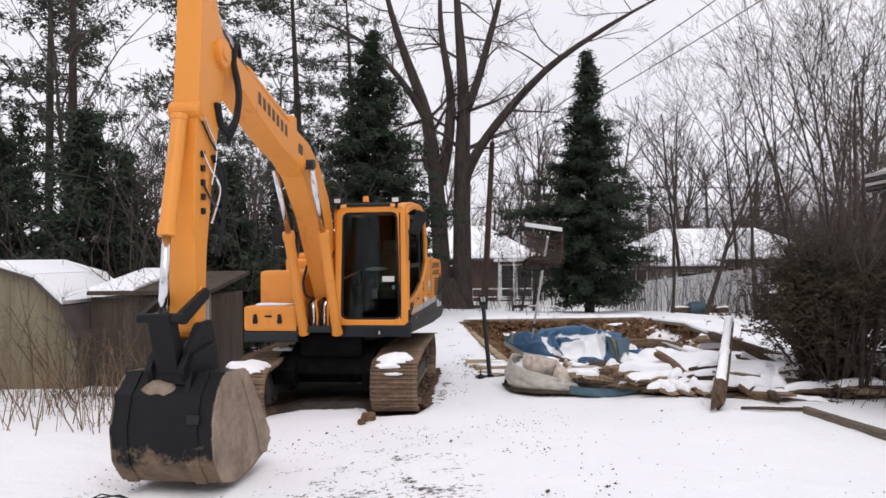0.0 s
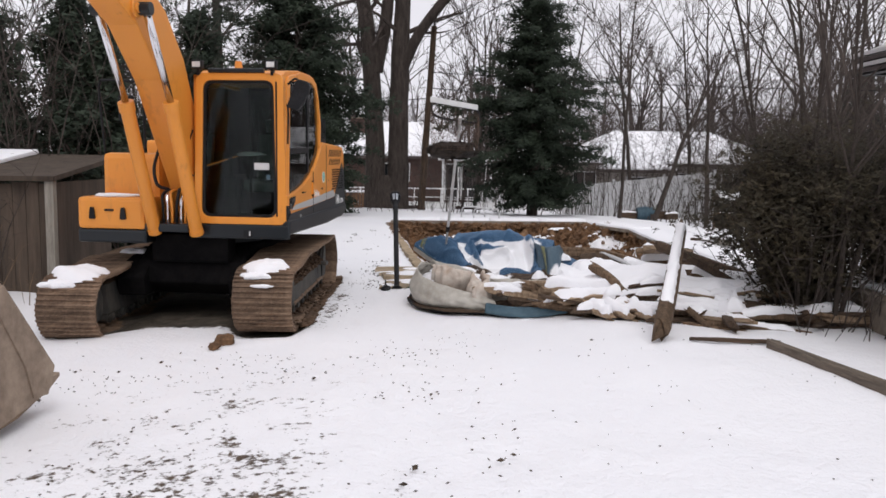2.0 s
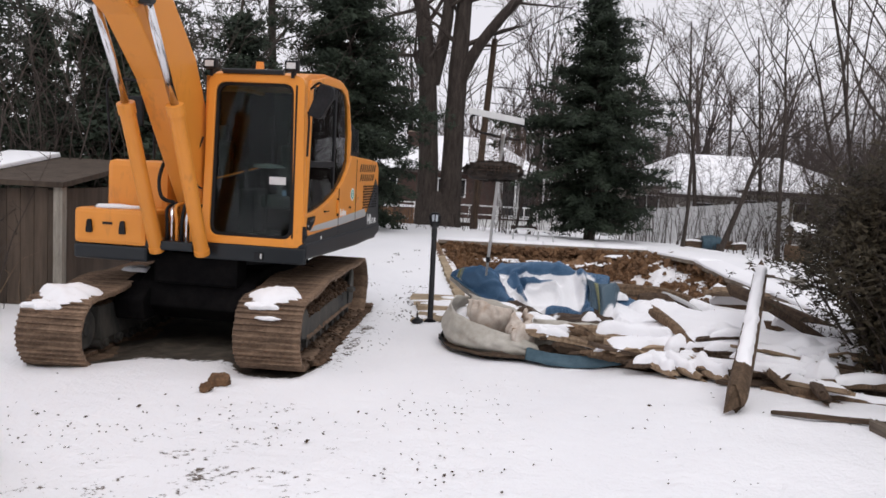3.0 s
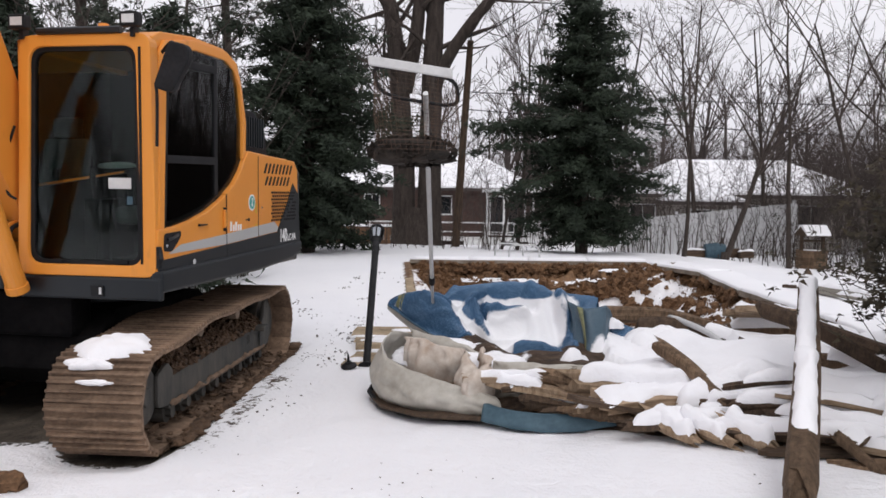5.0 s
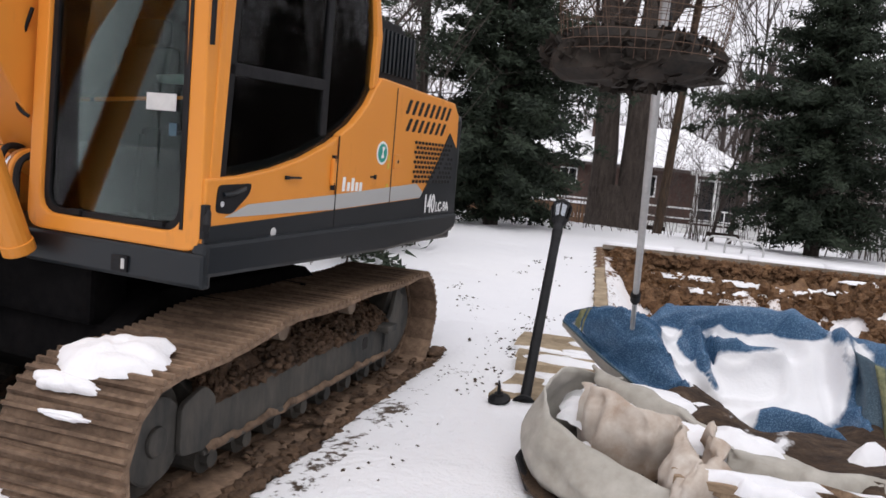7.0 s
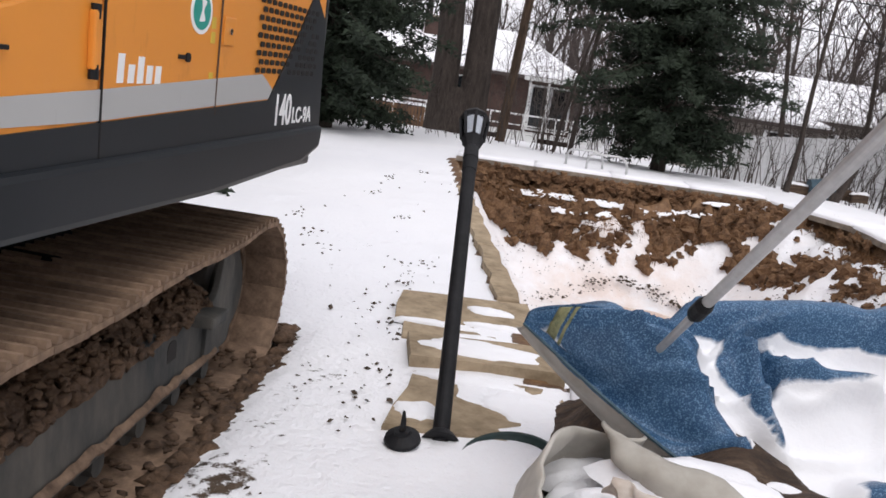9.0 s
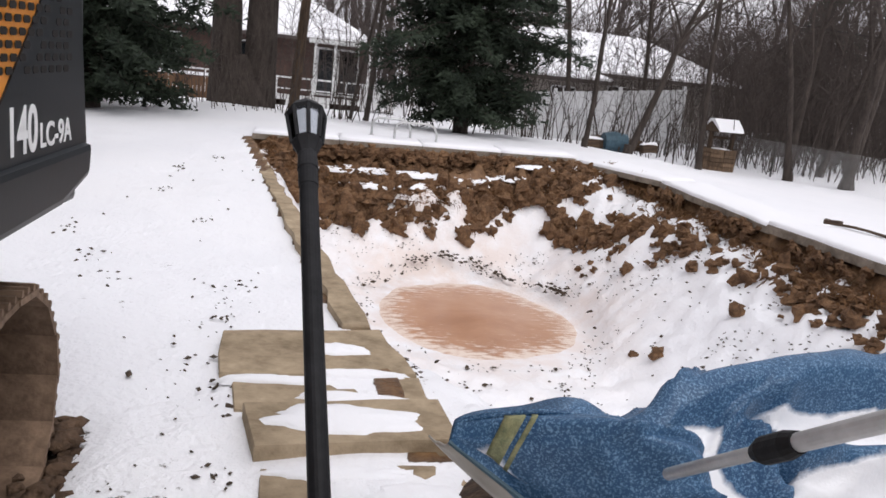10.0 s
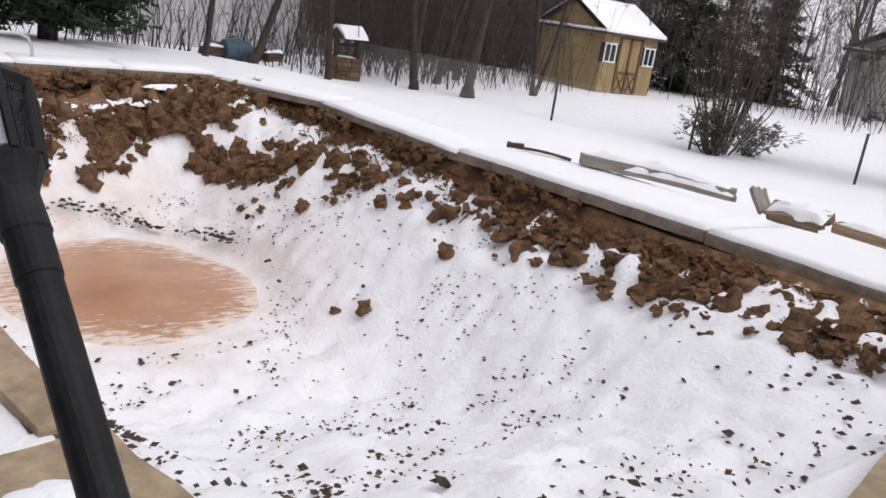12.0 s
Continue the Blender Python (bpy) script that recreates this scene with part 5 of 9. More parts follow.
    arm = part("arm", Geo().prism(arm_f + arm_b, AX - 0.135, AX + 0.135), ORANGE, ex, "orange dipper arm hanging down", bevel=0.014)
    for p, r in (((-5.46, 1.42), 0.11), ((-5.12, 5.05), 0.11), ((-5.42, 3.56), 0.10), ((-5.44, 1.78), 0.07)):
        part("pin_boss", Geo().tube([(AX - 0.16, *p), (AX + 0.16, *p)], r, 18).tube([(AX - 0.175, *p), (AX + 0.175, *p)], r * 0.5, 12), ORANGE, arm, bevel=0.008)
    for k, (dy, s) in enumerate(((0.02, 0.0), (0.05, 0.03), (0.08, -0.03))):
        part("hose", hose([(AX + 0.15, -4.75 + dy, 4.25 - s), (AX + 0.19, -4.66 + dy, 3.9), (AX + 0.19, -4.78 + dy, 3.55), (AX + 0.16, -5.0 + dy, 3.45 + s), (AX + 0.15, -5.12 + dy, 3.7)], 0.026, 8), BLACK, arm, "black rubber hose")
    for k, (dx, dz) in enumerate(((0.02, 0.0), (0.06, -0.04), (0.10, 0.03))):
        part("hose", hose([(AX + dx, -4.35, 4.32 + dz), (AX + dx + 0.08, -4.62, 4.40 + dz), (AX + 0.20, -4.74, 4.15), (AX + 0.21 + dx * 0.2, -4.70, 3.70 + dz), (AX + 0.17, -4.86, 3.36 + dz)], 0.024), BLACK, arm, "black rubber hose")
    for k, (y0, low) in enumerate(((-5.06, 2.35), (-5.10, 2.15))):
        part("hose", hose([(AX + 0.15, y0 - 0.10, 3.15), (AX + 0.19, y0 + 0.05, 3.0 - 0.1 * k), (AX + 0.19, y0 + 0.06, 2.6), (AX + 0.18, y0 - 0.03, low), (AX + 0.15, y0 - 0.12, low + 0.2)], 0.018), BLACK, arm, "black rubber hose")
    for k, z in enumerate((3.3, 3.22, 2.92, 2.62)):
        part("hose_pipe", hose([(AX + 0.15, -5.42, z + 0.25), (AX + 0.16, -5.28, z + 0.1), (AX + 0.17, -5.14 + 0.04 * k, z - 0.1), (AX + 0.16, -5.24, z - 0.45)], 0.012, 6), DARK if k % 2 else CHROME, arm)
    for k in range(5):
        part("bracket", Geo().box(AX + 0.135, AX + 0.16, -5.43, -5.37, 2.55 + k * 0.14, 2.61 + k * 0.14), BLACK, arm)
    make_cylinder(ex, (AX, -5.58, 3.50), (AX, -5.86, 2.34), (AX, -5.96, 1.56), 0.075, 0.042, "bucket_cylinder")
    make_cylinder(ex, (BX, -2.60, 3.90), (BX, -3.95, 4.27), (BX, -5.06, 4.86), 0.065, 0.040, "arm_cylinder")
    part("cylinder_mount", Geo().prism([(-2.50, 3.72), (-2.75, 3.78), (-2.68, 3.98), (-2.52, 3.97)], BX - 0.11, BX + 0.11), ORANGE, boom, bevel=0.01)
    for x in (BX - 0.26, BX + 0.25):
        make_cylinder(ex, (x, -1.22, 0.98), (x, -1.86, 2.46), (x, -2.40, 3.36), 0.075, 0.04, "boom_cylinder")
    # hoses at the boom foot
    rnd = random.Random(4)
    for k in range(7):
        x = -0.26 + k * 0.055
        part("hose", hose([(x, -1.15, 1.08), (x + 0.01, -1.17, 1.28), (x + rnd.uniform(-0.03, 0.03), -1.12, 1.42 + rnd.uniform(0, 0.08)), (x + 0.02, -0.98, 1.48), (x, -0.86, 1.40)], 0.018, 8), (BLACK, CHROME, ORANGE)[k % 3], ex)
    part("hose", hose([(-0.33, -1.05, 2.0), (-0.36, -1.15, 1.75), (-0.30, -1.2, 1.55), (-0.20, -1.12, 1.5)], 0.02, 8), BLACK, ex)
    part("antenna_wire", hose([(0.12, -1.14, 2.2), (0.05, -1.16, 1.95), (0.06, -1.16, 1.72), (0.12, -1.14, 1.66)], 0.010, 6), BLACK, ex)
    # linkage and bucket
    link = part("bucket_link", Geo().prism(rounded([(-6.04, 1.60), (-5.94, 1.64), (-5.42, 1.84), (-5.38, 1.74), (-5.90, 1.50)], 0.04), AX - 0.20, AX - 0.15).prism(rounded([(-6.04, 1.60), (-5.94, 1.64), (-5.42, 1.84), (-5.38, 1.74), (-5.90, 1.50)], 0.04), AX + 0.15, AX + 0.20), BUCKET, ex, "black bucket linkage", bevel=0.008)
    part("push_link", Geo().prism(rounded([(-6.06, 1.62), (-5.90, 1.62), (-5.70, 1.06), (-5.86, 1.02)], 0.05), AX - 0.11, AX + 0.11), BUCKET, link, bevel=0.012)
    part("link_pin", Geo().tube([(AX - 0.22, -5.98, 1.57), (AX + 0.22, -5.98, 1.57)], 0.05, 14), BUCKET, link, bevel=0.006)
    coup = Geo()
    for x in (AX - 0.19, AX + 0.13):
        coup.prism(rounded([(-5.95, 1.10), (-5.60, 1.50), (-5.32, 1.52), (-5.22, 1.30), (-5.40, 0.98), (-5.80, 0.90)], 0.06), x, x + 0.06)
    coup.box(AX - 0.18, AX + 0.18, -5.86, -5.36, 0.95, 1.10)
    part("quick_coupler", coup, BUCKET, ex, "black quick coupler", bevel=0.012)
    W0, W1 = BX - 0.50, BX + 0.50
    outer = [(-5.28, 1.02), (-5.72, 1.05), (-5.93, 0.86), (-6.02, 0.55), (-5.98, 0.25), (-5.80, 0.04), (-5.50, -0.03), (-5.10, 0.0), (-4.72, 0.10)]
    inner2 = [(-5.30, 0.98), (-5.70, 1.01), (-5.89, 0.84), (-5.98, 0.55), (-5.94, 0.27), (-5.78, 0.08), (-5.50, 0.01), (-5.10, 0.04), (-4.72, 0.135)]
    bucket = part("bucket", Geo().prism(outer + inner2[::-1], W0, W1), BUCKET, ex, "black muddy digging bucket resting on the snow", bevel=0.006)
    cheek = rounded([(-5.24, 1.03), (-5.72, 1.05), (-5.93, 0.86), (-6.02, 0.55), (-5.98, 0.25), (-5.80, 0.04), (-5.50, -0.03), (-4.78, 0.08), (-4.66, 0.26)], 0.05, 3)
    for x in (W0 - 0.004, W1 - 0.024):
        part("side_cheek", Geo().prism(cheek, x, x + 0.03), MUDSTEEL, bucket, "mud-caked steel side cheek", bevel=0.006)
    for x in (W0 - 0.012, W1 - 0.01):
        part("side_cutter", Geo().prism([(-5.36, 0.92), (-5.22, 1.0), (-4.64, 0.28), (-4.74, 0.08), (-4.92, 0.10), (-5.0, 0.35)], x, x + 0.03), MUDSTEEL, bucket, bevel=0.006)
    for k in range(5):
        x = W0 + 0.06 + k * (W1 - W0 - 0.12) / 4
        part("tooth", Geo().add([(x - 0.05, -4.74, 0.07), (x + 0.05, -4.74, 0.07), (x + 0.05, -4.74, 0.17), (x - 0.05, -4.74, 0.17), (x - 0.03, -4.5, 0.16), (x + 0.03, -4.5, 0.16), (x + 0.03, -4.5, 0.19), (x - 0.03, -4.5, 0.19)], [(0, 1, 2, 3), (7, 6, 5, 4), (0, 4, 5, 1), (1, 5, 6, 2), (2, 6, 7, 3), (3, 7, 4, 0)]), MUDSTEEL, bucket, bevel=0.006)
    for x in (AX - 0.24, AX + 0.18):
        part("lug_plate", Geo().prism(rounded([(-5.92, 0.85), (-5.78, 1.22), (-5.30, 1.30), (-5.24, 1.02), (-5.6, 1.0)], 0.05), x, x + 0.05), BUCKET, bucket, bevel=0.008)
    for x in (W0 + 0.02, W1 - 0.3):
        part("wear_strap", Geo().prism([(-5.735, 1.06), (-5.945, 0.865), (-6.035, 0.55), (-5.995, 0.245), (-5.81, 0.025), (-5.79, 0.05), (-5.97, 0.26), (-6.01, 0.55), (-5.92, 0.85), (-5.72, 1.04)], x + 0.04, x + 0.16), BUCKET, bucket)
    part("caked_mud", Geo().blob((BX - 0.08, -5.86, 0.88), (0.16, 0.09, 0.11), 9, 7, 12, 0.3), MUDSTEEL, bucket, "dried clay", smooth=True)
    part("pale_label", Geo().prism([(-6.015, 0.70), (-6.028, 0.62), (-6.024, 0.62), (-6.011, 0.70)], BX + 0.26, BX + 0.38), DARK, bucket)
    return ex


excavator = make_excavator()


def snow_cap(name, c, r, h, seed, label, tilt=0.0):
    """A melting patch of snow: ragged outline, soft top, flat underside."""
    g, rr, seg = Geo(), 7, 40
    g.v.append((0, 0, h))
    for k in range(1, rr + 1):
        t = k / rr
        for i in range(seg):
            a = 2 * math.pi * i / seg
            ca, sa = math.cos(a), math.sin(a)
            w = 1 + 0.35 * noise.noise(Vector((ca * 1.2, sa * 1.2, seed * 3.7))) + 0.22 * noise.noise(Vector((ca * 4, sa * 4, seed * 1.3)))
            z = h * (1 - t ** 3) * (1 + 0.5 * noise.noise(Vector((ca * t * 3, sa * t * 3, seed * 2.1)))) - 0.02 * (k == rr)
            g.v.append((r[0] * w * t * ca, r[1] * w * t * sa, z))
    for i in range(seg):
        j = (i + 1) % seg
        g.f.append((0, 1 + i, 1 + j))
        for k in range(rr - 1):
            g.f.append((1 + k * seg + i, 1 + (k + 1) * seg + i, 1 + (k + 1) * seg + j, 1 + k * seg + j))
    return solid(name, g, SNOW, label, "snow", kind="stuff", smooth=True, m=pose(*c, tilt, 0, 0))


for _k, (_x, _y, _z, _rx, _ry) in enumerate(LEDGES):
    snow_cap("snow_patch", (_x, _y, _z), (_rx, _ry), 0.035, 300 + _k, "ledge of snow lying on the cut clay bank", 12)
snow_cap("snow_patch", (-0.90, 10.15, 0.660), (0.25, 0.19), 0.065, 1, "melting snow patch on the muddy crawler track", 12)
snow_cap("snow_patch", (-0.98, 9.95, 0.585), (0.17, 0.05), 0.03, 2, "thin snow on the front of the crawler track", 36)
snow_cap("snow_patch", (-0.90, 9.845, 0.485), (0.15, 0.018), 0.012, 6, "thin line of snow between the track shoes", 62)
snow_cap("snow_patch", (-3.03, 10.12, 0.552), (0.31, 0.25), 0.075, 3, "melting snow patch on the far crawler track", 12)
snow_cap("snow_patch", (-3.15, 9.85, 0.47), (0.2, 0.06), 0.03, 4, "thin snow on the far crawler track", 40)
snow_cap("snow_patch", (-2.72, 11.1, 0.70), (0.2, 0.12), 0.03, 7, "snow at the foot of the tool box step")
snow_cap("snow_patch", (-1.42, 11.06, 0.205), (0.20, 0.07), 0.04, 5, "snow lying on a ledge of the undercarriage frame")


# ---- the lamp post, net, rails and the debris heap ----
for _k, (_x, _y, _rx, _ry, _z) in enumerate([(0.55, 14.75, 0.16, 0.10, 0.032), (0.25, 14.32, 0.28, 0.05, 0.024), (0.6, 14.12, 0.3, 0.08, 0.024), (0.62, 14.42, 0.25, 0.05, 0.03), (0.55, 13.78, 0.36, 0.15, 0.087), (0.75, 13.2, 0.22, 0.18, 0.03), (0.5, 13.42, 0.3, 0.07, 0.028), (0.3, 12.95, 0.12, 0.1, 0.03)]):
    snow_cap("snow_patch", (_x, _y, _z), (_rx, _ry), 0.02, 40 + _k, "thin patch of snow on wet concrete")


def make_lamp():
    base, top = Vector((0.42, 12.76, 0.03)), Vector((0.285, 14.24, 1.31))
    d = (top - base).normalized()
    length = (top - base).length
    m = Matrix.Translation(base) @ d.to_track_quat("Z", "Y").to_matrix().to_4x4()
    lamp = thing("lamp_post", "black garden lamp post leaning far over beside the pit", "lamp post", m)
    L = length
    part("post", Geo().tube([(0, 0, -0.05), (0, 0, L - 0.36)], 0.038, 20), BLACK, lamp, "scuffed black tubular post", smooth=False)
    part("sleeve", Geo().tube([(0, 0, L - 0.42), (0, 0, L - 0.33), (0, 0, L - 0.325)], [0.041, 0.041, 0.046], 20).tube([(0, 0, L - 0.33), (0, 0, L - 0.24)], [0.044, 0.04], 20), BLACK, lamp, bevel=0.004)
    part("flange", Geo().tube([(0, 0, -0.04), (0, 0, 0.0)], [0.085, 0.05], 20), BLACK, lamp, bevel=0.006)
    part("cup", Geo().tube([(0, 0, L - 0.26), (0, 0, L - 0.22), (0, 0, L - 0.18), (0, 0, L - 0.17)], [0.035, 0.05, 0.068, 0.066], 8), BLACK, lamp, bevel=0.004)
    part("cap", Geo().tube([(0, 0, L - 0.035), (0, 0, L - 0.015), (0, 0, L + 0.03), (0, 0, L + 0.055)], [0.078, 0.092, 0.06, 0.015], 8), BLACK, lamp, bevel=0.004)
    for k in range(8):
        a = 2 * math.pi * k / 8
        part("lantern_bar", Geo().tube([(0.064 * math.cos(a), 0.064 * math.sin(a), L - 0.18), (0.083 * math.cos(a), 0.083 * math.sin(a), L - 0.02)], 0.009, 6), BLACK, lamp)
        b = 2 * math.pi * (k + 1) / 8
        p = [(r * math.cos(c), r * math.sin(c), z) for r, z in ((0.060, L - 0.175), (0.079, L - 0.025)) for c in (a, b)]
        part("pane", Geo().add(p, [(0, 1, 3, 2)]), LAMPGLASS, lamp, "clear bevelled pane", thick=0.003)
    # white core added behind the panes, in place of the sky they would reflect
    part("pane_sheen_core", Geo().tube([(0, 0, L - 0.16), (0, 0, L - 0.04)], [0.052, 0.068], 12), WHITEP, lamp)
    part("clamp", Geo().box(-0.03, 0.03, -0.06, -0.03, L - 0.20, L - 0.14), BLACK, lamp, bevel=0.004)
    # the loose foot cover beside it
    ft = thing("post_foot", "broken black foot cover with a bolt, lying by the lamp post", "post base", pose(0.27, 12.62, 0.03, 10, -12, 30) @ Matrix.Scale(0.72, 4))
    part("cover", Geo().tube([(0, 0, 0), (0, 0, 0.02), (0, 0, 0.05), (0, 0, 0.07)], [0.11, 0.105, 0.05, 0.045], 16), BLACK, ft)
    part("bolt", Geo().tube([(0, 0, 0.06), (0.01, 0, 0.14), (0.012, 0, 0.20)], [0.022, 0.016, 0.008], 8), BLACK, ft)


make_lamp()


def make_net():
    """Leaf net on a telescopic pole, stuck in the heap and leaning towards the path."""
    net = thing("pool_leaf_net", "leaf net full of wet leaves on an aluminium pole, leaning", "pool net")
    g0, g1 = Vector((1.10, 12.62, 0.40)), Vector((1.27, 9.86, 2.36))
    d = (g1 - g0).normalized()
    foot = g0 + d * 0.60
    part("pole", Geo().tube([foot, g0 + d * 1.0], 0.014, 14).tube([g0 + d * 0.95, g1], 0.0175, 14), ALU, net, "dull aluminium pole")
    grip = g0 + d * 1.02
    part("grip", Geo().tube([grip - d * 0.08, grip - d * 0.05, grip + d * 0.02, grip + d * 0.05], [0.017, 0.027, 0.027, 0.021], 14), BLACK, net, "black twist grip")
    part("front_bar", Geo().add([(x, y, zc + dz) for x, zc in ((0.95, 2.50), (1.45, 2.42)) for y in (9.62, 9.66) for dz in (0.0, 0.055)], [(0, 1, 3, 2), (4, 6, 7, 5), (0, 4, 5, 1), (2, 3, 7, 6), (0, 2, 6, 4), (1, 5, 7, 3)]), GREYBAR, net, "pale plastic scoop edge", bevel=0.008)
    c = Vector((1.215, 9.80, 2.40))
    pts = []
    for k in range(33):
        a = 2 * math.pi * k / 32
        sq = lambda v: math.copysign(abs(v) ** 0.55, v)
        x, y = 0.255 * sq(math.cos(a)), 0.19 * sq(math.sin(a))
        pts.append((c.x + x, c.y + y + 0.05, c.z - 0.165 * x - 0.38 * y))
    part("hoop", Geo().tube(pts, 0.0125, 10), BLACK, net, "black plastic hoop")
    part("socket", Geo().tube([c + Vector((0.03, 0.2, -0.12)), c + Vector((0.05, 0.42, -0.28))], 0.022, 10), BLACK, net)
    # bag: fine threads hanging from the hoop to the leaf load
    rnd, g = random.Random(3), Geo()
    n = 44
    for k in range(n):
        a = 2 * math.pi * k / n
        p = Vector(pts[int(k * 32 / n)])
        q = Vector((c.x + 0.235 * math.cos(a), c.y + 0.06 + 0.17 * math.sin(a), 1.98))
        g.tube([p, (p + q) / 2 + Vector((0.02 * math.cos(a), 0.02 * math.sin(a), 0)), q], 0.0011, 3, False)
    for j in range(18):
        t = j / 18
        ring = []
        for k in range(25):
            a = 2 * math.pi * k / 24
            sq = lambda v: math.copysign(abs(v) ** (0.55 + 0.4 * t), v)
            x, y = 0.255 * sq(math.cos(a)), 0.185 * sq(math.sin(a))
            ring.append((c.x + x, c.y + 0.05 + y, (c.z - 0.165 * x - 0.38 * y) * (1 - t) + 1.98 * t))
        g.tube(ring, 0.0011, 3, False)
    part("mesh_bag", g, GREYBAR, net, "grey mesh bag").data.materials[0] = BLACKLET
    g = Geo()
    g.blob((c.x - 0.02, c.y + 0.06, 2.0), (0.27, 0.17, 0.085), 5, 9, 18, 0.22)
    for k in range(520):
        a, b = rnd.uniform(0, 6.28), rnd.uniform(-1.3, 1.3)
        p = Vector((c.x - 0.02 + 0.275 * math.cos(a) * math.cos(b), c.y + 0.06 + 0.175 * math.sin(a) * math.cos(b), 2.0 + 0.09 * math.sin(b)))
        u = Vector((rnd.gauss(0, 1), rnd.gauss(0, 1), rnd.gauss(0, 1))).normalized() * rnd.uniform(0.012, 0.035)
        v = u.orthogonal().normalized() * u.length * 0.6
        g.add([p - u, p + v, p + u, p - v + u.cross(v) * 8], [(0, 1, 2), (0, 2, 3)])
    part("leaf_load", g, varied("black_wet_leaves", (0.006, 0.005, 0.004), (0.035, 0.026, 0.020), 9, 0.8, 0), net, "sagging load of black wet leaves")


make_net()


def make_rails():
    for k, (x0, x1, y) in enumerate(((1.87, 2.61, 24.86), (1.52, 2.22, 25.45))):
        z = lz(x0, y) + 0.04
        rl = thing("pool_ladder_rail", "pale bent steel pool ladder rail standing in snow", "pool rail", pose(x0, y, z), "pool ladder rails")
        w = x1 - x0
        part("tube", Geo().tube([(0, 0, -0.1), (0, 0, 0.20), (0.03, 0, 0.29), (0.10, 0, 0.335), (w - 0.16, 0.0, 0.34), (w - 0.05, 0, 0.29), (w, 0, 0.17), (w, 0, -0.1)], 0.022, 10), ALU, rl, smooth=True)
        for x in (0, w):
            part("collar", Geo().tube([(x, 0, -0.02), (x, 0, 0.03)], 0.05, 12), ALU, rl)


make_rails()

# -- heap --
HEAP_FRONT = [(0.6, 11.9), (0.96, 11.0), (1.55, 10.9), (2.1, 10.6), (2.95, 10.3), (3.5, 10.0), (4.2, 9.55), (5.4, 9.5), (6.4, 9.9)]


def heap_front(x):
    return float(np.interp(x, [p[0] for p in HEAP_FRONT], [p[1] for p in HEAP_FRONT]))


def heap_height(x, y):
    f = y - heap_front(x)
    e = min(x - 0.75, 6.6 - x)
    h = 0.36 * float(sm(-0.05, 0.75, f)) * float(sm(13.75, 12.9, y)) * float(sm(0, 0.5, e))
    return h * (1 + 0.5 * noise.noise(Vector((x * 1.6, y * 1.6, 3.3))))


def heap_material():
    m = Mat("rotten_debris_under_snow", 0.85).world_co()
    n = m.math("ADD", m.math("MULTIPLY", m.noise(1.9, 5), 0.6), m.math("MULTIPLY", m.noise(9, 5), 0.4))
    k = m.step(m.math("ADD", n, m.math("MULTIPLY", m.math("SUBTRACT", m.attr("snow"), 0.5), 0.7)), 0.47, 0.53)
    wood = m.ramp(m.noise(6, 6, 0.7, stretch=(1, 3, 3)), [(0.3, (0.018, 0.012, 0.009)), (0.55, (0.065, 0.042, 0.028)), (0.8, (0.17, 0.12, 0.08))])
    m.color(m.mix(k, wood, (0.83, 0.83, 0.85)))
    m.bump(m.math("ADD", m.noise(11, 6), m.math("MULTIPLY", k, 0.6)), 0.7, 0.05)
    return m.m


HEAPM = heap_material()


def make_heap():
    xs, ys = np.arange(0.5, 6.9, 0.06), np.arange(9.2, 13.8, 0.06)
    g, snow = Geo(), []
    for x in xs:
        for y in ys:
            h = heap_height(x, y)
            w = noise.noise(Vector((x * 5, y * 5, 1.5)))
            g.v.append((x, y, lz(x, y) + h + 0.09 * w * min(1, h * 5) - 0.05))
            snow.append(0.30 + 0.75 * h + (0.25 if x > 2.7 and y > 10.8 else 0) + 0.35 * max(0, y - 12.3) * (x > 2.9) - (0.3 if x < 2.7 and y > 11.0 else 0))
    n = len(ys)
    g.f = [(i * n + j, (i + 1) * n + j, (i + 1) * n + j + 1, i * n + j + 1) for i in range(len(xs) - 1) for j in range(n - 1)]
    ob = solid("debris_heap", g, HEAPM, "heap of rotten boards and rubbish under snow", "debris", kind="stuff", smooth=True)
    paint_attr(ob, "snow", snow)


make_heap()


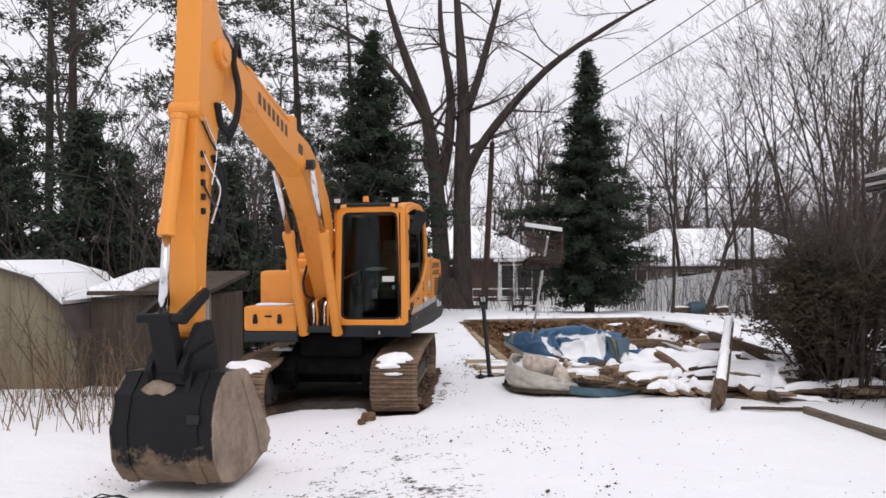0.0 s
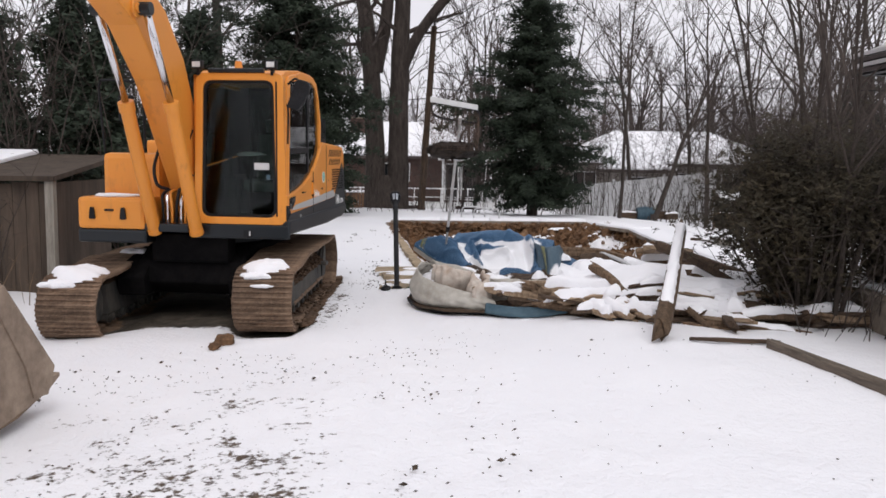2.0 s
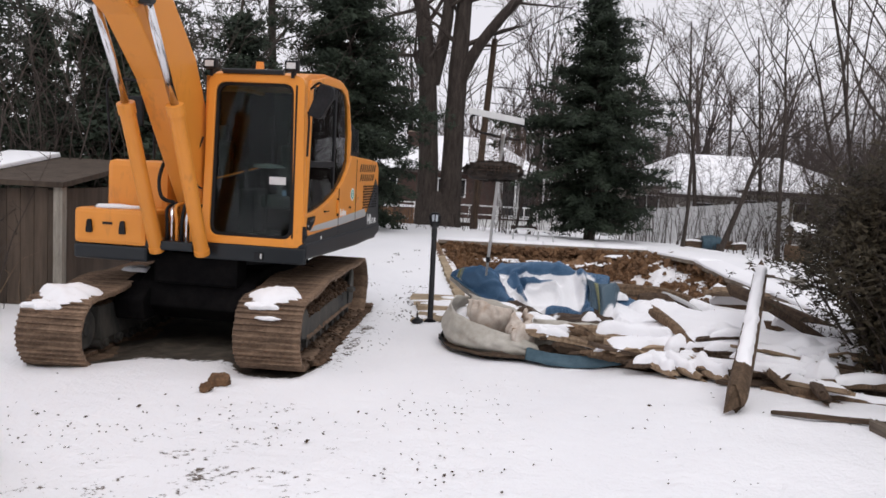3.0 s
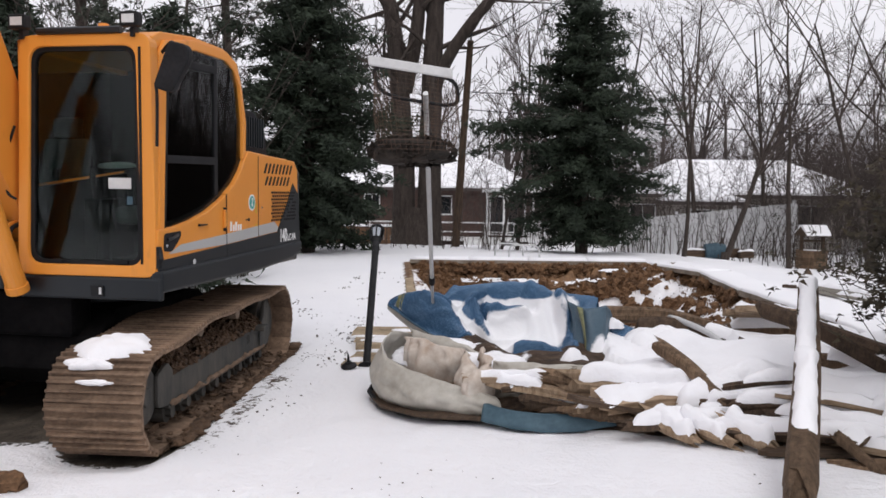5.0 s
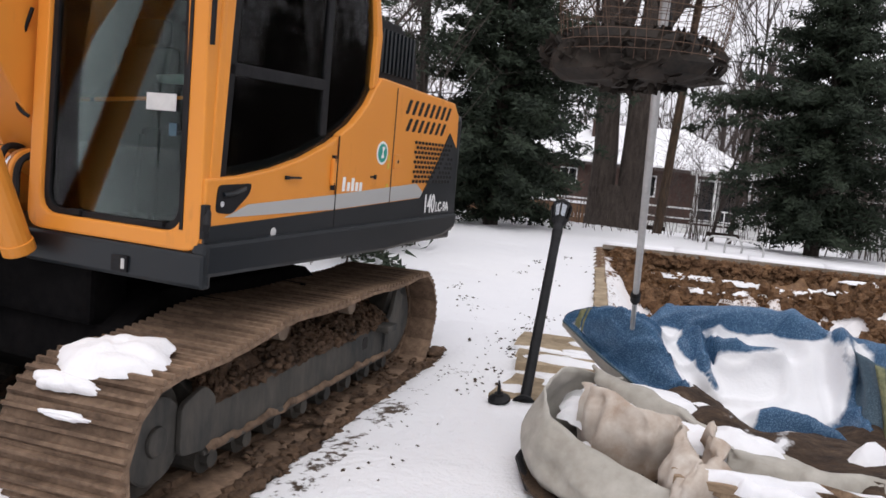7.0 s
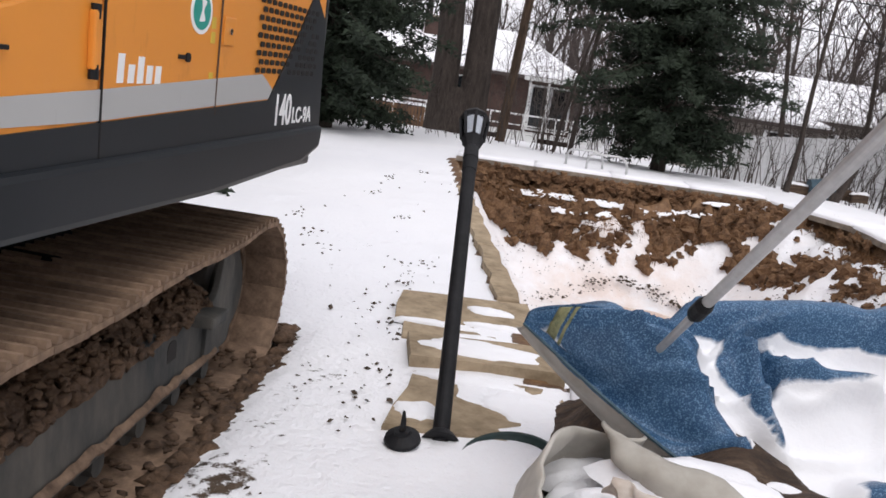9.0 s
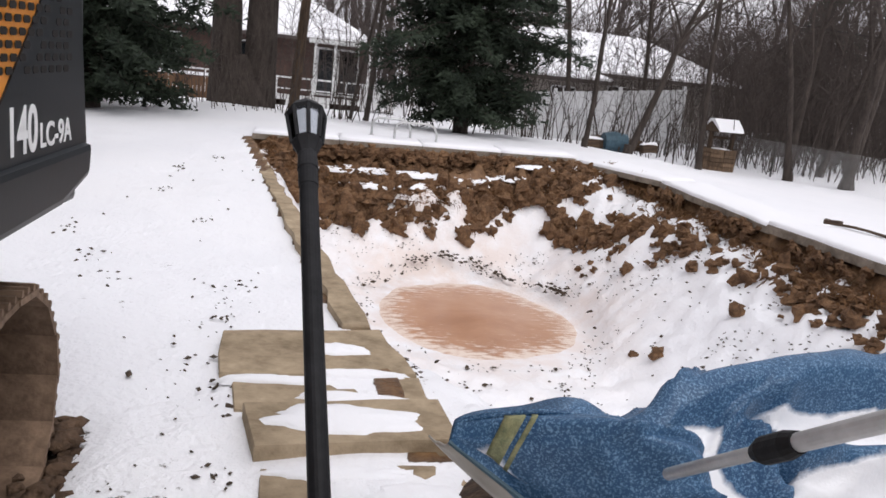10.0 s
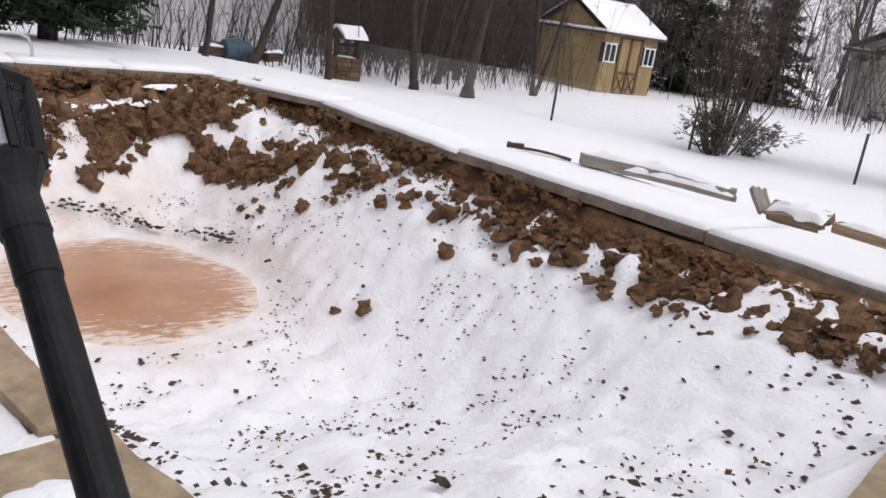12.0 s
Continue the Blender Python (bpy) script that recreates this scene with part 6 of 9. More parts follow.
def board(pos, direction, length, w, t, mat, seed, cover, label, roll=0.0, name="board", group="rotten boards"):
    """A broken board or beam with splintered ends; cover: snow lying along it."""
    rnd = random.Random(seed)
    d = Vector(direction).normalized()
    g = Geo()
    n = 7
    cols = []
    for k in range(n):
        a = -0.5 + k / (n - 1)
        cols.append((a * w, -length / 2 + rnd.uniform(0, 0.10) * min(1, length), length / 2 - rnd.uniform(0, 0.16) * min(1, length)))
    bow = rnd.uniform(-0.02, 0.03)
    pts = []
    for y, x0, x1 in cols:
        for x in (x0, x0 * 0.33 + x1 * 0.0, x1 * 0.33, x1):
            zb = bow * (1 - (2 * x / length) ** 2)
            pts += [(x, y, zb - t / 2 + rnd.uniform(-0.004, 0.004)), (x, y, zb + t / 2 + rnd.uniform(-0.006, 0.006))]
    f = []
    idx = lambda k, i, s: (k * 4 + i) * 2 + s
    for k in range(n - 1):
        for i in range(3):
            f += [(idx(k, i, 1), idx(k, i + 1, 1), idx(k + 1, i + 1, 1), idx(k + 1, i, 1)), (idx(k, i, 0), idx(k + 1, i, 0), idx(k + 1, i + 1, 0), idx(k, i + 1, 0))]
        f += [(idx(k, 0, 0), idx(k, 0, 1), idx(k + 1, 0, 1), idx(k + 1, 0, 0)), (idx(k, 3, 0), idx(k + 1, 3, 0), idx(k + 1, 3, 1), idx(k, 3, 1))]
    for i in range(3):
        f += [(idx(0, i, 0), idx(0, i + 1, 0), idx(0, i + 1, 1), idx(0, i, 1)), (idx(n - 1, i, 0), idx(n - 1, i, 1), idx(n - 1, i + 1, 1), idx(n - 1, i + 1, 0))]
    # grain runs along the mesh's own z for the wood shaders
    turn = Matrix(((0, 0, 1, 0), (0, 1, 0, 0), (-1, 0, 0, 0), (0, 0, 0, 1)))
    g.add([turn.inverted() @ Vector(p) for p in pts], f)
    side = Vector((0, 0, 1)).cross(d).normalized()
    up = d.cross(side)
    m = Matrix(((d.x, side.x, up.x, pos[0]), (d.y, side.y, up.y, pos[1]), (d.z, side.z, up.z, pos[2]), (0, 0, 0, 1))) @ Matrix.Rotation(roll, 4, "X")
    ob = solid(name, g, mat, label, "board", group=group, m=m @ turn)
    if cover:
        s = Geo()
        nu, nv = 16, 6

        def top(u, v):
            x = (-0.46 + 0.92 * u) * length
            wv = (v - 0.5) * (0.85 + 0.8 * noise.noise(Vector((x * 5, seed * 1.7, seed)))) + 0.12 * noise.noise(Vector((x * 9, v * 3, seed)))
            edge = min(1.0, 8 * min(u, 1 - u)) * min(1.0, 5 * min(v, 1 - v))
            hh = (0.05 + 0.06 * noise.noise(Vector((x * 6, v * 2, seed)))) * edge ** 0.6
            return turn.inverted() @ Vector((x, wv * w, t / 2 + bow * (1 - (2 * x / length) ** 2) - 0.004 + hh))

        s.sheet(top, nu, nv)
        part("snow_cover", s, SNOW, ob, "soft snow lying along it", smooth=True)
    return ob


def log(line, r, mat, seed, label, cover=(), depth=0.05, bumpy=0.22, name="log", group="rotten logs", wide=1.15):
    """A rotten log or beam along a line, ragged round its length; cover: stretches (0 to 1) with snow on top."""
    pts = [spline(line, k / 14) for k in range(15)]
    g = Geo()
    n = 14
    o = Vector(line[0])
    ends = []
    for k, p in enumerate(pts):
        d = (pts[min(k + 1, 14)] - pts[max(k - 1, 0)]).normalized()
        side = d.cross(Vector((0, 0, 1))).normalized()
        up = side.cross(d)
        rr = r * (1 - 0.25 * k / 14) * (0.8 if k in (0, 14) else 1)
        for i in range(n):
            a = 2 * math.pi * i / n
            w = rr * (1 + bumpy * 2 * noise.noise(Vector((math.cos(a) * 1.2, math.sin(a) * 1.2, seed * 1.9 + k * 0.10))) + 0.9 * bumpy * noise.noise(Vector((math.cos(a) * 3.2, math.sin(a) * 3.2, seed + k * 0.13))))
            j = d * (r * 3.6 * noise.noise(Vector((math.cos(a) * 2.5, math.sin(a) * 2.5, seed))) if k in (0, 14) else 0)
            g.v.append(tuple(p + side * (w * math.cos(a)) + up * (w * math.sin(a)) + j - o))
        ends.append((p, side, up, rr))
    g.f += [(k * n + i, k * n + (i + 1) % n, (k + 1) * n + (i + 1) % n, (k + 1) * n + i) for k in range(14) for i in range(n)]
    g.f += [tuple(range(n - 1, -1, -1)), tuple(range(14 * n, 15 * n))]
    ob = solid(name, g, mat, label, "log", group=group, m=Matrix.Translation(o))
    for c0, c1 in cover:
        def top(u, v):
            t = (c0 + (c1 - c0) * u) * 14
            k = min(int(t), 13)
            f = t - k
            p = ends[k][0].lerp(ends[k + 1][0], f)
            side, up = ends[k][1], ends[k][2]
            rr = ends[k][3] * 1.02
            wid = wide + 0.5 * noise.noise(Vector((u * 5, seed, 3.0)))
            a = math.pi / 2 + (v - 0.5) * 2 * wid
            e = (min(1, 7 * min(u, 1 - u)) * min(1, 3.5 * min(v, 1 - v))) ** 0.5
            h = (depth + 0.6 * depth * noise.noise(Vector((u * 4, v * 2, seed + 7)))) * e
            return p + side * ((rr + 0.3 * h) * math.cos(a)) + up * (rr * math.sin(a)) + Vector((0, 0, h - 0.004)) - o

        part("snow_cover", Geo().sheet(top, 22, 9), SNOW, ob, "soft snow lying along it", smooth=True)
    return ob


def snow_blanket(x, y):
    """How thick the snow lies on the heap: whole at the back, broken up along the front."""
    f = y - heap_front(x)
    n = noise.noise(Vector((x * 1.5, y * 2.6, 21))) + 0.45 * noise.noise(Vector((x * 4.5, y * 6, 5)))
    m = n + 0.9 * float(sm(0.15, 0.8, f)) - 0.46 - 0.5 * float(sm(0.22, 0.05, f)) - 0.9 * float(sm(2.85, 2.45, x)) * float(sm(10.85, 11.2, y)) - 0.9 * float(sm(12.4, 12.75, y)) - 0.5 * float(sm(4.5, 5.1, x))
    return m


def make_snow_blanket():
    xs, ys = np.arange(1.6, 6.2, 0.045), np.arange(9.4, 13.1, 0.045)
    g = Geo()
    for x in xs:
        for y in ys:
            m = snow_blanket(x, y)
            t = max(0.0, min(1.0, (m + 0.12) / 0.3))
            lump = 0.05 * noise.noise(Vector((x * 2.2, y * 2.2, 31))) + 0.03 * noise.noise(Vector((x * 5, y * 5, 3)))
            g.v.append((x, y, lz(x, y) + heap_height(x, y) - 0.10 + (0.19 + lump) * t * t * (3 - 2 * t)))
    n = len(ys)
    for i in range(len(xs) - 1):
        for j in range(n - 1):
            a = i * n + j
            if snow_blanket(xs[i] + 0.02, ys[j] + 0.02) > -0.15:
                g.f.append((a, a + n, a + n + 1, a + 1))
    solid("snow_patch", g, SNOW, "thick rounded snow lying over the debris heap", "snow", kind="stuff", smooth=True)


def make_boards():
    rnd = random.Random(21)
    mats = (WOOD, WOOD, DARKWOOD, PALEWOOD, DARKWOOD, DARKWOOD)
    words = {WOOD.name: "brown", PALEWOOD.name: "pale bleached", DARKWOOD.name: "dark wet"}
    for k in range(58):
        x = rnd.uniform(2.2, 5.8)
        y = heap_front(x) + abs(rnd.gauss(0.10, 0.32)) + 0.10
        if y > 12.4 or (x < 3.0 and y > 11.2):
            continue
        z = lz(x, y) + heap_height(x, y) * rnd.uniform(0.35, 0.95) + 0.03
        a = rnd.gauss(-0.22, 0.28) if rnd.random() < 0.8 else rnd.uniform(-1.4, 1.4)
        L = rnd.uniform(0.6, 1.5) if x > 2.7 else rnd.uniform(0.5, 0.9)
        mat = rnd.choice(mats)
        d = Vector((math.cos(a), math.sin(a), rnd.gauss(0, 0.09))).normalized()
        c = Vector((x, y, z))
        cov = ((rnd.uniform(0, 0.2), rnd.uniform(0.65, 0.98)),) if rnd.random() < 0.6 else ()
        if k % 4:
            bend = Vector((rnd.gauss(0, 0.05), rnd.gauss(0, 0.05), rnd.uniform(0, 0.05)))
            log([c - d * L / 2, c + bend, c + d * L / 2], rnd.uniform(0.025, 0.06), mat, k, f"{words[mat.name]} rotten log {'capped with snow' if cov else 'with broken ends'} in the debris heap", cov, 0.06, 0.30)
        else:
            board(c, d, L, rnd.uniform(0.09, 0.17), rnd.uniform(0.025, 0.045), mat, k, bool(cov),
                  f"{words[mat.name]} rotten board {'capped with snow' if cov else 'with splintered ends'} in the debris heap", rnd.gauss(0, 0.25))
    # the ones that stand out
    d = Vector((0.72, 2.02, 0.88)).normalized()
    c = Vector((3.64, 9.92, 0.69))
    log([c - d * 1.17, c - d * 0.4 + Vector((0.01, 0, 0.02)), c + d * 0.4, c + d * 1.17], 0.092, WOOD, 501, "long peeling brown post leaning on the heap, snow along it", ((0.20, 0.55), (0.53, 0.97)), 0.04, 0.16, name="fence_post", group="", wide=0.85)
    log([(2.95, 11.05, 0.60), (3.12, 10.75, 0.50), (3.32, 10.42, 0.30), (3.52, 10.14, 0.08)], 0.062, WOOD, 502, "bare curved brown log leaning out of the heap", bumpy=0.14)
    log([(3.50, 10.16, 0.12), (3.62, 10.3, 0.16), (3.78, 10.5, 0.24)], 0.06, WOOD, 540, "short brown log across the foot of the leaning one")
    board((2.2, 10.98, 0.31), (1.0, -0.02, -0.02), 1.5, 0.09, 0.045, PALEWOOD, 503, True, "long pale split board under snow", 0.25)
    board((2.95, 10.70, 0.30), (1.0, 0.30, 0.04), 1.1, 0.30, 0.07, PALEWOOD, 504, True, "wide splintered board under thick snow", 0.2)
    log([(1.70, 10.98, 0.30), (2.2, 10.86, 0.26), (2.9, 10.60, 0.17)], 0.042, PALEWOOD, 505, "long split pale log along the foot of the heap", ((0.05, 0.4),), 0.05, 0.3)
    log([(1.95, 10.92, 0.18), (2.5, 10.74, 0.13), (3.1, 10.48, 0.10)], 0.055, DARKWOOD, 551, "dark wet log at the foot of the heap", bumpy=0.3)
    log([(2.30, 10.80, 0.37), (2.7, 10.74, 0.36), (3.15, 10.72, 0.33)], 0.075, PALEWOOD, 552, "thick splintered log under rounded snow", ((0.08, 0.97),), 0.09, 0.34)
    log([(3.45, 10.62, 0.28), (4.2, 10.30, 0.22), (5.0, 9.95, 0.16)], 0.075, WOOD, 553, "long brown log running under the leaning post", ((0.5, 0.7),), 0.05, 0.25)
    log([(3.75, 9.72, 0.14), (4.3, 9.45, 0.12), (5.1, 9.22, 0.10)], 0.06, WOOD, 554, "bent brown branch lying out on the snow", (), 0.05, 0.3)
    log([(4.05, 10.9, 0.78), (4.5, 10.35, 0.52), (4.85, 9.95, 0.26)], 0.05, DARKWOOD, 555, "dark stake sloping down towards the bush", (), 0.05, 0.25)
    log([(2.35, 10.86, 0.24), (2.8, 10.74, 0.20), (3.2, 10.5, 0.20)], 0.06, DARKWOOD, 541, "dark wet log beneath the splintered boards")
    log([(3.0, 10.50, 0.22), (3.35, 10.62, 0.32), (3.65, 10.75, 0.42)], 0.075, PALEWOOD, 542, "thick log buried under rounded snow", ((0.02, 0.96),), 0.11)
    log([(4.0, 10.42, 0.38), (4.6, 10.2, 0.36), (5.3, 9.95, 0.26)], 0.095, DARKWOOD, 506, "thick dark wet log near the bush")
    log([(3.95, 9.62, 0.20), (4.4, 9.5, 0.19), (5.0, 9.3, 0.14)], 0.042, WOOD, 543, "thin brown log lying in front of the bush", ((0.3, 0.8),), 0.03)
    log([(3.95, 11.9, 0.80), (4.4, 11.5, 0.66), (5.1, 10.9, 0.44)], 0.075, DARKWOOD, 507, "dark timber sloping down towards the bush")
    log([(4.1, 10.9, 0.55), (4.6, 10.75, 0.46), (5.3, 10.5, 0.40)], 0.07, WOOD, 544, "brown log with snow on it near the bush", ((0.05, 0.9),), 0.08)
    log([(3.8, 9.75, 0.32), (3.98, 9.55, 0.14), (4.1, 9.42, 0.02)], 0.035, WOOD, 545, "broken brown stake propped beside the post")
    board((3.95, 8.78, 0.20), (1.0, -0.12, 0.0), 0.9, 0.05, 0.03, DARKWOOD, 508, False, "thin dark stick on the snow")
    log([(2.75, 12.95, 0.55), (3.3, 12.9, 0.56), (3.8, 12.75, 0.47)], 0.085, WOOD, 509, "brown timber behind the liner")
    log([(3.05, 12.62, 0.46), (3.4, 12.5, 0.50), (3.9, 12.3, 0.40)], 0.10, DARKWOOD, 510, "thick dark log behind the liner", ((0.7, 0.98),))
    log([(3.35, 12.55, 0.60), (3.6, 12.25, 0.52), (3.75, 12.0, 0.40)], 0.03, ALU, 546, "bent grey metal strip in the heap", bumpy=0.05, name="metal_strip", group="")
    log([(3.9, 12.9, 0.42), (4.5, 12.85, 0.45), (5.2, 12.6, 0.40)], 0.08, WOOD, 547, "brown log at the back of the heap", ((0.1, 0.9),), 0.07)
    board((4.3, 12.75, 0.62), (1.0, 0.25, -0.12), 0.8, 0.35, 0.06, PALEWOOD, 548, True, "pale slab of board tipped on the heap under snow", -0.3)
    log([(4.35, 12.3, 0.62), (4.75, 12.0, 0.52), (5.3, 11.7, 0.42)], 0.06, DARKWOOD, 549, "dark log half under snow")
    for k, (x, y) in enumerate(((2.92, 10.26), (3.10, 10.20), (3.36, 10.05), (3.26, 10.32))):
        a = -0.5 + 0.5 * k
        z = lz(x, y) + 0.09
        log([(x - 0.12, y + 0.14, z + 0.05), (x, y, z), (x + 0.12 * math.cos(a), y - 0.12, z - 0.03)], 0.06, PALEWOOD, 520 + k, "short log end with a snow cap in the heap", ((0.05, 0.97),), 0.07, group="short logs")
    log([(2.98, 10.02, 0.07), (3.3, 9.93, 0.08), (3.6, 9.86, 0.09)], 0.03, WOOD, 550, "thin brown stick at the foot of the heap")
    # the loose beam on the snow and things on the far slab
    board((4.55, 7.25, 0.205), (0.24, -1.0, 0.0), 2.9, 0.09, 0.10, GREYWOOD_WET, 530, False, "long grey-brown landscape timber lying on the snow", name="beam")
    board((7.17, 17.85, 0.215), (0.28, -1.0, 0.0), 1.80, 0.17, 0.12, GREYWOOD, 531, True, "pale hollow board lying on the slab", name="plank")
    board((7.20, 17.55, 0.185), (0.30, -1.0, 0.0), 1.30, 0.13, 0.05, GREYWOOD, 535, True, "thin pale board beside a thicker one", name="plank")
    board((7.46, 16.72, 0.24), (0.25, 0.55, 0.5), 0.34, 0.16, 0.05, GREYWOOD, 532, False, "tilted piece of board on the slab", name="plank")
    board((7.40, 16.28, 0.20), (0.05, -1.0, 0.05), 0.62, 0.24, 0.10, PALEWOOD, 536, True, "broken tan board with a ragged end", name="plank", roll=0.5)
    board((7.55, 15.35, 0.19), (0.05, -1.0, 0.0), 1.3, 0.2, 0.09, PALEWOOD, 533, True, "tan board lying on snow", name="plank")
    board((6.85, 19.15, 0.155), (0.3, -1.0, 0), 0.7, 0.05, 0.025, DARKWOOD, 534, False, "thin dark scrap of board on snow", name="plank")
    board((6.78, 19.6, 0.16), (0.6, -0.5, 0), 0.22, 0.16, 0.05, DARKWOOD, 537, False, "dark broken chunk of board on snow", name="plank")


make_boards()
make_snow_blanket()


HEM = [(0.68, 12.40, 0.68), (0.98, 12.22, 0.52), (1.34, 12.10, 0.34), (1.80, 11.86, 0.24), (2.36, 11.92, 0.14), (2.72, 12.05, 0.10)]
MIDL = [(0.69, 12.42, 0.71), (1.10, 12.26, 0.74), (1.46, 12.32, 0.60), (1.88, 12.28, 0.46), (2.34, 12.30, 0.46), (2.74, 12.35, 0.36)]
RIDGE = [(0.70, 12.44, 0.72), (1.10, 12.36, 0.745), (1.48, 12.52, 0.83), (1.90, 12.60, 0.86), (2.36, 12.56, 0.80), (2.80, 12.52, 0.70)]
BACK = [(0.72, 12.46, 0.70), (1.14, 12.72, 0.58), (1.54, 12.86, 0.46), (1.96, 12.92, 0.42), (2.45, 12.9, 0.38), (2.9, 12.85, 0.34)]


BORDER = varied("yellow_green_liner_border", (0.10, 0.12, 0.07), (0.33, 0.32, 0.17), 30, 0.6, 0.1)


def make_liner():
    snow = []

    def gap(p, line):
        """Distance from a point to a broken line."""
        best = 9.0
        for q0, q1 in zip(line[:-1], line[1:]):
            e = q1 - q0
            t = max(0.0, min(1.0, (p - q0).dot(e) / e.length_squared))
            best = min(best, (p - q0 - e * t).length)
        return best

    # stiff folds: line, rise, half width, snow held
    folds = [([(0.70, 12.42, 0.70), (1.02, 12.27, 0.73), (1.27, 12.22, 0.64), (1.50, 12.12, 0.42)], 0.10, 0.13, -0.5),
             ([(0.84, 12.30, 0.60), (1.15, 12.17, 0.47), (1.40, 12.09, 0.34)], -0.06, 0.10, -0.2),
             ([(0.74, 12.37, 0.66), (0.90, 12.26, 0.57), (1.02, 12.20, 0.51)], -0.02, 0.085, 0.75),
             ([(1.33, 12.31, 0.67), (1.46, 12.22, 0.55), (1.60, 12.14, 0.40)], -0.05, 0.09, 0.75),
             ([(1.50, 12.40, 0.72), (1.56, 12.30, 0.56), (1.62, 12.24, 0.47)], 0.07, 0.07, -0.7),
             ([(1.54, 12.42, 0.72), (1.60, 12.34, 0.60)], -0.08, 0.035, -0.3),
             ([(1.20, 12.40, 0.79), (1.34, 12.46, 0.82), (1.60, 12.52, 0.86), (2.15, 12.56, 0.83)], 0.05, 0.10, -0.8),
             ([(1.20, 12.36, 0.78), (1.36, 12.38, 0.74)], -0.06, 0.08, 0.6),
             ([(1.55, 12.44, 0.76), (1.75, 12.46, 0.74), (2.05, 12.47, 0.72)], -0.06, 0.08, 0.5),
             ([(1.60, 12.38, 0.66), (1.80, 12.40, 0.66), (1.98, 12.42, 0.66)], 0.055, 0.06, -0.35),
             ([(1.68, 12.22, 0.44), (1.95, 12.28, 0.50), (2.22, 12.38, 0.62)], -0.05, 0.36, 1.0),
             ([(1.95, 12.10, 0.36), (2.12, 12.06, 0.30), (2.36, 11.97, 0.16)], 0.13, 0.16, -0.75),
             ([(1.72, 12.02, 0.27), (1.86, 12.10, 0.32)], 0.05, 0.08, 0.3),
             ([(2.30, 12.52, 0.78), (2.40, 12.25, 0.45), (2.46, 12.05, 0.20)], 0.10, 0.09, -0.6),
             ([(2.22, 12.50, 0.72), (2.28, 12.25, 0.48), (2.30, 12.08, 0.30)], -0.05, 0.07, -0.1)]
    folds = [([Vector(q) for q in line], rise, wid, sn) for line, rise, wid, sn in folds]

    def fn(u, v):
        w = u * 0.92
        lines = [spline(c, w) for c in (HEM, MIDL, RIDGE, BACK)]
        p = spline(lines, v)
        e = min(1, 6 * u) * min(1, 8 * v + 0.1)
        lift, sn = 0.0, 0.10
        for line, rise, wid, hold in folds:
            k = max(0.0, 1 - gap(p, line) / wid)
            k = k ** 1.35 if rise > 0 else k
            lift += 1.5 * rise * k
            sn += hold * min(1, 1.6 * k)
        crease = 0.035 * noise.noise(Vector((w * 7 + v * 2, v * 5 - w, 8.0))) + 0.05 * max(0, 1 - abs(noise.noise(Vector((w * 9 - v * 4, v * 6, 12.5)))) * 3) ** 2 - 0.01
        out = Vector((0.0, -0.55, 0.83)) if v < 0.62 else Vector((0, 0.2, 0.9))
        snow.append(sn if v > 0.10 else min(sn, 0.1))
        return p + out * ((lift + crease) * e)

    ob = thing("pool_liner", "torn blue speckled pool liner heaped up, holding snow", "pool liner")
    main = part("blue_sheet", Geo().sheet(fn, 110, 80), LINER, ob, "blue speckled vinyl sheet", smooth=True, thick=0.006)
    paint_attr(main, "snow", snow)
    part("hem", Geo().tube([spline(HEM, k / 30) for k in range(28)], 0.007, 6), TEALLINER, ob, "thin teal hem cord")
    for k, (x0, w) in enumerate(((0.070, 0.022), (0.098, 0.006))):
        part("border_band", Geo().sheet(lambda u, v: fn(x0 + w * v, 0.10 + 0.36 * u) + Vector((0, -0.006, 0.008)), 20, 3), BORDER, ob, "mottled yellow-green border band", smooth=True, thick=0.002)

    def back(u, v):
        p = spline(HEM, u * 0.9)
        w = 0.04 * noise.noise(Vector((u * 6, v * 3, 2)))
        return p + Vector((-0.02 * v, 0.012 + (0.16 + w) * v - 0.03 * math.sin(v * 3.1), -0.008 - 0.24 * v * (0.25 + 0.75 * u)))

    part("pale_underside", Geo().sheet(back, 50, 10), LINERBACK, ob, "pale grey underside turned out along the hem", smooth=True, thick=0.006)

    def curl(u, v):
        p = spline([(2.30, 12.52, 0), (2.33, 12.28, 0), (2.38, 12.06, 0), (2.50, 11.92, 0), (2.66, 11.93, 0), (2.76, 12.08, 0), (2.80, 12.30, 0), (2.72, 12.50, 0)], u)
        ht = float(np.interp(u, [0, 0.25, 0.45, 0.62, 0.8, 1], [0.78, 0.76, 0.72, 0.74, 0.62, 0.40]))
        pinch = 1 - 0.30 * math.sin(v * 3.1) * (u > 0.2) + 0.10 * (1 - v)
        wr = 0.035 * noise.noise(Vector((u * 7, v * 2.5, 6))) + 0.02 * noise.noise(Vector((u * 18, v * 3, 2)))
        return Vector((2.56 + (p.x - 2.56) * pinch + wr, p.y + 0.26 * v ** 1.5 + wr, 0.06 + (ht - 0.06) * v + 0.02 * noise.noise(Vector((u * 6, 0, 3))) * v))

    stand = part("standing_fold", Geo().sheet(curl, 44, 24), FADEDLINER, ob, "faded grey-blue standing fold", smooth=True, thick=0.006)
    paint_attr(stand, "snow", [1.0 * math.exp(-(((i / 44 - 0.56) / 0.11) ** 2 + ((j / 24 - 0.42) / 0.28) ** 2)) for i in range(45) for j in range(25)])

    def edge(u, v):
        q = curl(0.37 + 0.045 * v, 0.03 + 0.96 * u)
        return q + Vector((-0.003, -0.012, 0))

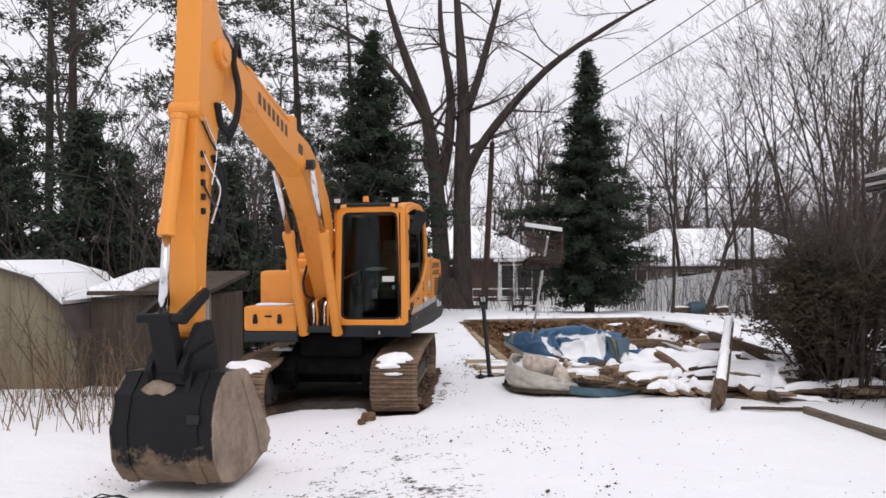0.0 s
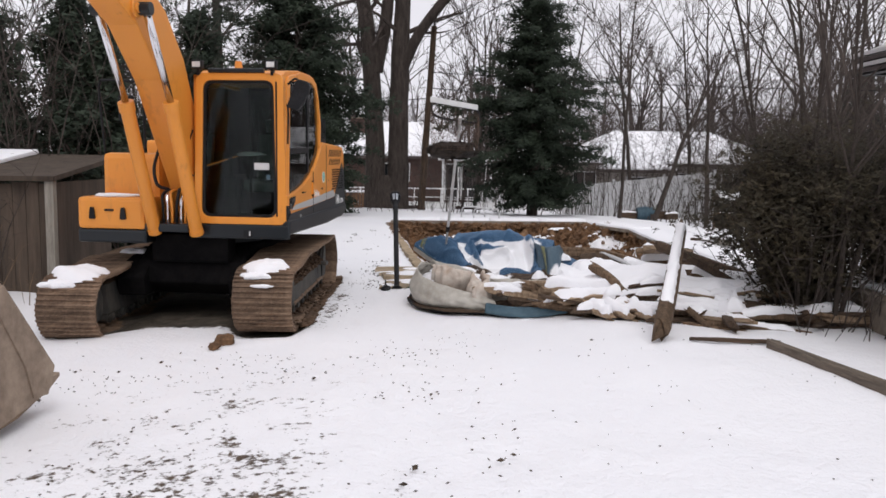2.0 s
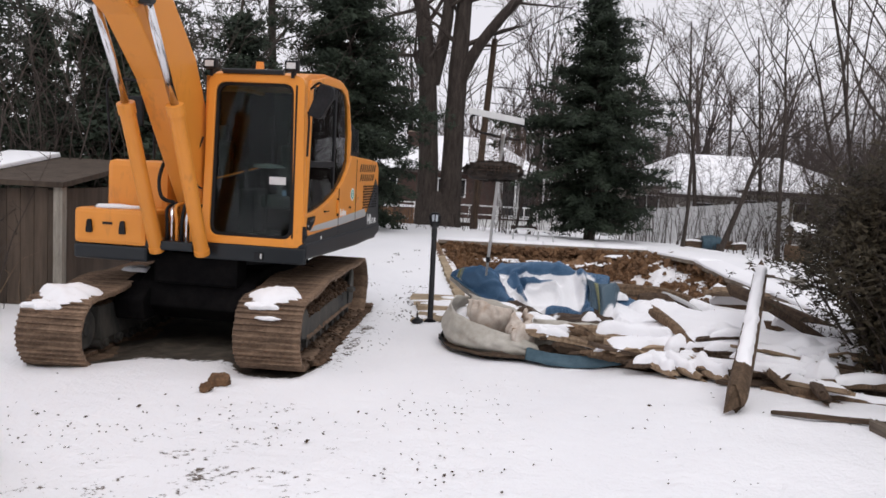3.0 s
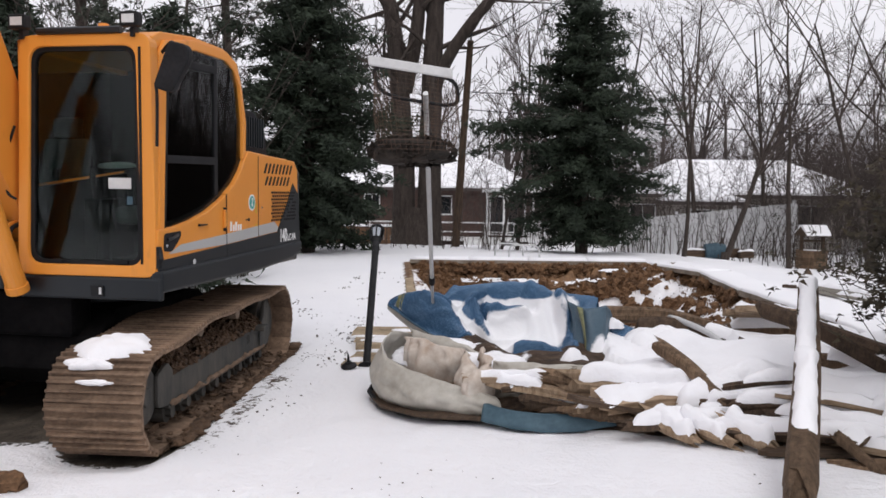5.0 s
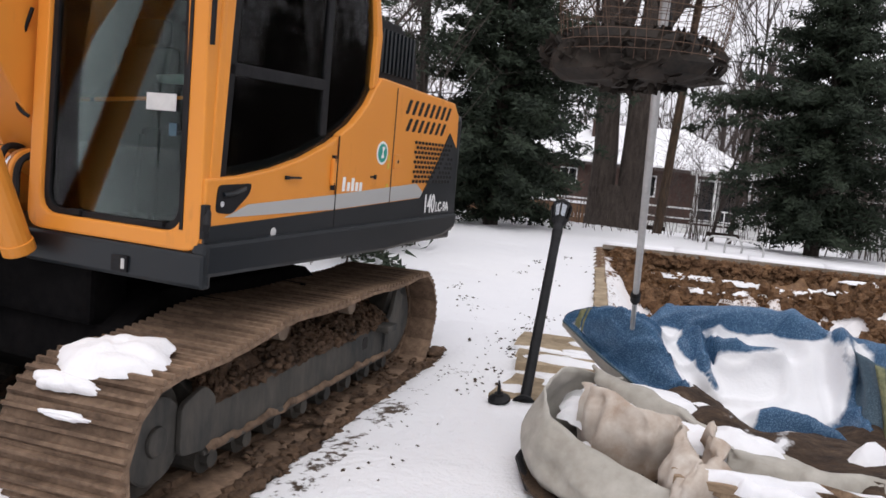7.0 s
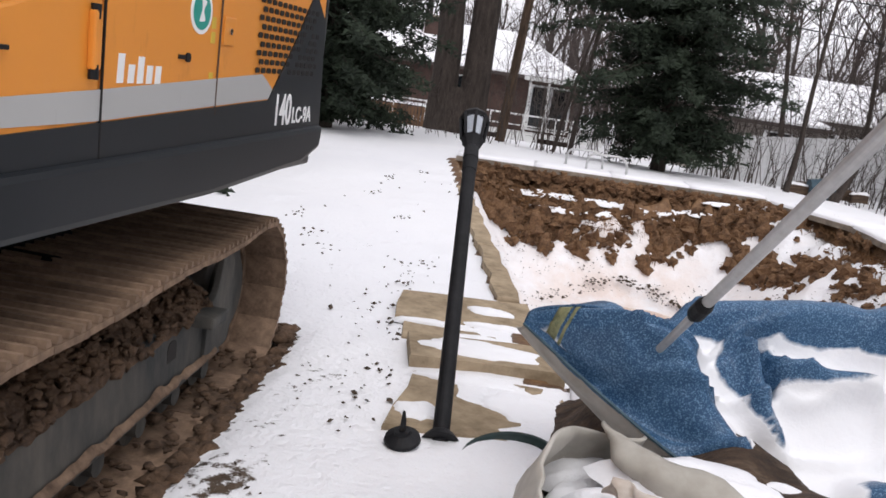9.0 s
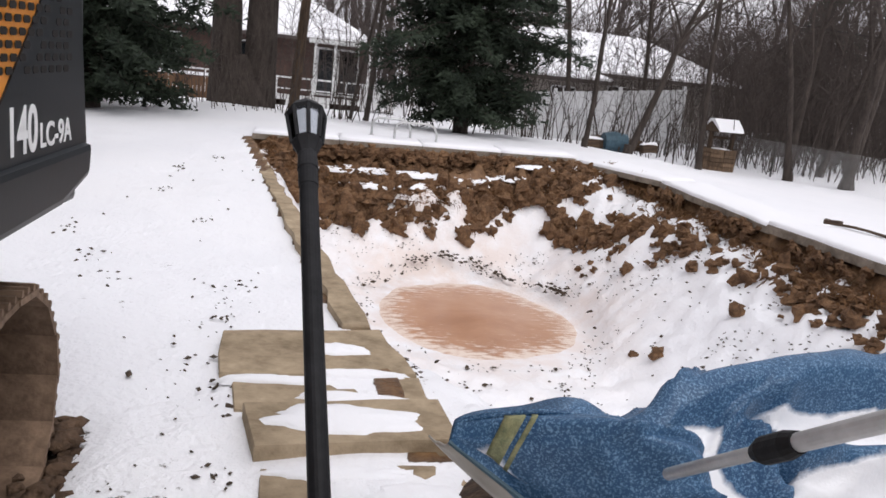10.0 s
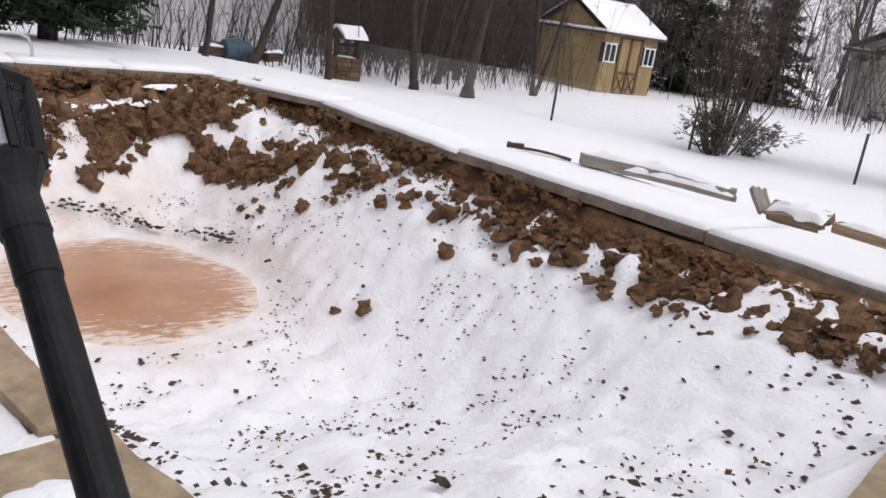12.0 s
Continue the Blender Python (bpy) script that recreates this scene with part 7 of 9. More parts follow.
    part("border_band", Geo().sheet(edge, 24, 3), BORDER, ob, "mottled yellow-green border band", smooth=True, thick=0.003)
    # right tail lying under the snow
    tail = part("blue_tail", Geo().sheet(lambda u, v: Vector((2.75 + 0.5 * u, 12.25 + 0.25 * v - 0.15 * u, 0.40 - 0.10 * u + 0.16 * math.sin(v * 3.1) + 0.05 * noise.noise(Vector((u * 4, v * 4, 2))))), 20, 14), LINER, ob, "blue tail of the sheet lying in the heap", smooth=True, thick=0.006)
    paint_attr(tail, "snow", [0.35 for i in range(21) for j in range(15)])

    def flat(u, v):
        p = spline([(1.62, 10.78, 0.05), (1.9, 10.62, 0.04), (2.25, 10.56, 0.05), (2.6, 10.6, 0.10)], u)
        return p + Vector((0.03 * v, 0.24 * v, 0.10 * math.sin(v * 3) + 0.02 * noise.noise(Vector((u * 5, v * 4, 1)))))

    part("loose_strip", Geo().sheet(flat, 24, 8), TEALLINER, ob, "teal strip lying out on the snow", smooth=True, thick=0.006)

    # off-white backing rolled out in front
    bk = thing("liner_backing", "stained off-white liner backing, curled up in stiff folds", "liner backing")
    W1 = [(1.72, 11.02, 0), (1.42, 10.98, 0), (1.10, 11.06, 0), (0.84, 11.30, 0), (0.76, 11.62, 0), (0.88, 11.92, 0), (1.12, 12.02, 0)]

    def wall(u, v):
        p = spline(W1, u)
        top = float(np.interp(u, [0, 0.15, 0.35, 0.55, 0.75, 1], [0.16, 0.25, 0.33, 0.44, 0.50, 0.46]))
        out = 0.10 * math.sin(v * 3.14) + 0.035 * noise.noise(Vector((u * 16, v * 5, 8))) + 0.06 * noise.noise(Vector((u * 5, v * 2, 3)))
        c = Vector((1.35, 11.6, 0))
        d = (p - c).normalized()
        return Vector((p.x + d.x * out, p.y + d.y * out, 0.015 + top * v + 0.03 * noise.noise(Vector((u * 7, 0, 1))) * v))

    part("outer_fold", Geo().sheet(wall, 60, 14), LINERBACK, bk, "grey-beige outer fold", smooth=True, thick=0.012)
    for k, (line, hts, mat) in enumerate((
        ([(0.95, 11.55, 0), (1.12, 11.40, 0), (1.35, 11.36, 0), (1.50, 11.50, 0), (1.75, 11.55, 0)], [0.48, 0.50, 0.44, 0.38, 0.30], FLEECE),
        ([(1.45, 11.22, 0), (1.52, 11.05, 0), (1.60, 11.02, 0), (1.66, 11.16, 0), (1.60, 11.30, 0)], [0.44, 0.36, 0.34, 0.42, 0.46], FLEECE),
        ([(1.0, 11.95, 0), (1.25, 11.75, 0), (1.6, 11.62, 0), (2.0, 11.45, 0), (2.4, 11.38, 0)], [0.5, 0.46, 0.36, 0.3, 0.26], LINERBACK),
        ([(1.7, 11.35, 0), (2.0, 11.2, 0), (2.3, 11.22, 0), (2.6, 11.05, 0)], [0.34, 0.36, 0.34, 0.36], LINERBACK))):

        def flap(u, v, line=line, hts=hts, k=k):
            p = spline(line, u)
            h = float(np.interp(u, np.linspace(0, 1, len(hts)), hts))
            w = 0.09 * noise.noise(Vector((u * 4, v * 2, 5 + k))) + 0.035 * noise.noise(Vector((u * 13, v * 6, 5 + k)))
            return Vector((p.x + w, p.y - 0.12 * math.sin(v * 2.8) + 0.16 * v * v + w, 0.05 + h * math.sin(min(v * 1.25, 1) * 1.57) - 0.10 * max(0, v - 0.8) * 5))

        part("inner_fold", Geo().sheet(flap, 36, 16), mat, bk, "stained off-white fold", smooth=True, thick=0.010)
    part("dark_hem", Geo().tube([(0.78, 11.92, 0.10), (0.70, 11.75, 0.14), (0.66, 11.5, 0.07), (0.78, 11.2, 0.04), (1.05, 10.98, 0.03), (1.45, 10.88, 0.03), (1.75, 10.9, 0.04)], 0.022, 8), BLACK, bk, "black rubber hem")
    part("ground_mat", Geo().sheet(lambda u, v: Vector((spline([(0.62, 11.75, 0), (0.76, 11.2, 0), (1.1, 10.86, 0), (1.6, 10.78, 0)], u).x + 0.5 * v, spline([(0.62, 11.75, 0), (0.76, 11.2, 0), (1.1, 10.86, 0), (1.6, 10.78, 0)], u).y + 0.35 * v, 0.055 + 0.02 * noise.noise(Vector((u * 6, v * 4, 2))))), 30, 8), DARKWOOD, bk, "brown mat trapped beneath", thick=0.02)
    for k, (x, y, z, rx, ry) in enumerate(((1.12, 11.62, 0.36, 0.30, 0.24), (1.0, 11.95, 0.30, 0.25, 0.2), (1.25, 11.80, 0.42, 0.3, 0.14), (1.7, 11.45, 0.36, 0.28, 0.16), (1.45, 11.50, 0.36, 0.22, 0.12), (1.5, 11.95, 0.35, 0.22, 0.12), (0.98, 11.35, 0.20, 0.16, 0.10), (2.75, 12.30, 0.55, 0.13, 0.05))):
        snow_cap("snow_patch", (x, y, z), (rx, ry), 0.06, 70 + k, "snow caught in the folds of the heaped liner", 8)
    # rounded mounds on the heap
    for k, (x, y, z, rx, ry, h) in enumerate(((4.28, 9.86, 0.10, 0.27, 0.22, 0.34), (4.55, 9.55, 0.08, 0.2, 0.14, 0.12), (5.2, 10.9, 0.42, 0.6, 0.3, 0.1), (3.2, 12.15, 0.44, 0.35, 0.2, 0.12))):
        snow_cap("snow_patch", (x, y, z), (rx, ry), h, 90 + k, "rounded snow over the debris heap")
    tub = thing("plant_tub", "round dark plastic tub filled with snow", "tub", pose(0.76, 12.64, -0.215, 6, -8, 0))
    part("wall", Geo().add([(r * math.cos(2 * math.pi * i / 28), r * math.sin(2 * math.pi * i / 28), z) for r, z in ((0.15, 0), (0.195, 0.25), (0.205, 0.262), (0.205, 0.25), (0.190, 0.245), (0.145, 0.02)) for i in range(28)],
                           [(k * 28 + i, k * 28 + (i + 1) % 28, (k + 1) * 28 + (i + 1) % 28, (k + 1) * 28 + i) for k in range(5) for i in range(28)] + [tuple(range(27, -1, -1))]), TUBM, tub, smooth=True)
    part("snow_fill", Geo().blob((0, 0, 0.19), (0.18, 0.18, 0.05), 5, 6, 20, 0.1), SNOW, tub, "snow inside", smooth=True)
    rock = Geo().blob((0, 0, 0.05), (0.10, 0.08, 0.07), 77, 7, 12, 0.35)
    solid("rock", rock, CLAY, "brown clod of earth by the crawler track", "clod", m=pose(-1.17, 9.35, gz(-1.17, 9.35)))
    solid("rock", Geo().blob((0, 0, 0.03), (0.06, 0.05, 0.04), 78, 7, 12, 0.35), CLAY, "small clod of earth by the crawler track", "clod", m=pose(-1.22, 9.16, gz(-1.22, 9.16)))


make_liner()


# ---- trees and shrubs ----
def grow(rnd, geo, twigs, p, d, length, r, level, most, sides, spread=0.6, up=0.12, kids=(3, 5), wob=0.22, rmin=0.004):
    """Adds one limb and, from it, its branches down to the last level."""
    n = 6 if level < 2 else 4 if level < most else 3
    pts, rad = [p.copy()], [r]
    q, e = p.copy(), d.copy()
    for k in range(n):
        e = (e + Vector((rnd.gauss(0, wob), rnd.gauss(0, wob), rnd.gauss(0, wob * 0.6) + up * 0.35)) * (0.55 if level else 0.25)).normalized()
        q = q + e * (length / n)
        pts.append(q.copy())
        rad.append(max(rmin, r * (1 - 0.72 * (k + 1) / n)))
    (geo if level < 1 else twigs).tube(pts, rad, max(3, sides - 2 * level), False)
    if level >= most:
        return
    for j in range(rnd.randint(*kids) + (2 if level == 0 else 0)):
        t = rnd.uniform(0.3 if level else 0.35, 1.0)
        i = min(n - 1, int(t * n))
        b = pts[i].lerp(pts[i + 1], t * n - i)
        ax = (pts[i + 1] - pts[i]).normalized()
        o = Vector((rnd.gauss(0, 1), rnd.gauss(0, 1), rnd.gauss(0, 0.5)))
        o = (o - ax * o.dot(ax)).normalized()
        nd = (ax * (1 - spread * 0.55) + o * spread + Vector((0, 0, up))).normalized()
        grow(rnd, geo, twigs, b, nd, length * rnd.uniform(0.42, 0.68) * (1.08 - 0.35 * t), max(rmin, rad[i] * rnd.uniform(0.45, 0.65)), level + 1, most, sides, spread, up, kids, wob, rmin)


def bare_tree(x, y, h, r, seed, lean=(0, 0), most=4, stems=1, label="bare grey-brown tree with fine twigs", name="bare_tree", spread=0.62, kids=(3, 5), split=0.3, rmin=0.005, category="tree", sides=9, mat=BARK):
    rnd = random.Random(seed)
    z = lz(x, y) - 0.1
    t = thing(name, label, category, pose(x, y, z), "bare trees")
    g, w = Geo(), Geo()
    for s in range(stems):
        a = 2 * math.pi * s / stems + rnd.random()
        d = Vector((lean[0] + (split * math.cos(a) if stems > 1 else 0), lean[1] + (split * math.sin(a) if stems > 1 else 0), 1)).normalized()
        o = Vector((r * math.cos(a), r * math.sin(a), 0)) * (0.7 if stems > 1 else 0)
        grow(rnd, g, w, o, d, h * rnd.uniform(0.8, 1.0), r * (1 if stems == 1 else 0.72), 0, most, sides, spread, 0.14, kids, 0.2, rmin)
    g.tube([(0, 0, -0.3), (0, 0, 0.0), (0, 0, 0.35)], [r * 1.7, r * 1.35, r * 0.9], 9)
    part("trunk", g, mat, t, smooth=True)
    tagged(part("crown", w, TWIG, t, "fine bare twigs"), kind="stuff")
    return t


def needles(rnd, g, c, size, n, droop=0.0):
    """A ragged tuft: thin blades round a point."""
    for k in range(n):
        d = Vector((rnd.gauss(0, 1), rnd.gauss(0, 1), rnd.gauss(0, 0.55) - droop)).normalized() * size * rnd.uniform(0.6, 1.3)
        s = d.orthogonal().normalized() * size * rnd.uniform(0.13, 0.26)
        b = c + Vector((rnd.gauss(0, 0.3), rnd.gauss(0, 0.3), rnd.gauss(0, 0.3))) * size
        g.add([b - s, b + s, b + d], [(0, 1, 2)])


def conifer(x, y, h, width, seed, low=0.4, mat=NEEDLE, label="dark dense evergreen tree", dens=1.0, name="evergreen_tree", size=0.16):
    rnd = random.Random(seed)
    t = thing(name, label, "tree", pose(x, y, lz(x, y) - 0.1))
    tr, cr, tw = Geo(), Geo(), Geo()
    tr.tube([(0, 0, -0.2), (0.03, 0, h * 0.4), (0, 0.04, h)], [0.02 * h, 0.013 * h, 0.01], 8)
    z = low
    while z < h:
        f = (z - low) / (h - low)
        R = width * 0.5 * (1 - f) ** 0.95 * (0.42 + 0.58 * min(1, f * 4.5)) * (0.85 + 0.4 * noise.noise(Vector((z * 0.8, seed, 0)))) + 0.10
        for k in range(int(rnd.uniform(6, 9) * dens * (1 - 0.4 * f)) + 1):
            a = rnd.uniform(0, 6.283)
            L = R * rnd.uniform(0.35, 1.2) * (1 + 0.7 * noise.noise(Vector((math.cos(a) * 1.5, math.sin(a) * 1.5, z * 0.9 + seed))))
            rise = rnd.uniform(-0.12, 0.35) + 0.3 * f
            tip = Vector((math.cos(a) * L, math.sin(a) * L, z + L * rise - 0.10 * L * L))
            st = Vector((0, 0, z))
            tw.tube([st, st.lerp(tip, 0.5) + Vector((0, 0, 0.08 * L)), tip], [0.02, 0.012, 0.005], 4, False)
            n = int(4 + 12 * L * dens)
            for j in range(n):
                u = 0.22 + 0.8 * (j + rnd.random()) / n
                c = st.lerp(tip, u) + Vector((rnd.gauss(0, 0.10), rnd.gauss(0, 0.10), rnd.gauss(0, 0.06) + 0.07 * L * (1 - u)))
                needles(rnd, cr, c, size * rnd.uniform(0.7, 1.25), 6, 0.25)
        z += rnd.uniform(0.14, 0.24) * (1 if dens >= 1 else 1.6)
    part("trunk", tr, BARK, t)
    tagged(part("branchwork", tw, BARK, t), kind="stuff")
    part("crown", cr, mat, t, "ragged dark needles")
    return t


def pine(x, y, h, seed):
    """A tall pine with an open crown of grey-green tufts."""
    rnd = random.Random(seed)
    t = thing("pine_tree", "tall pine with an open grey-green crown", "tree", pose(x, y, lz(x, y) - 0.1), "tall pines")
    tr, cr, tw = Geo(), Geo(), Geo()
    lean = Vector((rnd.gauss(0, 0.03), 0, 1))
    tr.tube([lean * 0, lean * h * 0.5, lean * h], [0.19, 0.13, 0.03], 10)
    for k in range(58):
        z = h * (0.16 + 0.84 * (k + rnd.random()) / 58)
        a = rnd.uniform(0, 6.283)
        L = (1.1 - abs(z / h - 0.55)) * rnd.uniform(0.9, 2.9)
        st = lean * z
        tip = st + Vector((math.cos(a) * L, math.sin(a) * L, rnd.uniform(-0.25, 0.25) * L))
        mid = st.lerp(tip, 0.5) + Vector((0, 0, rnd.uniform(-0.1, 0.15)))
        tw.tube([st, mid, tip], [0.035, 0.02, 0.006], 4, False)
        if z < h * 0.25 and rnd.random() < 0.7:
            continue
        for j in range(int(9 + 10 * L)):
            u = rnd.uniform(0.3, 1.05)
            c = st.lerp(tip, u) + Vector((rnd.gauss(0, 0.26), rnd.gauss(0, 0.26), rnd.gauss(0, 0.13)))
            needles(rnd, cr, c, 0.17, 7)
    part("trunk", tr, BARK, t)
    tagged(part("branchwork", tw, BARK, t), kind="stuff")
    part("crown", cr, PINE, t, "open grey-green needle tufts")


def shrub(x, y, rx, ry, h, seed, mat, label, name="evergreen_shrub", n=5200, stems=26, size=0.075, low=0.15):
    """A bushy shrub: many thin stems and small leaves thickest at the shell."""
    rnd = random.Random(seed)
    t = thing(name, label, "shrub", pose(x, y, lz(x, y)))
    st, cr = Geo(), Geo()
    tips = []
    for k in range(stems):
        a, u = rnd.uniform(0, 6.283), rnd.uniform(0.15, 1)
        tip = Vector((rx * u * math.cos(a), ry * u * math.sin(a), h * (1 - 0.45 * u * u) * rnd.uniform(0.7, 1.05)))
        b = Vector((tip.x * 0.18, tip.y * 0.18, -0.05))
        m = b.lerp(tip, 0.5) + Vector((rnd.gauss(0, 0.08), rnd.gauss(0, 0.08), 0.1))
        st.tube([b, m, tip], [0.02, 0.014, 0.004], 5, False)
        tips += [b.lerp(m, v) for v in (0.6, 0.9)] + [m.lerp(tip, v) for v in (0.25, 0.5, 0.75, 1.0)]
        for j in range(5):
            v = rnd.uniform(0.3, 1)
            p = m.lerp(tip, v)
            q = p + Vector((rnd.gauss(0, 0.25), rnd.gauss(0, 0.25), rnd.uniform(0, 0.3)))
            st.tube([p, q], [0.006, 0.002], 3, False)
            tips.append(q)
    for k in range(n // 6):
        c = rnd.choice(tips) + Vector((rnd.gauss(0, 0.13 * rx), rnd.gauss(0, 0.13 * ry), rnd.gauss(0, 0.11)))
        if c.z < low:
            continue
        needles(rnd, cr, c, size * rnd.uniform(0.7, 1.4), 6)
    part("stem", st, BARK, t)
    part("foliage", cr, mat, t)
    return t


def thicket(name, boxes, count, hlo, hhi, seed, mat, label, lean=0.16, r=0.012, sub=5):
    """Saplings, canes and brush too many to count."""
    rnd, g = random.Random(seed), Geo()
    for k in range(count):
        bx = rnd.choice(boxes)
        x, y = rnd.uniform(bx[0], bx[1]), rnd.uniform(bx[2], bx[3])
        h = rnd.uniform(hlo, hhi)
        b = Vector((x, y, lz(x, y) - 0.05))
        d = Vector((rnd.gauss(0, lean), rnd.gauss(0, lean), 1))
        m = b + d * h * 0.5 + Vector((rnd.gauss(0, 0.06) * h, rnd.gauss(0, 0.06) * h, 0))
        e = b + d * h + Vector((rnd.gauss(0, 0.13) * h, rnd.gauss(0, 0.13) * h, 0))
        rr = r * rnd.uniform(0.5, 1.6)
        g.tube([b, m, e], [rr, rr * 0.7, rr * 0.2], 4, False)
        for j in range(sub):
            u = rnd.uniform(0.25, 1)
            p = b.lerp(m, u * 2) if u < 0.5 else m.lerp(e, u * 2 - 1)
            q = p + Vector((rnd.gauss(0, 0.22), rnd.gauss(0, 0.22), rnd.uniform(0.02, 0.32))) * h * 0.5
            g.tube([p, p.lerp(q, 0.5) + Vector((rnd.gauss(0, 0.03), rnd.gauss(0, 0.03), 0.02)), q], [rr * 0.45, rr * 0.3, rr * 0.1], 3, False)
    return solid(name, g, mat, label, "brush", kind="stuff")


# the great twin-trunk tree behind the pool
def big_tree():
    t = thing("twin_trunk_tree", "great bare tree forking low into heavy dark limbs", "tree", pose(-1.35, 33.4, lz(-1.35, 33.4) - 0.2))
    g, w, rnd = Geo(), Geo(), random.Random(3)
    limbs = [
        ([(-0.46, 0, 0), (-0.46, 0, 3.0), (-0.62, 0, 5.6), (-1.0, 0.1, 8.6), (-2.0, 0.2, 11.5), (-3.0, 0.4, 15)], [0.44, 0.37, 0.34, 0.26, 0.18, 0.05]),
        ([(0.46, 0, 0), (0.46, 0, 3.0), (0.50, 0, 6.0), (0.62, 0, 8.8), (0.5, 0.2, 11.5), (0.2, 0.3, 16)], [0.47, 0.39, 0.36, 0.28, 0.22, 0.05]),
        ([(0.42, -0.1, 5.2), (1.1, -0.2, 6.8), (2.4, -0.5, 8.5), (4.2, -0.7, 10.3), (6.5, -1.0, 11.8), (8.8, -1.2, 13.0)], [0.24, 0.21, 0.18, 0.14, 0.09, 0.03]),
        ([(-0.45, 0, 5.6), (-0.05, 0, 7.6), (0.05, 0, 9.5), (-0.3, 0, 12), (-0.4, 0.2, 15)], [0.28, 0.24, 0.19, 0.13, 0.04]),
        ([(0.55, 0, 8.2), (1.3, -0.2, 10.2), (2.0, -0.4, 12.6), (2.6, -0.5, 15)], [0.2, 0.17, 0.12, 0.04]),
        ([(-0.9, 0.1, 8.2), (-2.0, -0.3, 10.0), (-3.6, -0.5, 11.6), (-5.2, -0.8, 12.4)], [0.17, 0.13, 0.09, 0.03]),
    ]
    for pts, rad in limbs:
        dense = [spline(pts, u) for u in np.linspace(0, 1, 18)]
        dense = [p + Vector((0.04 * noise.noise(p * 0.9), 0.04 * noise.noise(p * 0.9 + Vector((9, 0, 0))), 0)) for p in dense]
        rr = [float(np.interp(u, np.linspace(0, 1, len(rad)), rad)) for u in np.linspace(0, 1, 18)]
        g.tube(dense, rr, 12, False)
        for k in range(11):
            i = rnd.randint(7, 17) if pts[0][2] == 0 else rnd.randint(4, 17)
            d = Vector((rnd.gauss(0, 1), rnd.gauss(0, 0.7), rnd.gauss(0.35, 0.6))).normalized()
            grow(rnd, g, w, dense[i], d, rnd.uniform(1.2, 3.0), max(0.02, rr[i] * 0.32), 1, 3, 7, 0.62, 0.1, (3, 5), 0.24, 0.008)
    g.tube([(0, 0, -0.2), (0, 0, 0.3), (0, 0, 1.6)], [1.1, 0.85, 0.35], 14)
    part("trunk", g, BARK, t, "thick furrowed trunks and limbs", smooth=True)
    tagged(part("crown", w, TWIG, t, "fine bare twigs"), kind="stuff")


big_tree()

conifer(4.15, 30.8, 10.2, 7.0, 11, 0.5, label="dark dense evergreen tree behind the pool", dens=1.45)
conifer(-3.75, 27.5, 10.2, 7.8, 12, 0.4, label="dark evergreen tree behind the excavator", dens=1.4)
conifer(-4.6, 20.0, 5.2, 5.6, 13, 0.0, label="dark rounded evergreen behind the excavator", dens=1.2)
conifer(-6.6, 18.0, 5.4, 5.0, 14, 0.0, label="dark rounded evergreen beside the shed", dens=1.2)
conifer(-8.4, 16.0, 5.6, 4.6, 20, 0.0, label="dark evergreen behind the shed", dens=1.1)
conifer(-11.6, 17.5, 6.4, 5.0, 21, 0.0, label="dark evergreen behind the shed", dens=1.0)
conifer(-13.5, 22.0, 7.0, 5.4, 22, 0.0, label="dark evergreen among tall pines", dens=0.95)
conifer(-9.8, 21.0, 5.2, 4.4, 15, 0.2, label="dark evergreen among bare trees", dens=1.0)
conifer(-5.3, 16.4, 4.4, 3.6, 17, 0.0, label="dark evergreen close behind the excavator", dens=1.2)
conifer(26, 42, 9, 7, 18, 0.0, label="dark evergreen beyond the garden shed", dens=0.9, size=0.24)
conifer(29.5, 40.5, 8, 7, 23, 0.0, label="dark evergreen beyond the garden shed", dens=0.9, size=0.24)
conifer(37.5, 35.5, 8, 7, 24, 0.0, label="dark evergreen near the white house", dens=0.9, size=0.24)
conifer(22.5, 44.5, 8, 7, 25, 0.0, label="dark evergreen beyond the garden shed", dens=0.9, size=0.24)
conifer(33, 37, 9, 8, 19, 0.0, label="dark evergreen beyond the garden shed", dens=0.9, size=0.24)
conifer(17.5, 19.0, 10.5, 4.8, 16, 1.0, PINE, label="tall grey-green spruce beyond the gazebo", dens=0.9)
for _k, (_x, _y, _h) in enumerate(((-9.3, 26, 17), (-12.5, 23, 16), (-15.5, 27, 17), (-7.0, 31, 16), (-11.5, 32, 18), (-17.5, 21, 15), (-5.6, 36, 15))):
    pine(_x, _y, _h, 30 + _k)
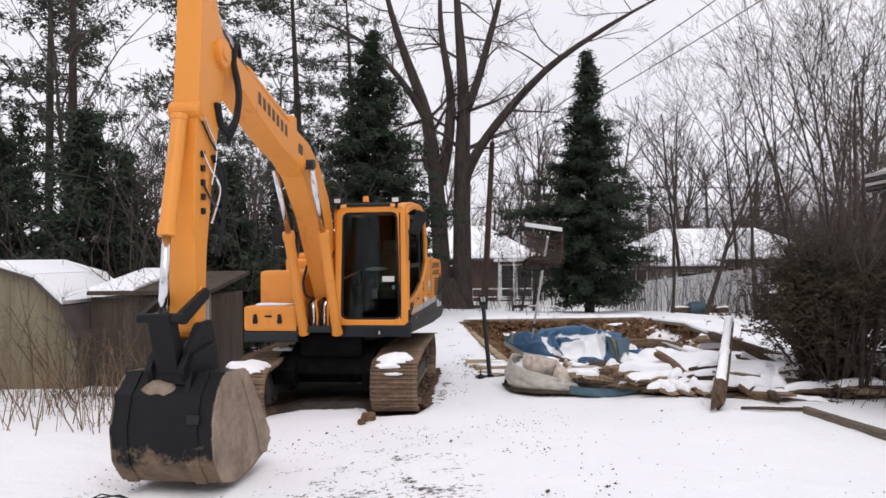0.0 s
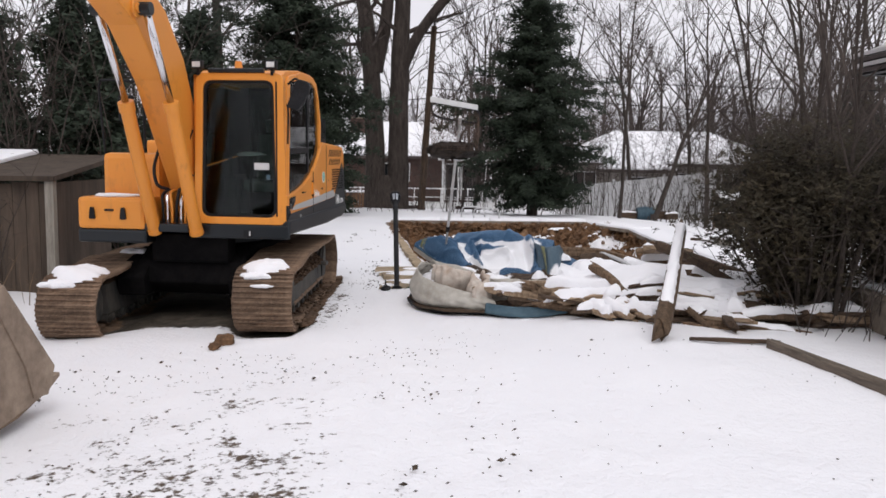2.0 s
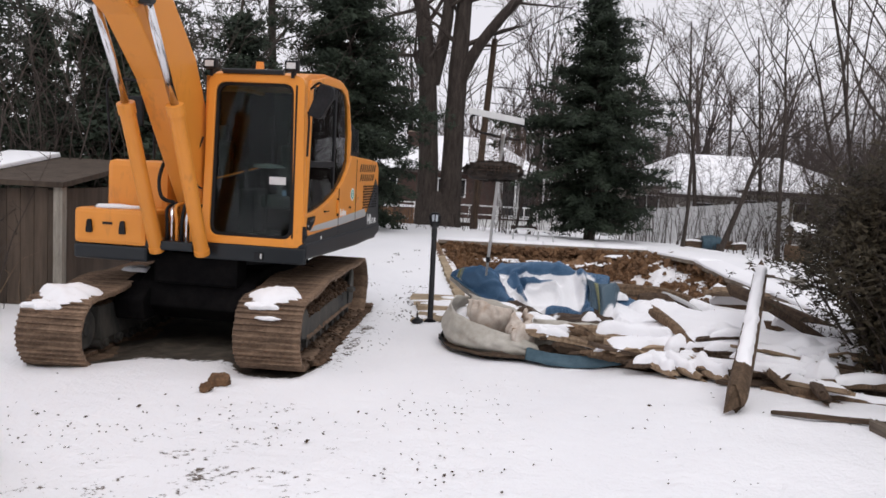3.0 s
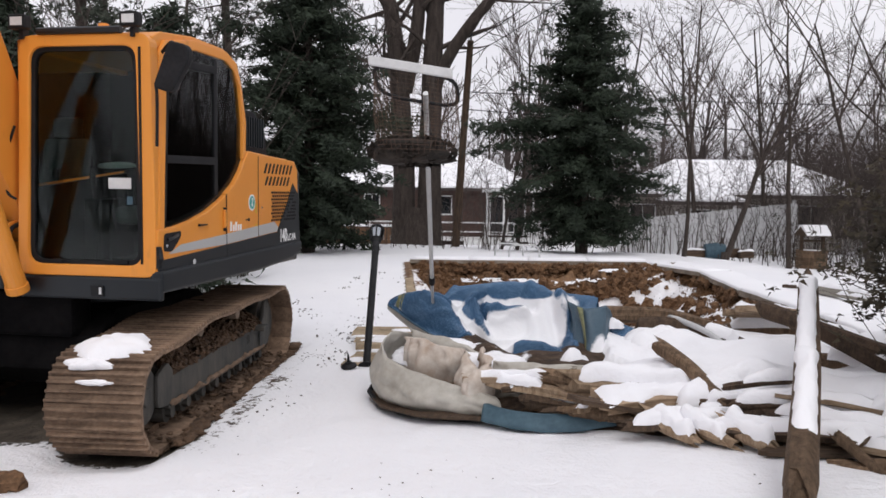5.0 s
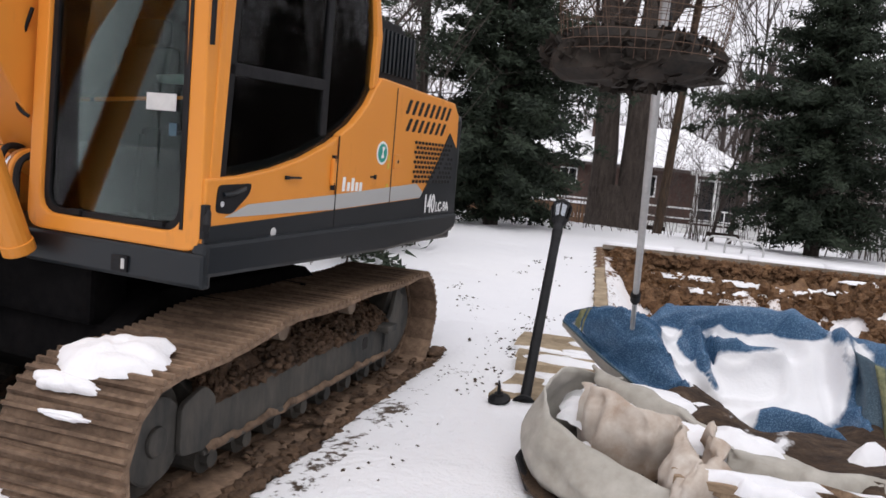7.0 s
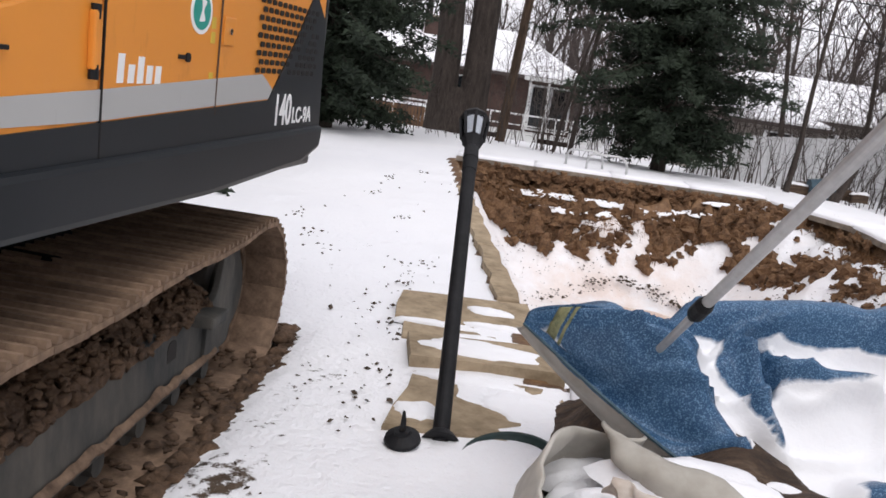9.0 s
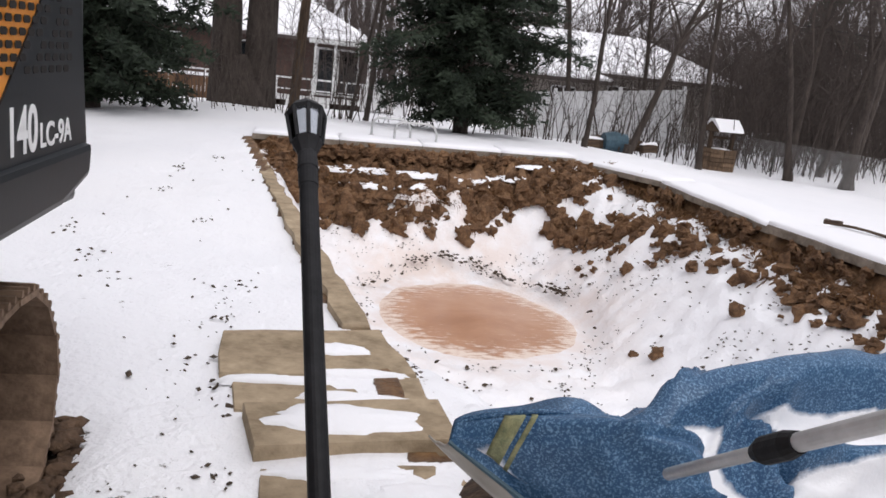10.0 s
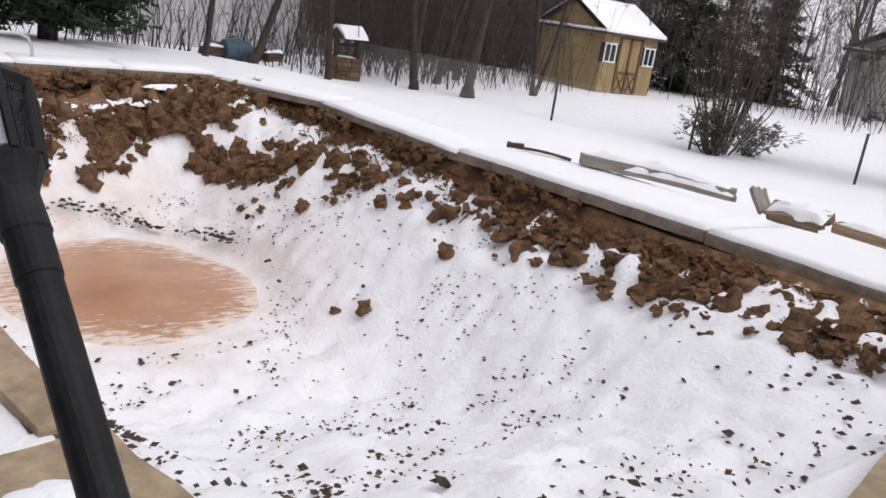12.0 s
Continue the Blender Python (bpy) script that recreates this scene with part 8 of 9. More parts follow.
# bare trees along the back of the yard and its right side
for _k, (_x, _y, _h, _r, _le, _st) in enumerate((
        (7.2, 30.2, 9, 0.10, (0.03, 0), 1), (8.5, 30.6, 7.5, 0.15, (0.20, 0), 1), (10.3, 30.2, 9, 0.12, (-0.05, 0), 1), (13.4, 28.6, 9.5, 0.24, (0.08, 0), 2),
        (12.45, 29.6, 8.5, 0.17, (-0.04, 0), 2), (14.6, 31.5, 9, 0.15, (0.1, 0), 1), (16.5, 33.0, 9, 0.17, (0, 0), 1), (2.2, 36.2, 10, 0.13, (0, 0), 1),
        (1.6, 34.6, 7, 0.09, (0.1, 0), 1), (6.2, 37, 10, 0.13, (0.02, 0), 1), (-4.8, 34, 11, 0.15, (0.05, 0), 1), (-7.5, 27, 11, 0.14, (0.02, 0), 1),
        (12.0, 38.5, 10, 0.14, (0.05, 0), 1), (19.5, 37, 11, 0.2, (0, 0), 1), (17.0, 30, 9, 0.14, (0.1, 0), 2), (9.4, 39, 12, 0.15, (0, 0), 1), (-10.5, 19, 10, 0.13, (0.06, 0), 1))):
    bare_tree(_x, _y, _h * 0.95, _r * 0.7, 100 + _k, _le, 4, _st, kids=(3, 4), label=("bare leaning tree at the yard's edge" if abs(_le[0]) > 0.15 else "bare grey-brown tree with fine twigs"))
# woods behind the start of the walk, seen only as reflections in the cab glass
for _k, (_x, _y, _h) in enumerate(((-5, -9, 11), (1.5, -13, 13), (6, -10, 11), (10, -6, 10))):
    bare_tree(_x, _y, _h, 0.18, 190 + _k, (0, 0), 3)
bare_tree(5.35, 9.75, 5.0, 0.045, 150, (0.02, 0), 4, 5, "clump of thin bare stems growing through a bush", "bare_sapling", 0.5, (3, 4), 0.20, 0.0025, "tree", 7, BARK)
bare_tree(6.0, 12.4, 5.5, 0.05, 151, (-0.05, 0), 4, 3, "thin bare sapling near the gazebo", "bare_sapling", 0.5, (3, 4), 0.22, 0.0025, "tree", 7, BARK)
bare_tree(6.7, 13.5, 6.5, 0.06, 152, (0.0, 0), 4, 2, "thin bare sapling near the gazebo", "bare_sapling", 0.5, (3, 4), 0.22, 0.0025, "tree", 7, BARK)
shrub(5.12, 10.0, 1.12, 0.9, 2.05, 41, YEW, "dark olive-brown yew bush at the end of the debris heap", "yew_bush", 42000, 80, 0.050, 0.2)
shrub(6.3, 10.6, 0.8, 0.8, 1.9, 42, YEW, "dark yew bush beside the gazebo", "yew_bush", 22000, 40, 0.055, 0.2)
shrub(15.2, 22.4, 1.35, 1.1, 4.0, 43, TANTWIG, "multi-stemmed bare shrub by the wire fence", "bare_shrub", 1500, 40, 0.05, 1.0)
shrub(14.7, 22.2, 0.75, 0.6, 1.0, 44, LEAF, "low broad-leaved evergreen shrub", "evergreen_shrub", 1300, 18, 0.10, 0.1)
shrub(16.1, 22.3, 0.6, 0.5, 0.7, 45, LEAF, "low broad-leaved evergreen shrub", "evergreen_shrub", 1100, 14, 0.10, 0.05)
thicket("brush", [(-4, 1.5, 29.6, 32), (1.2, 12, 30.8, 33.5), (5.5, 12, 32.5, 35.5)], 300, 0.6, 2.6, 61, TWIG, "bare saplings and brush along the yard's edge", 0.14, 0.013, 6)
thicket("brush", [(11, 20, 31, 37), (13, 24, 33, 42)], 420, 1.2, 4.6, 62, TWIG, "dense bare brush behind the wire fence", 0.2, 0.009, 15)
thicket("brush", [(-7.4, -4.2, 8.6, 10.6), (-8.5, -4.4, 10.2, 11.8)], 170, 0.4, 1.3, 63, TANTWIG, "dry tan canes in front of the shed", 0.22, 0.006, 6)
thicket("brush", [(-8.4, -5.0, 10.2, 11.8), (-6.4, -5.0, 10.8, 12.3)], 90, 0.9, 2.2, 68, TWIG, "tangled brown brush in front of the shed", 0.25, 0.007, 9)
thicket("brush", [(-7.5, -3.4, 14.5, 22), (-13, -6, 14, 26)], 460, 1.5, 5.5, 64, TWIG, "tangled bare brush behind the shed", 0.2, 0.013, 7)
thicket("brush", [(4.7, 6.6, 8.9, 10.9)], 100, 0.5, 1.9, 65, TWIG, "bare canes and ivy under the bush", 0.35, 0.005, 6)
thicket("distant_brush", [(-35, 55, 61, 75)], 1300, 3.0, 7.5, 66, FARTWIG, "grey-brown brush in the distance", 0.12, 0.03, 8)
thicket("distant_brush", [(20, 45, 38, 50), (30, 41, 26, 40), (16, 30, 38, 44), (44, 60, 10, 40)], 1300, 3.0, 8.5, 67, FARTWIG, "grey-brown brush behind the garden shed", 0.18, 0.013, 17)


thicket("distant_brush", [(-6, 30, 57, 64), (18, 60, 50, 62), (8, 34, 57, 62)], 2200, 2.5, 6.8, 69, FARTWIG, "dense grey-brown brush behind the houses", 0.2, 0.030, 16)
thicket("brush", [(12.5, 17.5, 30, 34), (14, 21, 32, 38)], 120, 3.0, 6.5, 70, TWIG, "tall tangled brush behind the wire fence", 0.16, 0.015, 30)
thicket("brush", [(7, 14, 38, 43), (11, 20, 38, 45), (-1, 8, 40, 48)], 170, 3.0, 6.5, 72, TWIG, "tall bare brush beyond the privacy fence", 0.17, 0.016, 34)
thicket("brush", [(27, 41, 33.5, 43), (17, 24, 37, 44)], 260, 3.0, 7.0, 73, TWIG, "tall tangled brown brush behind the garden shed", 0.18, 0.016, 30)
thicket("brush", [(-26, 26, -16, -9)], 420, 3.0, 8.0, 71, TWIG, "bare brush behind the start of the walk", 0.14, 0.03, 12)


def far_woods():
    rnd, g = random.Random(9), Geo()
    for k in range(105):
        a = rnd.uniform(-0.95, 1.1)
        dist = rnd.uniform(48, 90)
        x, y = dist * math.sin(a), 4 + dist * math.cos(a)
        if -14 < x < 24 and y < 56:
            y += 14
        w = Geo()
        grow(rnd, w, w, Vector((x, y, lz(x, y) - 0.2)), Vector((rnd.gauss(0, 0.04), 0, 1)), rnd.uniform(7, 12), rnd.uniform(0.14, 0.26), 0, 3, 7, 0.55, 0.16, (3, 5), 0.2, 0.02)
        g.add(w.v, w.f)
    solid("far_woods", g, FARTWIG, "distant bare woods, grey-brown", "woods", kind="stuff")


far_woods()


# ---- buildings ----
def gable_roof(parent, x0, x1, y0, y1, ze, zr, over=0.4, hip=0.0, axis="x", thick=0.16):
    """A snow-covered roof with its ridge along an axis; hip draws the ridge ends in."""
    if axis == "x":
        ym = (y0 + y1) / 2
        rid = [(x0 - over + hip, ym, zr), (x1 + over - hip, ym, zr)]
        eave = [(x0 - over, y0 - over, ze), (x1 + over, y0 - over, ze), (x1 + over, y1 + over, ze), (x0 - over, y1 + over, ze)]
        faces = [(0, 1, 5, 4), (2, 3, 4, 5)] + ([(1, 2, 5), (3, 0, 4)] if hip else [])
    else:
        xm = (x0 + x1) / 2
        rid = [(xm, y0 - over + hip, zr), (xm, y1 + over - hip, zr)]
        eave = [(x0 - over, y0 - over, ze), (x1 + over, y0 - over, ze), (x1 + over, y1 + over, ze), (x0 - over, y1 + over, ze)]
        faces = [(1, 2, 5, 4), (3, 0, 4, 5)] + ([(0, 1, 4), (2, 3, 5)] if hip else [])
    pts = eave + rid
    low = [(x, y, z - thick) for x, y, z in pts]
    g = Geo().add(low + pts, [tuple(6 + i for i in f) for f in faces] + [tuple(reversed(f)) for f in faces] + [(i, (i + 1) % 4, 6 + (i + 1) % 4, 6 + i) for i in range(4)])
    roof = part("roof", g, ROOFDARK, parent, "dark roof edge under snow")
    s = [(x, y, z + 0.004) for x, y, z in pts]
    t = [(x, y, z + 0.10) for x, y, z in pts]
    part("roof_snow", Geo().add(s + t, [tuple(6 + i for i in f) for f in faces] + [(i, (i + 1) % 4, 6 + (i + 1) % 4, 6 + i) for i in range(4)]), SNOW, roof, "even snow cover")
    return roof


def window(parent, x, y, z, w, h, face=-1, name="window"):
    """A framed window let into a wall that faces -y (or +x with face 1)."""
    win = part(name, Geo().box(x - w / 2 - 0.07, x + w / 2 + 0.07, y - 0.05, y + 0.02, z - 0.07, z), WHITEP, parent)
    for a, b, c, d in ((x - w / 2 - 0.07, x - w / 2, z, z + h), (x + w / 2, x + w / 2 + 0.07, z, z + h), (x - w / 2 - 0.07, x + w / 2 + 0.07, z + h, z + h + 0.07), (x - 0.025, x + 0.025, z, z + h)):
        part("window_frame", Geo().box(a, b, y - 0.04, y + 0.02, c, d), WHITEP, win)
    part("pane", Geo().box(x - w / 2, x + w / 2, y - 0.012, y + 0.0, z, z + h), GLASSDARK, win)
    return win


GLASSDARK = Mat("dark_window_glass", 0.08, 0, 0.6).color((0.012, 0.014, 0.016)).m


def brick_house():
    h = thing("brick_house", "long dark brick house with a snowy roof behind the trees", "house")
    z0 = -1.5
    part("wall", Geo().box(-16, 3.1, 52.3, 60, z0, 1.95), BRICK, h)
    gable_roof(h, -16, 3.1, 52.3, 60, 1.95, 4.1, 0.5, 3.8)
    ch = part("chimney", Geo().box(-5.3, -4.3, 54.5, 55.4, 1.9, 4.3), BRICK, h, "brick chimney")
    part("chimney_cap", Geo().box(-5.36, -4.24, 54.44, 55.46, 4.3, 4.4), CONCGREY, ch)
    for x, w, hh, z in ((-13.2, 1.2, 1.0, 0.5), (-10.6, 1.1, 1.0, 0.5), (-6.0, 0.8, 0.8, 0.7), (-2.2, 1.6, 1.0, 0.45)):
        window(h, x, 52.3, z, w, hh)
    # porch with white posts and sliding doors
    part("porch_roof", Geo().box(0.4, 3.6, 51.0, 52.3, 1.72, 1.92), WHITEP, h)
    for x in (0.72, 1.66, 3.3):
        part("porch_post", Geo().box(x - 0.06, x + 0.06, 51.1, 51.22, -0.9, 1.72), WHITEP, h)
    dr = part("sliding_door", Geo().box(0.8, 2.9, 52.24, 52.28, -0.75, 1.55), WHITEP, h, "white-framed sliding door")
    for x0, x1 in ((0.9, 1.78), (1.92, 2.8)):
        part("pane", Geo().box(x0, x1, 52.20, 52.235, -0.65, 1.45), GLASSDARK, dr)
    part("deck", Geo().box(-9, 4.6, 50.2, 52.28, -0.98, -0.85), WHITEP, h, "snowy timber deck")
    for k in range(9):
        part("railing_bar", Geo().box(-9 + k * 1.6, -8.94 + k * 1.6, 50.2, 50.28, -0.85, 0.0), WHITEP, h)
    part("railing", Geo().box(-9, 4.2, 50.2, 50.28, 0.0, 0.08).box(-9, 4.2, 50.2, 50.28, -0.5, -0.44), WHITEP, h, "white deck railing")
    for k in range(18):
        part("baluster", Geo().box(2.9 + k * 0.09, 2.94 + k * 0.09, 50.18, 50.22, -0.85, 0.05), WHITEP, h)
    part("stair", Geo().box(-0.5, 1.5, 49.6, 50.2, -1.4, -1.1).box(-0.5, 1.5, 49.9, 50.2, -1.1, -0.98), WHITEP, h)
    # lower shed wing and wooden fence in front of it
    fn = thing("board_fence", "brown board fence with snow on its rail", "fence")
    for k in range(60):
        x = -11 + k * 0.155
        part("fence_board", Geo().box(x, x + 0.135, 44.9, 44.93, lz(x, 44.9) - 0.1, -0.05 + 0.03 * math.sin(k * 7.1)), BROWNTRIM, fn)
    part("fence_rail", Geo().box(-11, -1.7, 44.93, 44.98, -0.25, -0.15), BROWNTRIM, fn)
    part("rail_snow", Geo().box(-11, -1.7, 44.88, 44.99, -0.02, 0.10), SNOW, fn, "line of snow")


brick_house()


def pale_house():
    h = thing("pale_house", "low pale house with broad snowy roofs", "house")
    part("wall", Geo().box(7.6, 20.0, 46.8, 55, -1.4, 1.9), BEIGEW, h)
    gable_roof(h, 8.1, 19.4, 46.8, 55, 1.75, 3.55, 0.6, 3.4)
    wing = part("wing", Geo().box(9.6, 12.6, 44.6, 46.8, -1.3, 1.35), BEIGEW, h, "low front wing")
    gable_roof(h, 9.6, 12.6, 44.4, 47.4, 1.42, 1.95, 0.35, 1.2)
    for x in (8.6, 14.4, 16.8):
        window(h, x, 46.8, 0.3, 1.2, 0.9)
    window(wing, 11.0, 44.6, 0.2, 1.0, 0.8)


pale_house()


def board_fence_white():
    f = thing("privacy_fence", "tall grey-white board privacy fence", "fence")
    for k in range(44):
        x = 6.1 + k * 0.145
        y = 36.6 - k * 0.012
        top = 0.75 + (x - 6.1) / 6.3 * 0.72
        part("fence_board", Geo().box(x, x + 0.135, y, y + 0.025, lz(x, y) - 0.1, top + 0.01 * math.sin(k * 3.3)), FENCEW, f)
    for k in range(4):
        x = 6.1 + k * 2.1
        part("fence_post", Geo().box(x - 0.05, x + 0.05, 36.62 - k * 0.17, 36.72 - k * 0.17, -0.7, 0.85 + k * 0.24), FENCEW, f)
    part("fence_rail", Geo().prism([(6.1, -0.1), (12.4, 0.2), (12.4, 0.3), (6.1, 0.0)], 36.64, 36.68, 1), FENCEW, f)


board_fence_white()


def garden_shed(x0, x1, y0, y1, ze, zr, wall, label, name, doors, roof_axis):
    z0 = min(lz(x0, y0), lz(x1, y0)) - 0.15
    s = thing(name, label, "shed")
    if roof_axis == "x":
        prof = [(y0, z0), (y1, z0), (y1, ze), ((y0 + y1) / 2, zr - 0.1), (y0, ze)]
        part("wall", Geo().prism(prof, x0, x1, 0), wall, s, "vertical board siding")
    else:
        prof = [(x0, z0), (x1, z0), (x1, ze), ((x0 + x1) / 2, zr - 0.1), (x0, ze)]
        part("wall", Geo().prism(prof, y0, y1, 1), wall, s, "vertical board siding")
    gable_roof(s, x0, x1, y0, y1, ze, zr, 0.22, 0.0, roof_axis, 0.1)
    n = int((x1 - x0) / 0.4)
    for k in range(1, n):
        x = x0 + (x1 - x0) * k / n
        part("batten", Geo().box(x - 0.012, x + 0.012, y0 - 0.012, y0 + 0.004, z0, ze - 0.05), wall, s)
    if doors:
        xc = doors
        for x in (xc - 0.62, xc, xc + 0.62):
            part("door_trim", Geo().box(x - 0.06, x + 0.06, y0 - 0.05, y0 + 0.0, z0 + 0.1, ze - 0.08), BROWNTRIM, s)
        for z in (z0 + 0.12, z0 + 0.95, ze - 0.14):
            part("door_trim", Geo().box(xc - 0.62, xc + 0.62, y0 - 0.05, y0 - 0.002, z - 0.05, z + 0.05), BROWNTRIM, s)
        for a in (-1, 1):
            for q in (-1, 1):
                xa, xb = xc + (0.06 if a > 0 else -0.56), xc + (0.56 if a > 0 else -0.06)
                zA, zB = (z0 + 0.18, z0 + 0.90) if q > 0 else (z0 + 0.90, z0 + 0.18)
                part("door_brace", Geo().prism([(xa, zA - 0.04), (xb, zB - 0.04), (xb, zB + 0.04), (xa, zA + 0.04)], y0 - 0.046, y0 - 0.006, 1), BROWNTRIM, s)
        for x in (xc - 1.15, xc + 1.15):
            w = window(s, x, y0, ze - 1.05, 0.55, 0.6)
            for q in (-1, 1):
                part("shutter", Geo().box(x + q * 0.45 - 0.10, x + q * 0.45 + 0.10, y0 - 0.04, y0, ze - 1.1, ze - 0.4), BLACK, w)
    return s


garden_shed(24.1, 27.2, 34.0, 37.4, 1.65, 2.75, TAN, "tan garden shed with brown door trim and a snowy roof", "garden_shed", 25.65, "x")


def barn_shed():
    """A small shed with a curved barn roof, and a brown lean-to beside it."""
    sh = thing("barn_shed", "weathered tan shed with a curved barn roof behind dry canes", "shed")
    arch = [(-9.75, 0.75), (-9.5, 1.32), (-9.0, 1.78), (-8.2, 2.02), (-7.4, 1.78), (-6.9, 1.32), (-6.65, 0.75)]
    part("wall", Geo().prism([(-6.68, -0.3)] + [(u * 1.0, w) for u, w in reversed(arch)] + [(-9.72, -0.3)], 12.2, 14.6, 1), TANGREY, sh, "vertical board siding")
    for k in range(9):
        x = -9.5 + k * 0.33
        part("batten", Geo().box(x - 0.012, x + 0.012, 12.188, 12.204, -0.3, float(np.interp(x, [p[0] for p in arch], [p[1] for p in arch])) - 0.06), TANGREY, sh)
    for k in range(6):
        (u0, w0), (u1, w1) = arch[k], arch[k + 1]
        n = Vector((w0 - w1, u1 - u0)).normalized() * 0.05
        part("roof_panel", Geo().prism([(u0, w0 + 0.005), (u1, w1 + 0.005), (u1 + n.x, w1 + n.y), (u0 + n.x, w0 + n.y)], 12.08, 14.7, 1), ROOFDARK, sh)
        if 1 <= k <= 4:
            part("roof_snow", Geo().prism([(u0 + n.x, w0 + n.y + 0.004), (u1 + n.x, w1 + n.y + 0.004), (u1 + n.x * 2, w1 + n.y + 0.07), (u0 + n.x * 2, w0 + n.y + 0.07)], 12.12, 14.66, 1), SNOW, sh, "snow on the curved roof")
    lt = thing("lean_to", "dark brown board lean-to with a snowy roof", "shed")
    for k in range(11):
        x = -6.6 + k * 0.19
        part("wall_board", Geo().box(x, x + 0.182, 12.62, 12.65, -0.3, 1.46 + 0.02 * math.sin(k * 5)), BROWNWALL, lt)
    part("side_wall", Geo().box(-4.54, -4.50, 12.66, 14.6, -0.3, 1.48), BROWNWALL, lt)
    part("roof", Geo().prism([(12.45, 1.50), (14.8, 1.80), (14.8, 1.87), (12.45, 1.57)], -6.6, -4.4), BROWNWALL, lt)
    part("roof_snow", Geo().prism([(12.46, 1.574), (14.8, 1.874), (14.75, 1.95), (12.5, 1.64)], -6.58, -5.75), SNOW, lt, "patchy snow on the roof", bevel=0.02)
    part("corner_post", Geo().box(-4.56, -4.44, 12.5, 12.61, -0.3, 1.52), GREYWOOD, lt, "grey corner post")


barn_shed()


def white_house():
    h = thing("white_house", "pale house wall with a snowy roof beyond the fence", "house")
    part("wall", Geo().prism([(23.7, -0.9), (33.7, -0.9), (33.7, 2.6), (28.7, 5.0), (23.7, 2.6)], 42, 52, 0), SIDING, h, "pale siding")
    gable_roof(h, 42, 52, 23.7, 33.7, 2.6, 5.15, 0.35, 0, "x", 0.12)
    part("window", Geo().box(41.94, 41.99, 27.2, 28.2, 0.5, 1.4), GLASSDARK, h)


white_house()


def bird_pole():
    p = thing("bird_house_pole", "white pole with crossbars and small bird houses", "bird house", pose(36.0, 31.4, lz(36, 31.4) - 0.05))
    part("pole", Geo().tube([(0, 0, 0), (0.1, 0, 1.75)], 0.05, 8), WHITEP, p)
    part("crossbar", Geo().box(-0.45, 0.6, -0.03, 0.03, 1.30, 1.38), WHITEP, p)
    part("crossbar", Geo().box(-0.35, 0.5, -0.03, 0.03, 0.80, 0.87), WHITEP, p)
    for x in (-0.35, 0.15, 0.5):
        part("bird_house", Geo().box(x - 0.12, x + 0.12, -0.12, 0.12, 1.38, 1.62).prism([(x - 0.16, 1.62), (x + 0.16, 1.62), (x, 1.76)], -0.15, 0.15, 1), WHITEP, p)


bird_pole()


def wishing_well():
    z = lz(11.3, 31.1)
    w = thing("wishing_well", "small wooden wishing well with snow on its roof", "wishing well", pose(11.28, 31.1, z, 0, 0, 12))
    for k in range(5):
        zz = 0.0 + k * 0.115
        for a in range(8):
            c, s2 = math.cos(a * math.pi / 4), math.sin(a * math.pi / 4)
            m = Matrix.Rotation(a * math.pi / 4, 4, "Z")
            part("stave", Geo().box(0.36, 0.43, -0.165, 0.165, zz, zz + 0.105, m), WOOD, w)
    for x in (-0.36, 0.36):
        part("post", Geo().box(x - 0.04, x + 0.04, -0.04, 0.04, 0.5, 1.12), DARKWOOD, w)
    part("crossbar", Geo().tube([(-0.42, 0, 0.85), (0.42, 0, 0.85)], 0.03, 8), DARKWOOD, w)
    rf = part("roof", Geo().prism([(-0.36, 1.02), (0.36, 1.02), (0.0, 1.28)], -0.42, 0.42, 0), DARKWOOD, w)
    part("roof_snow", Geo().prism([(-0.365, 1.025), (-0.30, 1.14), (-0.08, 1.345), (0.08, 1.345), (0.30, 1.14), (0.365, 1.025), (0.0, 1.284)], -0.40, 0.40, 0), SNOW, rf, "thick cap of snow")
    part("snow_fill", Geo().blob((0, 0, 0.52), (0.34, 0.34, 0.06), 4, 6, 14, 0.2), SNOW, w)


wishing_well()


def chain_fence():
    f = thing("chain_link_fence", "low galvanised chain-link fence on thin posts", "fence")
    line = [(10.9, 33.6), (12.45, 30.4), (13.24, 25.4), (14.5, 22.6), (15.95, 19.8), (17.6, 16.2), (19.5, 12.5)]
    wire, rail = Geo(), Geo()
    for k, (x, y) in enumerate(line):
        z = lz(x, y)
        part("fence_post", Geo().tube([(x, y, z - 0.1), (x, y, z + 0.98)], 0.028, 8), FRAMEMUD, f)
    for (x0, y0), (x1, y1) in zip(line[:-1], line[1:]):
        L = math.hypot(x1 - x0, y1 - y0)
        za, zb = lz(x0, y0), lz(x1, y1)
        H, step = 0.88, 0.075
        at = lambda s, h: (x0 + (x1 - x0) * s / L, y0 + (y1 - y0) * s / L, za + (zb - za) * s / L + 0.05 + h)
        n = int((L + H) / step)
        for k in range(n):
            s = k * step
            for q in (1, -1):
                a, b = (s - H, 0.0), (s, H)
                if q < 0:
                    a, b = (s, 0.0), (s - H, H)
                pts = []
                for (u, h), (u2, h2) in (((a), (b)), ((b), (a))):
                    if u < 0:
                        h, u = h + (h2 - h) * (0 - u) / (u2 - u), 0
                    if u > L:
                        h, u = h + (h2 - h) * (L - u) / (u2 - u), L
                    pts.append(at(u, h))
                if math.dist(pts[0], pts[1]) > 0.03:
                    wire.tube(pts, 0.0015, 3, False)
        rail.tube([at(0, H + 0.03), at(L, H + 0.03)], 0.012, 6)
    w = part("wire_mesh", wire, ALU, f, "galvanised wire mesh")
    w["kind"] = "stuff"


chain_fence()


